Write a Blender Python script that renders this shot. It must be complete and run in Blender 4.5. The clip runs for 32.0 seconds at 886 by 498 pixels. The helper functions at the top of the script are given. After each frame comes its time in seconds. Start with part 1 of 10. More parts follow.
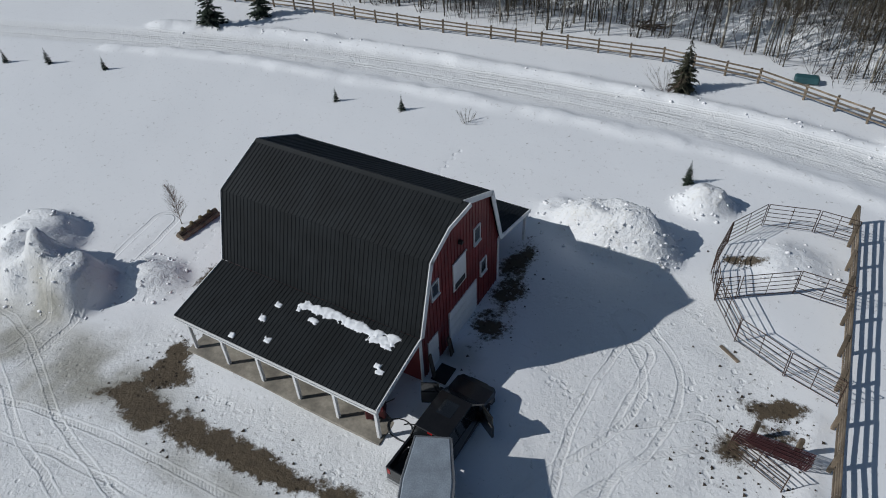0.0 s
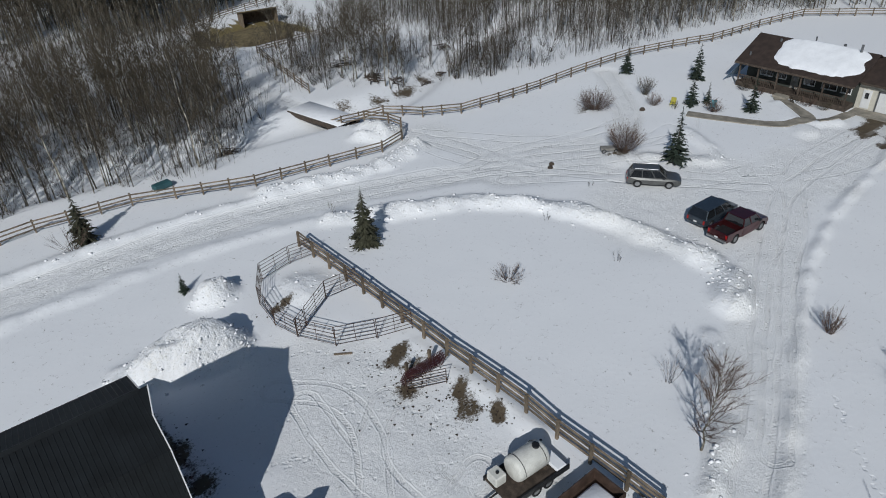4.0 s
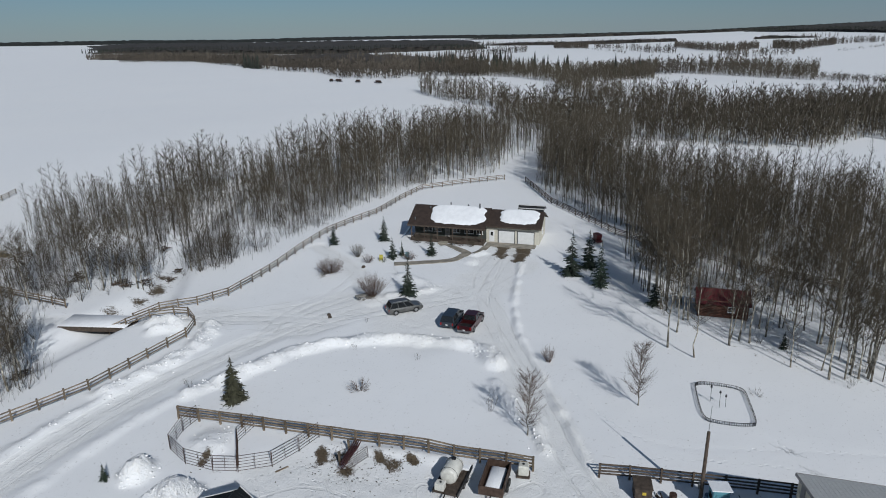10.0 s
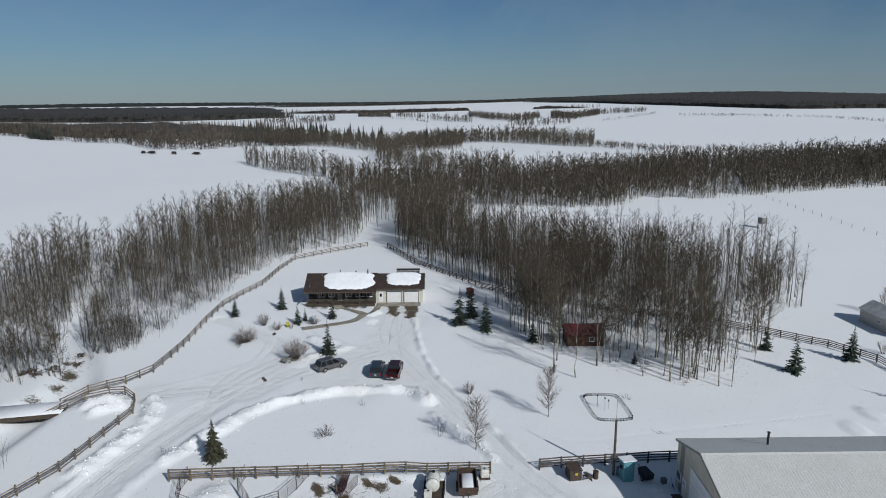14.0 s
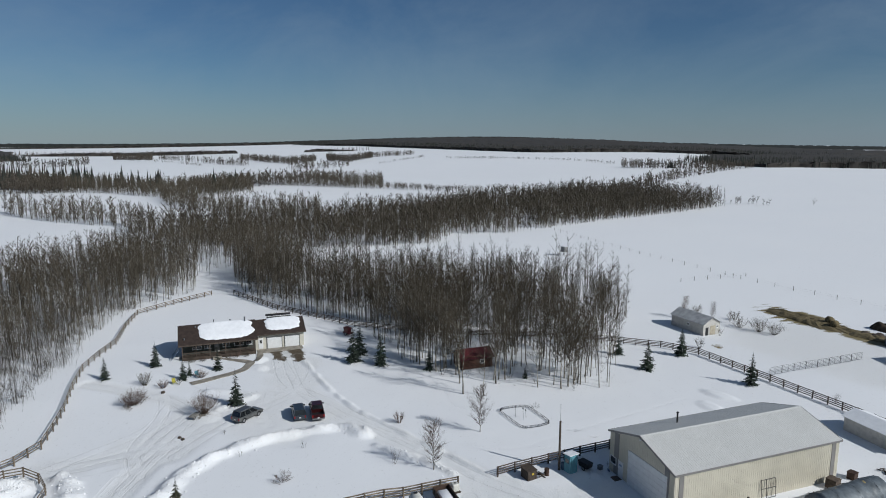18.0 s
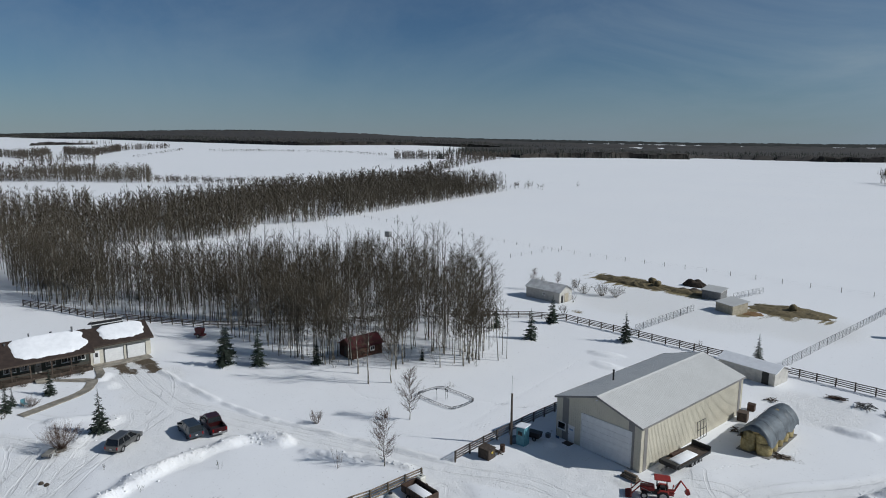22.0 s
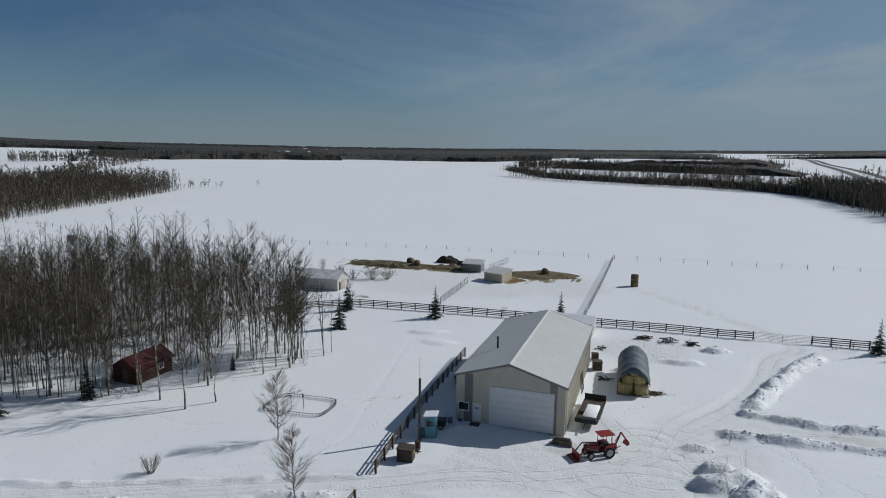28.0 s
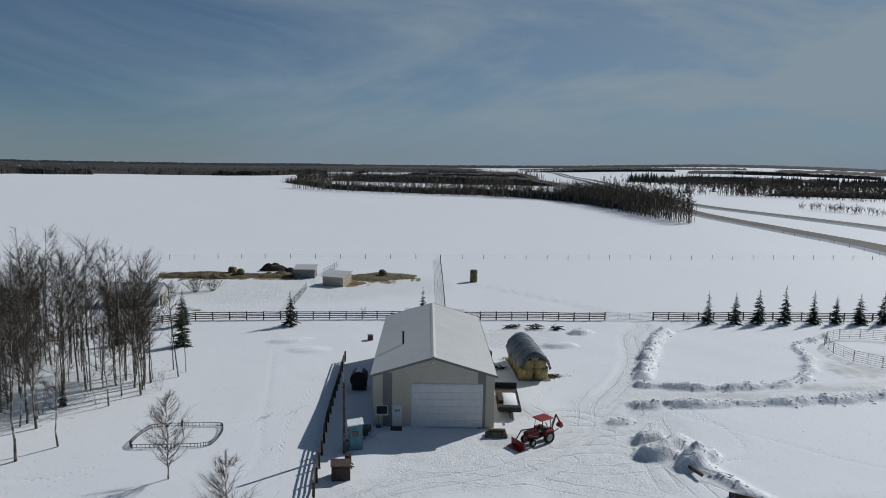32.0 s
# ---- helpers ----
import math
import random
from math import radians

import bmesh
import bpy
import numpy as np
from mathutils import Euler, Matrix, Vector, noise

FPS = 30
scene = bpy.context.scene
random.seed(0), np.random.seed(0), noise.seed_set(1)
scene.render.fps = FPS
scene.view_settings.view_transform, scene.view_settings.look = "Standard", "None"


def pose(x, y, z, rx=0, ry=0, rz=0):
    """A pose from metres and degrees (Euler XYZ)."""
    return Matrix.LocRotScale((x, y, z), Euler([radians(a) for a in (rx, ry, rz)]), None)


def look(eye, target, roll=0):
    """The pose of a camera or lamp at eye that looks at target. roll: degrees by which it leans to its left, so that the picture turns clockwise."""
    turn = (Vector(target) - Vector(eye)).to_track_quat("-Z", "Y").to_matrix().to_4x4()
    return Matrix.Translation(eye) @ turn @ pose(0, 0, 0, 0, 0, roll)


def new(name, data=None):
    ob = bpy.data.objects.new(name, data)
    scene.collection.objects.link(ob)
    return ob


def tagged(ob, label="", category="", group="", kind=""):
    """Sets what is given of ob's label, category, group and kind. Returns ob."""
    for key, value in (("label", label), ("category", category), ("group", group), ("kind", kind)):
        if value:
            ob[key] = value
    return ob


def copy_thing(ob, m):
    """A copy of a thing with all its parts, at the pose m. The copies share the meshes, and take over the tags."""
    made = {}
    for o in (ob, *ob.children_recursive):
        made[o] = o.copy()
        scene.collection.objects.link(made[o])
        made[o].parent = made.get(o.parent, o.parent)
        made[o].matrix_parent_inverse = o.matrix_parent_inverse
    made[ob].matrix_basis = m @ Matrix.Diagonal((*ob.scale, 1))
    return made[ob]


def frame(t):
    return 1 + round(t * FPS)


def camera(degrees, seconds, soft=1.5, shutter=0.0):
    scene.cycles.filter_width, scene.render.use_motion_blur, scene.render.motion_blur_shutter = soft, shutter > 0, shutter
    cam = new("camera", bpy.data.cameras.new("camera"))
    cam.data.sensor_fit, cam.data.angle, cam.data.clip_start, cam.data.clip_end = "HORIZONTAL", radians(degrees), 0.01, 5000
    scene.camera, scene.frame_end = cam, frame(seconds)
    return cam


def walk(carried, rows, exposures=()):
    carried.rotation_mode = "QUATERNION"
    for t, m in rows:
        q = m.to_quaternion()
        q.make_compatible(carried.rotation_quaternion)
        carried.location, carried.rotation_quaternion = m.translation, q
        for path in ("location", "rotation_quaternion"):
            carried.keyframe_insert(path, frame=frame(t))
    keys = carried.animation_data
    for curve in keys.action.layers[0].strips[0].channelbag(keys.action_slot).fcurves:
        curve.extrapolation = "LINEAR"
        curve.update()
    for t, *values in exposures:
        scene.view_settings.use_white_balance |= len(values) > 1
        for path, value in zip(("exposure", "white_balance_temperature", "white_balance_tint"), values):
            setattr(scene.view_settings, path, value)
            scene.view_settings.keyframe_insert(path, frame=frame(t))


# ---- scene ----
cam = camera(68.0, 32.0, soft=1.0)
METRES, EYE, TILT, LEAN, TURN = 155.0, 25.1, -40.0, 2.0, 29.6
ROWS = [
    (0.0, 0.0, 0.0, 0.0, 0.0, 0.0, -0.0),
    (0.5, -0.0098, -0.0027, -0.0003, -3.59, 0.06, 3.21),
    (1.0, -0.0205, -0.0041, 0.0009, -9.23, -0.45, 8.04),
    (1.5, -0.0311, -0.0043, 0.0032, -17.18, -1.7, 14.7),
    (2.0, -0.0428, -0.0036, 0.0064, -27.16, -3.69, 22.01),
    (2.5, -0.055, -0.0025, 0.0102, -37.88, -6.28, 28.52),
    (3.0, -0.0675, -0.0016, 0.0148, -47.91, -9.16, 33.27),
    (3.5, -0.08, -0.0004, 0.0196, -56.1, -11.6, 36.25),
    (5.5, -0.1292, 0.0089, 0.0433, -75.72, -16.64, 40.5),
    (6.0, -0.1417, 0.0117, 0.0504, -80.01, -18.02, 40.92),
    (6.5, -0.1543, 0.0149, 0.0575, -84.42, -19.58, 41.31),
    (7.0, -0.1666, 0.0191, 0.0649, -88.75, -21.12, 41.43),
    (7.5, -0.179, 0.0241, 0.0727, -92.8, -22.54, 41.36),
    (8.0, -0.1909, 0.0287, 0.0814, -96.35, -23.84, 41.23),
    (8.5, -0.2026, 0.0341, 0.0908, -99.49, -24.95, 40.99),
    (9.0, -0.2141, 0.0404, 0.0999, -102.31, -25.82, 40.75),
    (9.5, -0.2252, 0.047, 0.1098, -104.94, -26.65, 40.43),
    (10.0, -0.2361, 0.0542, 0.12, -107.51, -27.47, 40.05),
    (10.5, -0.2461, 0.0618, 0.1308, -110.14, -28.36, 39.59),
    (11.0, -0.2557, 0.0698, 0.142, -112.79, -29.31, 39.09),
    (11.5, -0.2647, 0.0784, 0.1537, -115.47, -30.28, 38.54),
    (12.0, -0.2729, 0.0874, 0.1659, -118.04, -31.16, 37.91),
    (12.5, -0.2802, 0.0972, 0.1785, -120.55, -32.03, 37.25),
    (13.0, -0.2861, 0.1074, 0.1914, -123.01, -32.87, 36.55),
    (13.5, -0.2908, 0.1183, 0.2047, -125.43, -33.69, 35.79),
    (14.0, -0.294, 0.1298, 0.2181, -127.85, -34.48, 34.96),
    (14.5, -0.2954, 0.1419, 0.2318, -130.3, -35.28, 34.06),
    (16.5, -0.2782, 0.1923, 0.2812, -140.63, -38.35, 29.58),
    (17.0, -0.2678, 0.2041, 0.2914, -143.24, -39.1, 28.25),
    (17.5, -0.2554, 0.2151, 0.2996, -145.81, -40.13, 26.88),
    (18.0, -0.2411, 0.2251, 0.306, -148.29, -41.26, 25.43),
    (18.5, -0.2265, 0.2333, 0.3098, -150.56, -42.31, 24.12),
    (19.0, -0.2094, 0.2411, 0.3123, -152.92, -43.34, 22.63),
    (19.5, -0.1921, 0.2469, 0.3141, -155.23, -44.31, 21.15),
    (20.0, -0.1745, 0.2517, 0.3146, -157.49, -45.16, 19.62),
    (20.5, -0.1566, 0.2554, 0.3144, -159.7, -45.9, 18.08),
    (21.0, -0.1389, 0.2579, 0.3131, -161.83, -46.56, 16.54),
    (21.5, -0.1214, 0.2597, 0.3112, -163.92, -47.16, 14.97),
    (22.0, -0.1041, 0.2606, 0.3082, -165.97, -47.68, 13.39),
    (22.5, -0.087, 0.2609, 0.3047, -168.0, -48.14, 11.82),
    (23.0, -0.0706, 0.2602, 0.3005, -169.99, -48.55, 10.24),
    (23.5, -0.0546, 0.2593, 0.2957, -171.95, -48.87, 8.63),
    (24.0, -0.0391, 0.2579, 0.2904, -173.87, -49.13, 7.03),
    (24.5, -0.0242, 0.2561, 0.2845, -175.78, -49.34, 5.45),
    (25.0, -0.0098, 0.254, 0.2784, -177.7, -49.47, 3.82),
    (25.5, 0.0043, 0.2516, 0.272, -179.62, -49.56, 2.18),
    (27.5, 0.0555, 0.2383, 0.2445, -187.3, -49.1, -4.45),
    (28.0, 0.0672, 0.2346, 0.2367, -189.27, -48.76, -6.16),
    (28.5, 0.0782, 0.2304, 0.2291, -191.23, -48.4, -7.81),
    (29.0, 0.0885, 0.2262, 0.2209, -193.18, -47.97, -9.44),
    (29.5, 0.0982, 0.2217, 0.2129, -195.16, -47.45, -11.04),
    (30.0, 0.1074, 0.2172, 0.205, -197.1, -46.88, -12.61),
    (30.5, 0.1159, 0.2125, 0.197, -199.08, -46.24, -14.16),
    (31.0, 0.124, 0.2077, 0.1893, -201.08, -45.56, -15.67),
    (31.5, 0.1314, 0.2029, 0.1816, -203.08, -44.82, -17.13),
    (32.0, 0.1385, 0.1979, 0.1741, -205.07, -44.02, -18.57),
]
walk(cam, [(t, pose(0, 0, EYE, TILT, LEAN, TURN) @ pose(METRES * x, METRES * y, METRES * z, 90 + pitch, roll, yaw)) for t, x, y, z, yaw, pitch, roll in ROWS],
     [(0.0, -0.16), (2.5, -0.16), (6.0, -0.19), (12.0, -0.02), (20.0, 0.03), (26.0, -0.05), (32.0, -0.16)])

# ---------------------------------------------------------------- world, sun
SUN_EL = radians(34.0)
SUN_TO = Vector((-0.78 * math.cos(SUN_EL), -0.625 * math.cos(SUN_EL), math.sin(SUN_EL)))
world = bpy.data.worlds.new("winter_sky")
scene.world = world
world.use_nodes = True
wn, wl = world.node_tree.nodes, world.node_tree.links
wn.clear()
w_out = wn.new("ShaderNodeOutputWorld")
w_bg = wn.new("ShaderNodeBackground")
w_bg.inputs["Strength"].default_value = 0.039
w_sky = wn.new("ShaderNodeTexSky")
w_sky.sky_type = "NISHITA"
w_sky.sun_disc = False
w_sky.sun_elevation = SUN_EL
w_sky.sun_rotation = math.atan2(SUN_TO.x, SUN_TO.y)
w_sky.air_density, w_sky.dust_density, w_sky.ozone_density = 1.0, 0.0, 4.0
w_sky.altitude = 700.0
# thin streaks of cirrus
w_tc = wn.new("ShaderNodeTexCoord")
w_map = wn.new("ShaderNodeMapping")
w_map.inputs["Rotation"].default_value = (0.0, 0.0, 0.55)
w_map.inputs["Scale"].default_value = (0.9, 2.6, 4.0)
w_noise = wn.new("ShaderNodeTexNoise")
w_noise.inputs["Scale"].default_value = 1.3
w_noise.inputs["Detail"].default_value = 7.0
w_noise.inputs["Roughness"].default_value = 0.62
w_noise.inputs["Distortion"].default_value = 0.6
w_ramp = wn.new("ShaderNodeValToRGB")
w_ramp.color_ramp.elements[0].position, w_ramp.color_ramp.elements[1].position = 0.40, 0.74
w_ramp.color_ramp.elements[0].color = (0, 0, 0, 1)
w_ramp.color_ramp.elements[1].color = (0.72, 0.72, 0.72, 1)
w_mix = wn.new("ShaderNodeMixRGB")
w_mix.inputs["Color2"].default_value = (8.8, 8.9, 9.0, 1)
wl.new(w_tc.outputs["Generated"], w_map.inputs["Vector"])
wl.new(w_map.outputs["Vector"], w_noise.inputs["Vector"])
wl.new(w_noise.outputs["Fac"], w_ramp.inputs["Fac"])
# thicker veil towards the sun's quarter
w_dot = wn.new("ShaderNodeVectorMath")
w_dot.operation = "DOT_PRODUCT"
w_dot.inputs[1].default_value = (-0.75, -0.62, 0.1)
wl.new(w_tc.outputs["Generated"], w_dot.inputs[0])
w_veil = wn.new("ShaderNodeMapRange")
w_veil.inputs["From Min"].default_value, w_veil.inputs["From Max"].default_value = -0.1, 1.0
w_veil.inputs["To Min"].default_value, w_veil.inputs["To Max"].default_value = 0.34, 2.0
wl.new(w_dot.outputs["Value"], w_veil.inputs["Value"])
w_fac = wn.new("ShaderNodeMath")
w_fac.operation = "MULTIPLY"
wl.new(w_ramp.outputs["Color"], w_fac.inputs[0])
wl.new(w_veil.outputs["Result"], w_fac.inputs[1])
w_soft = wn.new("ShaderNodeMapRange")
w_soft.interpolation_type = "SMOOTHSTEP"
w_soft.inputs["From Min"].default_value, w_soft.inputs["From Max"].default_value = 0.25, 1.0
w_soft.inputs["To Min"].default_value, w_soft.inputs["To Max"].default_value = 0.0, 0.62
wl.new(w_dot.outputs["Value"], w_soft.inputs["Value"])
w_sum = wn.new("ShaderNodeMath")
w_sum.use_clamp = True
wl.new(w_fac.outputs["Value"], w_sum.inputs[0])
wl.new(w_soft.outputs["Result"], w_sum.inputs[1])
wl.new(w_sum.outputs["Value"], w_mix.inputs["Fac"])
wl.new(w_sky.outputs["Color"], w_mix.inputs["Color1"])
w_tint = wn.new("ShaderNodeMixRGB")
w_tint.blend_type = "MULTIPLY"
w_tint.inputs["Fac"].default_value = 1.0
w_tint.inputs["Color2"].default_value = (0.72, 0.92, 1.08, 1)
# pale winter haze low over the horizon
w_sep = wn.new("ShaderNodeSeparateXYZ")
wl.new(w_tc.outputs["Generated"], w_sep.inputs["Vector"])
w_low = wn.new("ShaderNodeMapRange")
w_low.interpolation_type = "SMOOTHSTEP"
w_low.inputs["From Min"].default_value, w_low.inputs["From Max"].default_value = -0.02, 0.11
w_low.inputs["To Min"].default_value, w_low.inputs["To Max"].default_value = 0.5, 0.0
wl.new(w_sep.outputs["Z"], w_low.inputs["Value"])
w_haze = wn.new("ShaderNodeMixRGB")
w_haze.inputs["Color2"].default_value = (6.0, 6.4, 7.7, 1)
wl.new(w_low.outputs["Result"], w_haze.inputs["Fac"])
wl.new(w_mix.outputs["Color"], w_haze.inputs["Color1"])
wl.new(w_haze.outputs["Color"], w_tint.inputs["Color1"])
wl.new(w_tint.outputs["Color"], w_bg.inputs["Color"])
wl.new(w_bg.outputs["Background"], w_out.inputs["Surface"])

sun = new("sun", bpy.data.lights.new("sun", "SUN"))
sun.data.energy = 3.25
sun.data.angle = radians(0.53)
sun.data.color = (0.965, 0.98, 0.985)
sun.matrix_world = look((0, 0, 60), Vector((0, 0, 60)) - SUN_TO)

# ---------------------------------------------------------------- materials
def mat(name, col, rough=0.8, metal=0.0, var=0.18, scale=1.5, fine=18.0, bump=0.15, rand=0.0, col2=None, spec=0.4, stretch=(1, 1, 1), lo=0.35, hi=0.65):
    """A surface with variation at two scales, a fine relief and, with rand, a tone of its own for each object."""
    m = bpy.data.materials.new(name)
    m.use_nodes = True
    n, l = m.node_tree.nodes, m.node_tree.links
    b = n["Principled BSDF"]
    b.inputs["Roughness"].default_value = rough
    b.inputs["Metallic"].default_value = metal
    b.inputs["Specular IOR Level"].default_value = spec
    tc = n.new("ShaderNodeTexCoord")
    mp = n.new("ShaderNodeMapping")
    mp.inputs["Scale"].default_value = stretch
    l.new(tc.outputs["Object"], mp.inputs["Vector"])
    big = n.new("ShaderNodeTexNoise")
    big.inputs["Scale"].default_value = scale
    big.inputs["Detail"].default_value = 4.0
    small = n.new("ShaderNodeTexNoise")
    small.inputs["Scale"].default_value = fine
    small.inputs["Detail"].default_value = 3.0
    l.new(mp.outputs["Vector"], big.inputs["Vector"])
    l.new(mp.outputs["Vector"], small.inputs["Vector"])
    ramp = n.new("ShaderNodeValToRGB")
    c2 = col2 or tuple(min(1.0, c * (1 + var)) for c in col)
    c1 = tuple(c * (1 - var) for c in col) if not col2 else col
    ramp.color_ramp.elements[0].position, ramp.color_ramp.elements[1].position = lo, hi
    ramp.color_ramp.elements[0].color = (*c1, 1)
    ramp.color_ramp.elements[1].color = (*c2, 1)
    l.new(big.outputs["Fac"], ramp.inputs["Fac"])
    mix = n.new("ShaderNodeMixRGB")
    mix.blend_type = "OVERLAY"
    mix.inputs["Fac"].default_value = 0.35
    l.new(ramp.outputs["Color"], mix.inputs["Color1"])
    l.new(small.outputs["Fac"], mix.inputs["Color2"])
    out = mix.outputs["Color"]
    if rand:
        info = n.new("ShaderNodeObjectInfo")
        rr = n.new("ShaderNodeMapRange")
        rr.inputs["To Min"].default_value, rr.inputs["To Max"].default_value = 1 - rand, 1 + rand
        l.new(info.outputs["Random"], rr.inputs["Value"])
        hsv = n.new("ShaderNodeHueSaturation")
        l.new(rr.outputs["Result"], hsv.inputs["Value"])
        l.new(out, hsv.inputs["Color"])
        out = hsv.outputs["Color"]
    l.new(out, b.inputs["Base Color"])
    if bump:
        bp = n.new("ShaderNodeBump")
        bp.inputs["Strength"].default_value = bump
        bp.inputs["Distance"].default_value = 0.03
        l.new(small.outputs["Fac"], bp.inputs["Height"])
        l.new(bp.outputs["Normal"], b.inputs["Normal"])
    return m


def snow_ground_material():
    """Snow sheet: clean snow, packed driven snow and trampled mud, by the layers that the terrain lays down."""
    m = bpy.data.materials.new("ground_snow")
    m.use_nodes = True
    n, l = m.node_tree.nodes, m.node_tree.links
    b = n["Principled BSDF"]
    b.inputs["Specular IOR Level"].default_value = 0.25
    geo = n.new("ShaderNodeNewGeometry")

    def noise_at(scale, detail=4.0, rough=0.55):
        t = n.new("ShaderNodeTexNoise")
        t.inputs["Scale"].default_value = scale
        t.inputs["Detail"].default_value = detail
        t.inputs["Roughness"].default_value = rough
        l.new(geo.outputs["Position"], t.inputs["Vector"])
        return t.outputs["Fac"]

    def layer(name):
        a = n.new("ShaderNodeAttribute")
        a.attribute_name = name
        return a.outputs["Fac"]

    def calc(op, x, y, clamp=False):
        c = n.new("ShaderNodeMath")
        c.operation = op
        c.use_clamp = clamp
        for i, v in enumerate((x, y)):
            if isinstance(v, (int, float)):
                c.inputs[i].default_value = v
            else:
                l.new(v, c.inputs[i])
        return c.outputs[0]

    def blend(fac, c1, c2):
        x = n.new("ShaderNodeMixRGB")
        for i, v in ((0, fac), (1, c1), (2, c2)):
            if isinstance(v, tuple):
                x.inputs[i].default_value = (*v, 1)
            else:
                l.new(v, x.inputs[i])
        return x.outputs["Color"]

    n_field, n_mid, n_small, n_fine = noise_at(0.02, 5), noise_at(0.35, 5), noise_at(2.6, 5), noise_at(14.0, 4)
    snow = blend(n_field, (0.80, 0.81, 0.83), (0.86, 0.86, 0.86))
    snow = blend(calc("MULTIPLY", n_mid, 0.25), snow, (0.80, 0.80, 0.81))
    packed = blend(n_small, (0.75, 0.75, 0.75), (0.84, 0.84, 0.835))
    col = blend(calc("MULTIPLY", layer("packed"), calc("MULTIPLY_ADD", n_mid, 1.1), True), snow, packed)
    ice = blend(n_small, (0.27, 0.26, 0.225), (0.48, 0.465, 0.42))
    col = blend(calc("MULTIPLY", layer("slush"), 1.0, True), col, ice)
    mud = blend(n_small, (0.045, 0.034, 0.024), (0.15, 0.115, 0.075))
    edge = calc("ADD", calc("MULTIPLY", layer("mud"), 1.5), calc("MULTIPLY", n_small, 1.5))
    edge = calc("ADD", edge, calc("MULTIPLY", noise_at(6.0, 7, 0.8), 2.2))
    edge = calc("MULTIPLY", calc("SUBTRACT", edge, 2.15), 2.2, True)
    col = blend(edge, col, mud)
    hay = blend(n_small, (0.11, 0.085, 0.035), (0.27, 0.215, 0.10))
    hedge = calc("ADD", calc("MULTIPLY", layer("hay"), 1.9), calc("MULTIPLY", n_small, 1.2))
    hedge = calc("MULTIPLY", calc("SUBTRACT", hedge, 1.25), 3.0, True)
    col = blend(hedge, col, hay)
    road = blend(n_small, (0.075, 0.070, 0.065), (0.12, 0.112, 0.10))
    col = blend(layer("asphalt"), col, road)
    # Leaf litter, also darkening the woods' floor in place of tree shade.
    duff_shade = blend(n_small, (0.10, 0.085, 0.065), (0.22, 0.19, 0.15))
    dedge = calc("MULTIPLY", calc("SUBTRACT", calc("ADD", calc("MULTIPLY", layer("duff_shade"), 0.9), n_small), 1.02), 5.0, True)
    col = blend(dedge, col, duff_shade)
    l.new(col, b.inputs["Base Color"])
    b.inputs["Roughness"].default_value = 0.75
    def band_at(v, centre, inner, outer):
        """1 where v is within inner of centre, 0 past outer."""
        d = calc("ABSOLUTE", calc("SUBTRACT", v, centre), 0)
        r = n.new("ShaderNodeMapRange")
        r.interpolation_type = "SMOOTHSTEP"
        r.inputs["From Min"].default_value, r.inputs["From Max"].default_value = inner, outer
        r.inputs["To Min"].default_value, r.inputs["To Max"].default_value = 1.0, 0.0
        l.new(d, r.inputs["Value"])
        return r.outputs["Result"]

    def wheel_tracks(tag):
        a = calc("ABSOLUTE", calc("ADD", layer("lat_" + tag), calc("MULTIPLY", calc("SUBTRACT", n_mid, 0.5), 0.5)), 0)
        rut = calc("MULTIPLY", band_at(a, 0.82, 0.09, 0.21), calc("MULTIPLY", calc("SUBTRACT", n_mid, 0.34), 5.0, True))
        tread = calc("ADD", calc("MULTIPLY", calc("SINE", calc("MULTIPLY", calc("ADD", layer("lon_" + tag), calc("MULTIPLY", a, 0.8)), 30.0), 0), 0.5), 0.5)
        rim = band_at(calc("ABSOLUTE", calc("SUBTRACT", a, 0.82), 0), 0.20, 0.02, 0.07)
        h_ = calc("ADD", calc("MULTIPLY", rut, calc("ADD", calc("MULTIPLY", tread, 0.009), -0.024)), calc("MULTIPLY", rim, 0.010))
        return rut, h_

    def foot_tracks(tag):
        lon, lat = layer("lon_" + tag), layer("lat_" + tag)
        sway = calc("MULTIPLY", calc("SINE", calc("MULTIPLY", lon, 6.283 / 1.1), 0), 0.13)
        line = band_at(lat, sway, 0.06, 0.13)
        stepm = band_at(calc("FRACT", calc("MULTIPLY", lon, 1 / 0.55), 0), 0.5, 0.18, 0.36)
        stepm = calc("MULTIPLY", stepm, calc("MULTIPLY", calc("SUBTRACT", n_mid, 0.40), 5.0, True))
        return calc("MULTIPLY", calc("MULTIPLY", calc("MULTIPLY", line, layer("near_" + tag)), stepm), -0.032)

    rut_a, h_a = wheel_tracks("a")
    rut_b, h_b = wheel_tracks("b")
    vor = n.new("ShaderNodeTexVoronoi")
    vor.inputs["Scale"].default_value = 2.3
    l.new(geo.outputs["Position"], vor.inputs["Vector"])
    pits = band_at(vor.outputs["Distance"], 0.0, 0.13, 0.30)
    pits = calc("MULTIPLY", pits, calc("MULTIPLY", layer("packed"), calc("MULTIPLY", calc("SUBTRACT", n_mid, 0.40), 5.0, True)))
    n_grit = noise_at(7.0, 6, 0.7)
    grain = calc("ADD", calc("MULTIPLY", layer("packed"), 0.040), 0.004)
    h = calc("ADD", calc("MULTIPLY", n_grit, grain), calc("MULTIPLY", n_small, calc("ADD", calc("MULTIPLY", layer("packed"), 0.030), 0.010)))
    h = calc("ADD", h, calc("MULTIPLY", n_grit, calc("MULTIPLY", layer("broken"), 0.08)))
    h = calc("ADD", h, calc("MULTIPLY", n_small, calc("MULTIPLY", layer("broken"), 0.24)))
    h = calc("ADD", h, calc("MULTIPLY", pits, -0.033))
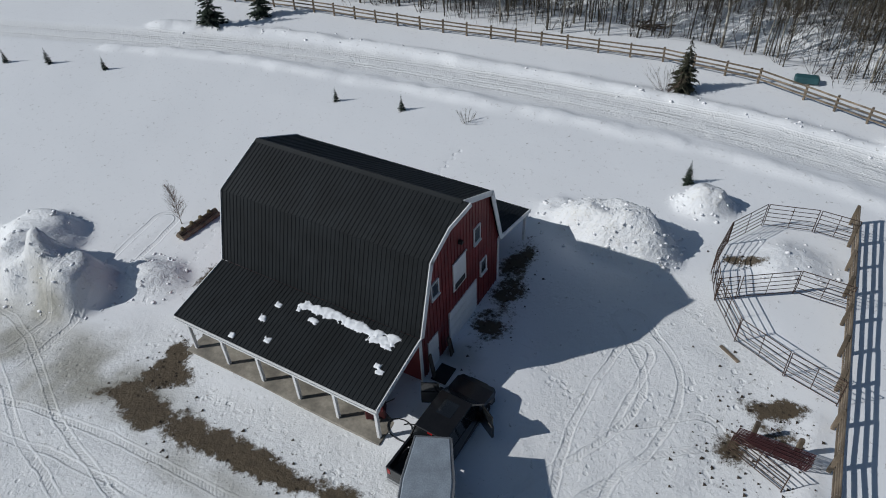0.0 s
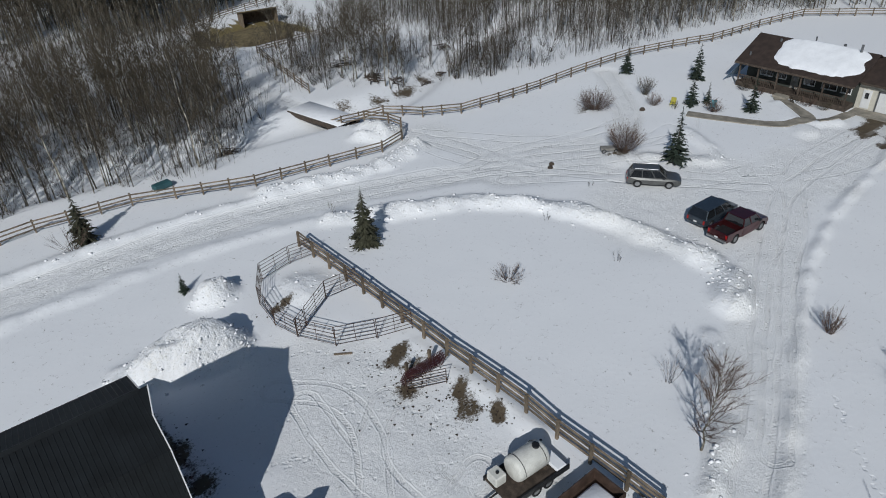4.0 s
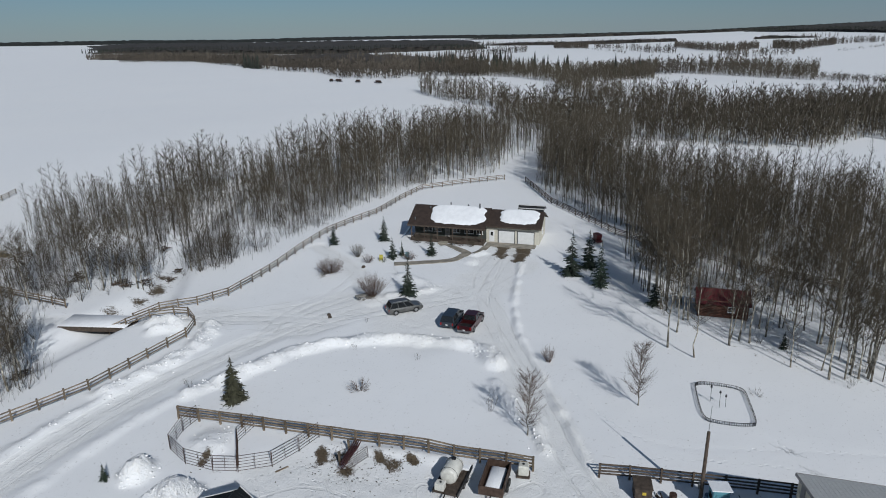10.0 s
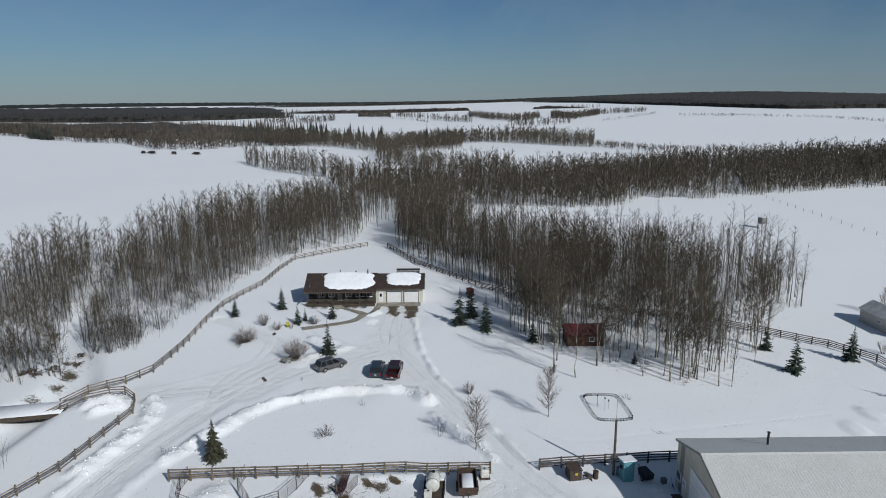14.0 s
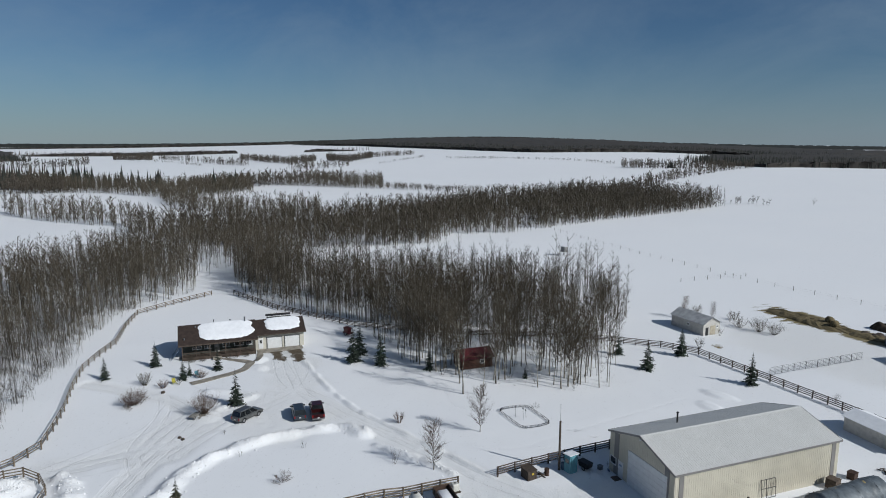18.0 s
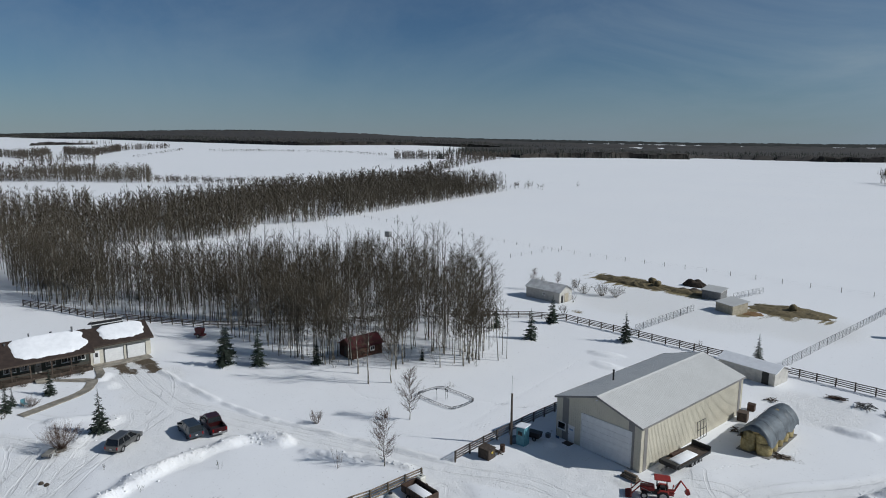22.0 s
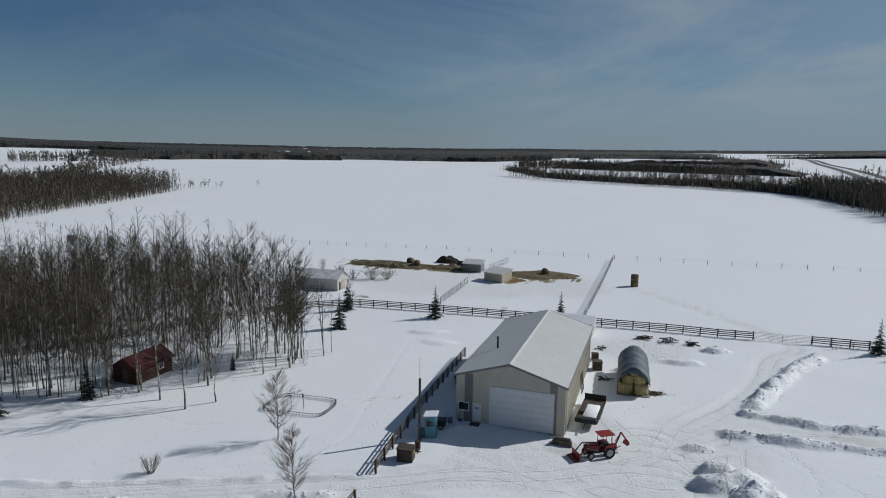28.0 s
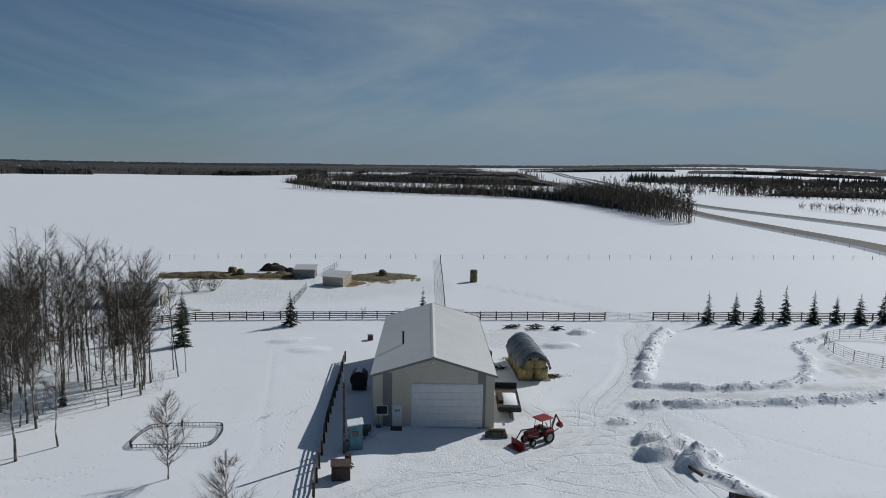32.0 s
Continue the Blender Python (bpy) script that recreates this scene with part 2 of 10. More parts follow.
    h = calc("ADD", h, calc("ADD", h_a, h_b))
    h = calc("ADD", h, foot_tracks("f"))
    h = calc("ADD", h, calc("MULTIPLY", edge, calc("MULTIPLY", n_grit, 0.03)))
    bp = n.new("ShaderNodeBump")
    bp.inputs["Strength"].default_value = 1.0
    bp.inputs["Distance"].default_value = 1.0
    l.new(h, bp.inputs["Height"])
    l.new(bp.outputs["Normal"], b.inputs["Normal"])
    soiled = calc("MULTIPLY", calc("MULTIPLY", layer("broken"), calc("SUBTRACT", calc("ADD", n_small, n_grit), 0.92)), 3.2, True)
    col = blend(calc("MULTIPLY", soiled, 0.45), col, (0.74, 0.70, 0.61))
    pressed = calc("MULTIPLY", calc("MAXIMUM", rut_a, rut_b), 0.20)
    col = blend(pressed, col, (0.58, 0.57, 0.55))
    l.new(col, b.inputs["Base Color"])
    return m


M_GROUND = snow_ground_material()
M_SNOW = mat("snow", (0.82, 0.83, 0.85), 0.7, var=0.04, scale=1.2, fine=7, bump=0.5, spec=0.25)
M_DIRTY_SNOW = mat("dirty_snow", (0.83, 0.83, 0.84), 0.75, scale=0.9, fine=6, bump=0.4, col2=(0.72, 0.70, 0.67), lo=0.55, hi=0.85)
M_BLACK_ROOF = mat("black_roof_steel", (0.0085, 0.0105, 0.012), 0.6, 0.0, var=0.3, scale=0.7, fine=9, bump=0.03, spec=0.28)
M_RED_STEEL = mat("barn_red_siding", (0.17, 0.022, 0.022), 0.5, 0.0, var=0.2, scale=0.8, fine=10, bump=0.04)
M_WHITE_TRIM = mat("white_trim", (0.74, 0.74, 0.73), 0.5, var=0.06, scale=2, bump=0.03)
M_WHITE_DOOR = mat("white_door", (0.72, 0.72, 0.71), 0.45, var=0.05, scale=1.5, bump=0.03)
M_BEIGE_STEEL = mat("beige_siding", (0.56, 0.52, 0.42), 0.5, var=0.06, scale=0.6, fine=8, bump=0.03)
M_GREY_STEEL = mat("grey_siding", (0.21, 0.20, 0.19), 0.5, var=0.1, scale=0.6, bump=0.03)
M_ROOF_STEEL = mat("pale_roof_steel", (0.60, 0.595, 0.57), 0.5, 0.1, var=0.03, scale=0.4, fine=6, bump=0.03)
M_BROWN_ROOF = mat("brown_shingles", (0.040, 0.027, 0.022), 0.9, var=0.22, scale=1.5, fine=22, bump=0.3)
M_GREEN_WALL = mat("grey_green_siding", (0.052, 0.058, 0.050), 0.75, var=0.12, scale=2, bump=0.05)
M_CREAM_WALL = mat("cream_siding", (0.56, 0.53, 0.45), 0.7, var=0.06, scale=2, bump=0.05)
M_LOG = mat("log_wall", (0.095, 0.043, 0.029), 0.8, var=0.3, scale=3, bump=0.2, rand=0.15)
M_RED_ROOF = mat("red_roof_steel", (0.085, 0.014, 0.016), 0.5, var=0.2, scale=1, bump=0.04)
M_WOOD = mat("weathered_wood", (0.16, 0.125, 0.09), 0.85, var=0.35, scale=3, fine=24, bump=0.3, rand=0.3, stretch=(1, 1, 0.4))
M_DARK_WOOD = mat("dark_wood", (0.075, 0.056, 0.043), 0.85, var=0.35, scale=3, fine=22, bump=0.3, rand=0.25)
M_GREY_WOOD = mat("grey_wood", (0.23, 0.22, 0.20), 0.85, var=0.25, scale=2, fine=22, bump=0.25, rand=0.2)
M_RUST = mat("rusty_steel", (0.075, 0.045, 0.033), 0.7, 0.4, var=0.35, scale=6, bump=0.15, rand=0.15)
M_MAROON = mat("maroon_paint", (0.055, 0.016, 0.017), 0.5, var=0.2, scale=3, bump=0.05)
M_GROVE_BARK = mat("grey_aspen_bark", (0.078, 0.066, 0.048), 0.9, scale=0.35, fine=4, bump=0.0, col2=(0.38, 0.355, 0.30), lo=0.46, hi=0.68)
M_BARK = mat("aspen_bark", (0.085, 0.073, 0.055), 0.85, scale=0.9, fine=7, bump=0.3, col2=(0.50, 0.47, 0.40), rand=0.4, stretch=(1, 1, 1.6), lo=0.44, hi=0.62)
M_DARK_BARK = mat("dark_bark", (0.075, 0.06, 0.048), 0.9, var=0.3, scale=4, bump=0.3, rand=0.2)
M_TWIG = mat("bare_twigs", (0.078, 0.064, 0.045), 0.9, var=0.25, scale=0.5, bump=0.0, rand=0.2)
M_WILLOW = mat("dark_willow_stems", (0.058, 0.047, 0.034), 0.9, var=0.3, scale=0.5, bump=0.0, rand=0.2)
M_CREEK_BARK = mat("dull_creek_bark", (0.055, 0.046, 0.035), 0.9, scale=0.35, fine=4, bump=0.0, col2=(0.20, 0.18, 0.15), lo=0.46, hi=0.70)
M_TWIG_RED = mat("red_brown_twigs", (0.115, 0.078, 0.060), 0.9, var=0.25, scale=0.8, bump=0.0, rand=0.2)
M_NEEDLE = mat("spruce_needles", (0.024, 0.036, 0.024), 0.85, var=0.4, scale=2.0, fine=10, bump=0.0, rand=0.25)
M_NEEDLE_BROWN = mat("dull_needles", (0.040, 0.040, 0.024), 0.85, var=0.4, scale=2.0, fine=10, bump=0.0, rand=0.2)
M_DIRT = mat("dark_earth", (0.05, 0.036, 0.026), 0.95, var=0.3, bump=0.2)
M_ASPHALT = mat("salted_asphalt", (0.095, 0.082, 0.066), 0.85, var=0.2, scale=0.05, fine=1.0, bump=0.0)
M_CONCRETE = mat("wet_concrete", (0.26, 0.235, 0.195), 0.75, var=0.3, scale=0.9, fine=8, bump=0.1)
M_TYRE = mat("tyre_rubber", (0.016, 0.016, 0.017), 0.8, var=0.2, bump=0.1)
M_STEEL = mat("bare_steel", (0.35, 0.35, 0.35), 0.4, 0.8, var=0.15, bump=0.05)
M_BLACK = mat("black_paint", (0.018, 0.018, 0.019), 0.5, var=0.25, scale=3, bump=0.05)
M_GREY_PAINT = mat("grey_paint", (0.14, 0.145, 0.15), 0.45, 0.3, var=0.12, bump=0.03)
M_GLASS = mat("dark_glass", (0.014, 0.016, 0.018), 0.08, 0.0, var=0.2, scale=0.8, bump=0.0, spec=0.8)
M_HAY = mat("hay", (0.27, 0.21, 0.095), 0.95, scale=3, fine=26, bump=0.5, col2=(0.42, 0.34, 0.17), rand=0.15)
M_OLD_HAY = mat("old_hay", (0.10, 0.078, 0.042), 0.95, scale=2, fine=20, bump=0.5, col2=(0.19, 0.15, 0.08))
M_TARP = mat("silver_tarp", (0.105, 0.122, 0.135), 0.45, 0.1, var=0.25, scale=1.1, fine=5, bump=0.5)
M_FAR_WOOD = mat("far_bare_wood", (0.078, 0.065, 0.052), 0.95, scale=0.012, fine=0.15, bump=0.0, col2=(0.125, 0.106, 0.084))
# Near-black tone puts the shade between far trees into the colour.
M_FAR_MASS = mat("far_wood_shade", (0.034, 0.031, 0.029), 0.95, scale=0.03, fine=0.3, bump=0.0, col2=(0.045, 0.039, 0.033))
M_FAR_SPRUCE = mat("far_spruce_wood", (0.018, 0.023, 0.018), 0.95, scale=0.02, fine=0.2, bump=0.0, col2=(0.038, 0.040, 0.034))


def by_island(m, low, high):
    """Gives every tree of a joined wood a tone of its own."""
    n, l = m.node_tree.nodes, m.node_tree.links
    b = n["Principled BSDF"]
    src = b.inputs["Base Color"].links[0].from_socket
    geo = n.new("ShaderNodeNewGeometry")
    rr = n.new("ShaderNodeMapRange")
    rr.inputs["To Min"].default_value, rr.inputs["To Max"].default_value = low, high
    l.new(geo.outputs["Random Per Island"], rr.inputs["Value"])
    hsv = n.new("ShaderNodeHueSaturation")
    l.new(rr.outputs["Result"], hsv.inputs["Value"])
    l.new(src, hsv.inputs["Color"])
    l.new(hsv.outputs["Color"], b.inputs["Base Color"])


by_island(M_FAR_WOOD, 0.45, 1.3)
by_island(M_FAR_SPRUCE, 0.6, 1.4)


def paint(name, col, rough=0.3, metal=0.5):
    """Car paint with a clear coat and some road dirt."""
    m = mat(name, col, rough, metal, var=0.12, scale=2.5, fine=9, bump=0.0, spec=0.5)
    m.node_tree.nodes["Principled BSDF"].inputs["Coat Weight"].default_value = 0.5
    return m


# ---------------------------------------------------------------- mesh helpers
def link_mesh(name, bm, material, smooth=False):
    me = bpy.data.meshes.new(name)
    bm.to_mesh(me)
    bm.free()
    for m_ in (material if isinstance(material, (list, tuple)) else [material]):
        me.materials.append(m_)
    if smooth:
        me.polygons.foreach_set("use_smooth", [True] * len(me.polygons))
    return me


def part(name, bm, material, parent, label="", smooth=False):
    ob = new(name, link_mesh(name, bm, material, smooth))
    ob.parent = parent
    if label:
        ob["label"] = label
    return ob


def share(name, me, parent, m, label=""):
    """A part on a mesh that it shares with others."""
    ob = new(name, me)
    ob.parent = parent
    ob.matrix_basis = m
    if label:
        ob["label"] = label
    return ob


def thing(name, m, label, category, group="", kind=""):
    ob = new(name)
    ob.matrix_basis = m
    ob.empty_display_size = 0.3
    return tagged(ob, label, category, group, kind)


def solo(name, bm, material, m, label, category, group="", kind="", smooth=False):
    ob = new(name, link_mesh(name, bm, material, smooth))
    ob.matrix_basis = m
    return tagged(ob, label, category, group, kind)


def box(bm, x0, x1, y0, y1, z0, z1, bev=0.0, slot=0):
    got = bmesh.ops.create_cube(bm, size=1.0)["verts"]
    for v in got:
        v.co = Vector(((x0 + x1) / 2 + v.co.x * (x1 - x0), (y0 + y1) / 2 + v.co.y * (y1 - y0), (z0 + z1) / 2 + v.co.z * (z1 - z0)))
    faces = {f for v in got for f in v.link_faces}
    for f in faces:
        f.material_index = slot
    if bev:
        bmesh.ops.bevel(bm, geom=list({e for v in got for e in v.link_edges}), offset=bev, segments=1, affect="EDGES")
    return bm


def tube(bm, p0, p1, r0, r1=None, n=8, caps=True, slot=0):
    r1 = r0 if r1 is None else r1
    p0, p1 = Vector(p0), Vector(p1)
    q = (p1 - p0).to_track_quat("Z", "Y")
    rings = []
    for p, r in ((p0, r0), (p1, r1)):
        rings.append([bm.verts.new(p + q @ Vector((r * math.cos(2 * math.pi * i / n), r * math.sin(2 * math.pi * i / n), 0))) for i in range(n)])
    for i in range(n):
        f = bm.faces.new((rings[0][i], rings[0][(i + 1) % n], rings[1][(i + 1) % n], rings[1][i]))
        f.material_index = slot
    if caps:
        bm.faces.new(rings[0][::-1]).material_index = slot
        bm.faces.new(rings[1]).material_index = slot
    return bm


def prism(bm, outline, axis, a, b, slot=0):
    """A closed outline of (u, v) drawn along an axis from a to b. axis x: (u, v) is (y, z); y: (x, z); z: (x, y)."""
    def at(u, v, w):
        return {"x": (w, u, v), "y": (u, w, v), "z": (u, v, w)}[axis]
    lo_ = [bm.verts.new(at(u, v, a)) for u, v in outline]
    hi_ = [bm.verts.new(at(u, v, b)) for u, v in outline]
    k = len(outline)
    fs = [bm.faces.new((lo_[i], lo_[(i + 1) % k], hi_[(i + 1) % k], hi_[i])) for i in range(k)]
    fs += [bm.faces.new(lo_[::-1]), bm.faces.new(hi_)]
    for f in fs:
        f.material_index = slot
    bmesh.ops.recalc_face_normals(bm, faces=fs)
    return bm


def slab(bm, corners, thick, slot=0):
    """A flat plate through four corners, thick metres deep on its under side."""
    p = [Vector(c) for c in corners]
    nn = (p[1] - p[0]).cross(p[3] - p[0]).normalized()
    if nn.z < 0 or (abs(nn.z) < 1e-6 and nn.y < 0):
        nn = -nn
    top = [bm.verts.new(c) for c in p]
    bot = [bm.verts.new(c - nn * thick) for c in p]
    fs = [bm.faces.new(top), bm.faces.new(bot[::-1])]
    fs += [bm.faces.new((top[i], bot[i], bot[(i + 1) % 4], top[(i + 1) % 4])) for i in range(4)]
    for f in fs:
        f.material_index = slot
    bmesh.ops.recalc_face_normals(bm, faces=fs)
    return bm


def ribbed(bm, p00, p10, p11, p01, pitch=0.3, high=0.03, thick=0.02, slot=0):
    """One folded steel sheet whose ribs run from the edge p00-p10 to the edge p01-p11."""
    p00, p10, p11, p01 = (Vector(p) for p in (p00, p10, p11, p01))
    nn = (p10 - p00).cross(p01 - p00).normalized()
    if nn.z < -1e-6:
        nn = -nn
    ln = (p10 - p00).length
    k = max(2, round(ln / pitch))
    prof = [(0.0, 0.0)]
    for i in range(k):
        c = (i + 0.5) / k
        w_ = 0.022 / ln
        prof += [(c - w_, 0.0), (c, high), (c + w_, 0.0)]
    prof.append((1.0, 0.0))
    a = [bm.verts.new(p00.lerp(p10, s) + nn * h) for s, h in prof]
    b = [bm.verts.new(p01.lerp(p11, s) + nn * h) for s, h in prof]
    low = [bm.verts.new(q - nn * thick) for q in (p00, p10, p11, p01)]
    fs = [bm.faces.new((a[i], a[i + 1], b[i + 1], b[i])) for i in range(len(prof) - 1)]
    fs.append(bm.faces.new((low[3], low[2], low[1], low[0])))
    fs.append(bm.faces.new((low[0], low[1], *a[::-1])))
    fs.append(bm.faces.new((low[2], low[3], *b)))
    fs.append(bm.faces.new((low[3], low[0], a[0], b[0])))
    fs.append(bm.faces.new((low[1], low[2], b[-1], a[-1])))
    bmesh.ops.recalc_face_normals(bm, faces=fs)
    for f in fs:
        f.material_index = slot
    return bm


def vnoise(x, y, scale, seed=0):
    """Smooth value noise on arrays, -1 to 1."""
    x, y = np.asarray(x, float) / scale + seed * 17.31, np.asarray(y, float) / scale + seed * 9.77
    xi, yi = np.floor(x), np.floor(y)
    fx, fy = x - xi, y - yi
    fx, fy = fx * fx * (3 - 2 * fx), fy * fy * (3 - 2 * fy)

    def hsh(a, b):
        v = np.sin(a * 127.1 + b * 311.7 + seed * 74.7) * 43758.5453
        return v - np.floor(v)
    top = hsh(xi, yi) * (1 - fx) + hsh(xi + 1, yi) * fx
    bot = hsh(xi, yi + 1) * (1 - fx) + hsh(xi + 1, yi + 1) * fx
    return 2 * (top * (1 - fy) + bot * fy) - 1


def along(x, y, pts):
    """Distance of each place from a polyline; far from it just a large number."""
    x, y = np.asarray(x, float), np.asarray(y, float)
    px, py = [p[0] for p in pts], [p[1] for p in pts]
    near_ = (x > min(px) - 9) & (x < max(px) + 9) & (y > min(py) - 9) & (y < max(py) + 9)
    full = np.full(x.shape, 1e9)
    if not near_.any():
        return full
    whole, x, y = full, x[near_], y[near_]
    best = np.full(x.shape, 1e9)
    for (x0, y0), (x1, y1) in zip(pts, pts[1:]):
        dx, dy = x1 - x0, y1 - y0
        s = np.clip(((x - x0) * dx + (y - y0) * dy) / (dx * dx + dy * dy), 0, 1)
        best = np.minimum(best, (x - x0 - s * dx) ** 2 + (y - y0 - s * dy) ** 2)
    whole[near_] = np.sqrt(best)
    return whole


def smooth_line(pts, n=4):
    """A soft curve through points."""
    out = []
    p = [np.array(q, float) for q in pts]
    p = [2 * p[0] - p[1]] + p + [2 * p[-1] - p[-2]]
    for i in range(1, len(p) - 2):
        for k in range(n):
            t = k / n
            out.append(tuple(0.5 * (2 * p[i] + (p[i + 1] - p[i - 1]) * t + (2 * p[i - 1] - 5 * p[i] + 4 * p[i + 1] - p[i + 2]) * t * t + (3 * p[i] - p[i - 1] - 3 * p[i + 1] + p[i + 2]) * t ** 3)))
    out.append(tuple(p[-2]))
    return out


def step(d, inner, outer):
    """1 within inner, 0 past outer."""
    s = np.clip((outer - np.asarray(d, float)) / (outer - inner), 0, 1)
    return s * s * (3 - 2 * s)


def inside(x, y, poly):
    x, y = np.asarray(x, float), np.asarray(y, float)
    odd = np.zeros(x.shape, bool)
    for (x0, y0), (x1, y1) in zip(poly, poly[1:] + poly[:1]):
        with np.errstate(divide="ignore", invalid="ignore"):
            cross = ((y0 > y) != (y1 > y)) & (x < (x1 - x0) * (y - y0) / (y1 - y0) + x0)
        odd ^= cross
    return odd

# ---------------------------------------------------------------- ground
# ploughed ways, banks and heaps of the yard, as lines in the plan
LANE = smooth_line([(-130, 22), (-75, 36), (-44, 44.2), (-16, 47.0), (1, 46.6), (12, 44.2), (24, 39.5), (34, 34), (42, 28)])
DRIVE = smooth_line([(64, 17), (52, 17.5), (42, 17), (33, 13.5), (24, 9), (15, 4.5), (8, 1.5), (0, -3), (-8, -6), (-16, -12), (-23, -21)])
SPUR = smooth_line([(30, 36), (28, 46), (25, 55), (23, 63), (20, 73), (22, 90)])
EAST = smooth_line([(38, 33), (46, 37), (52, 43), (58, 50)])
WEST = smooth_line([(-18, -10), (-24, -23), (-34, -24), (-46, -25.5), (-58, -28), (-66, -34)])
NORTH = smooth_line([(-20, -21), (-25, -29), (-29, -38), (-32, -50), (-36, -60), (-20, -82), (-12, -92)])
BACK = smooth_line([(-60, -2), (-40, 4), (-29, 7.5), (-20, 8.5), (-8, 9.5), (4, 4)])
GULLY = smooth_line([(-90, 72), (-40, 70), (-5, 66), (12, 64), (21, 63), (30, 62.5), (38, 66), (52, 74), (75, 82), (110, 92)])
BANKS = [  # line, height, width, roughness
    (smooth_line([(9.5, 40.8), (15, 37.6), (21, 34.2), (25.8, 27.5), (27.6, 18.9), (27, 14.0), (24, 11.2)]), 0.75, 1.7, 0.5),
    (smooth_line([(-60, 37.5), (-44, 41), (-16, 43.6), (0, 43.2), (8, 41.6)]), 0.35, 1.2, 0.12),
    (smooth_line([(-60, 43.6), (-44, 47.6), (-16, 50.0), (0, 49.6), (10, 47.8), (17, 47.0)]), 0.45, 1.3, 0.15),
    (smooth_line([(7, 49.6), (14, 47.6), (20, 46.8), (24.5, 48.6)]), 0.7, 1.6, 0.5),
    (smooth_line([(21.5, 54.5), (23.2, 52.5), (23.5, 56.5)]), 0.9, 1.8, 0.5),
    (smooth_line([(58, 14.4), (44.2, 12.9), (33.3, 10.4), (23, 6.2), (11, 1.1), (7, -0.4)]), 0.17, 0.5, 0.12),
    (smooth_line([(20, 10.5), (14, 6.0), (9, 3.8)]), 0.3, 1.0, 0.25),
    (smooth_line([(-38.5, -53), (-34, -45), (-30.5, -37), (-27.5, -30)]), 0.75, 1.5, 0.7),
    (smooth_line([(-26.5, -27.6), (-34.4, -26.6), (-43.5, -28.3), (-48, -31), (-52.5, -38), (-55, -45), (-62, -50)]), 0.5, 1.0, 0.45),
    (smooth_line([(-24.4, -21.0), (-34.4, -21.4), (-44.3, -22.6), (-54, -24.5), (-66, -28)]), 0.6, 1.3, 0.6),
    (smooth_line([(5.0, 22.6), (5.2, 19), (5.6, 15), (5.6, 12)]), 0.35, 0.9, 0.1),
    (smooth_line([(63, 28.6), (59, 24), (62, 21.4)]), 0.25, 1.2, 0.05),
    (smooth_line([(48, 31), (44, 25), (40, 30)]), 0.25, 1.5, 0.2),
    (smooth_line([(-24, -8.5), (-27, -2.5), (-30, 4)]), 0.35, 1.1, 0.3),
]
HEAPS = [  # x, y, height, radius x, radius y, turn, roughness
    (-7.4, 31.2, 1.6, 4.4, 2.3, -0.2, 0.75), (-5.0, 30.6, 0.8, 2.2, 1.7, 0, 0.7), (-2.9, 36.6, 1.2, 1.9, 1.6, 0.3, 0.8),
    (-32.4, 13.0, 2.3, 2.6, 2.2, 0.3, 0.55), (-35.5, 12.6, 1.9, 2.8, 2.2, 0, 0.4), (-29.4, 15.6, 0.5, 2.2, 2.0, 0, 0.4), (-38.5, 15.0, 1.2, 3.0, 2.5, 0, 0.3),
    (-22.0, -9.0, 1.0, 2.0, 1.3, 0.3, 0.3), (-24.4, -10.6, 1.1, 2.1, 1.3, 0.5, 0.3), (-22.4, -12.2, 0.8, 1.8, 1.2, 0.2, 0.3), (-24.6, -7.2, 0.9, 1.8, 1.2, 0.7, 0.3), (-26.2, -8.6, 0.8, 1.6, 1.2, 0.4, 0.3), (-21.0, -16.5, 0.4, 1.6, 0.8, 0.4, 0.3),
    (2.4, 33.0, 0.35, 2.4, 2.2, 0, 0.3), (24.5, 53.5, 0.6, 2.2, 2.2, 0, 0.5), (18, -45.5, 0.25, 3.5, 1.4, 0.3, 0.1),
    (-25, -51, 0.6, 2.2, 1.2, 0.3, 0.3), (-20, -44, 0.4, 3.0, 1.5, 0, 0.2), (14.5, -41, 0.2, 3.0, 1.6, 0, 0.08),
    (3.0, -12.4, 0.25, 1.0, 0.8, 0, 0.4), (30.5, 43, -0.05, 3, 3, 0, 0), (38, 31.8, 0.3, 2.4, 1.8, 0, 0.1), (57, 22.5, 0.35, 2.2, 1.6, 0.4, 0.05),
]
TRAMPLED = [  # x, y, radius: driven and trodden open yards
    (-3, 24, 7), (-2, 16, 7), (0, 10, 6), (32, 22, 9), (40, 21, 9), (30, 38, 7), (36, 34, 6), (27, 50, 5), (-12, -12, 9), (-20, -16, 8), (-4, -8, 8), (-16, -6, 8), (-27, -24, 5),
    (57, 17, 6), (48, 18, 6), (-24, 6, 8), (-14, 9, 6), (-34, 5, 8), (20, -86, 18), (36, -82, 16), (4, -90, 14), (-14, -48, 8), (-62, -36, 7),
]
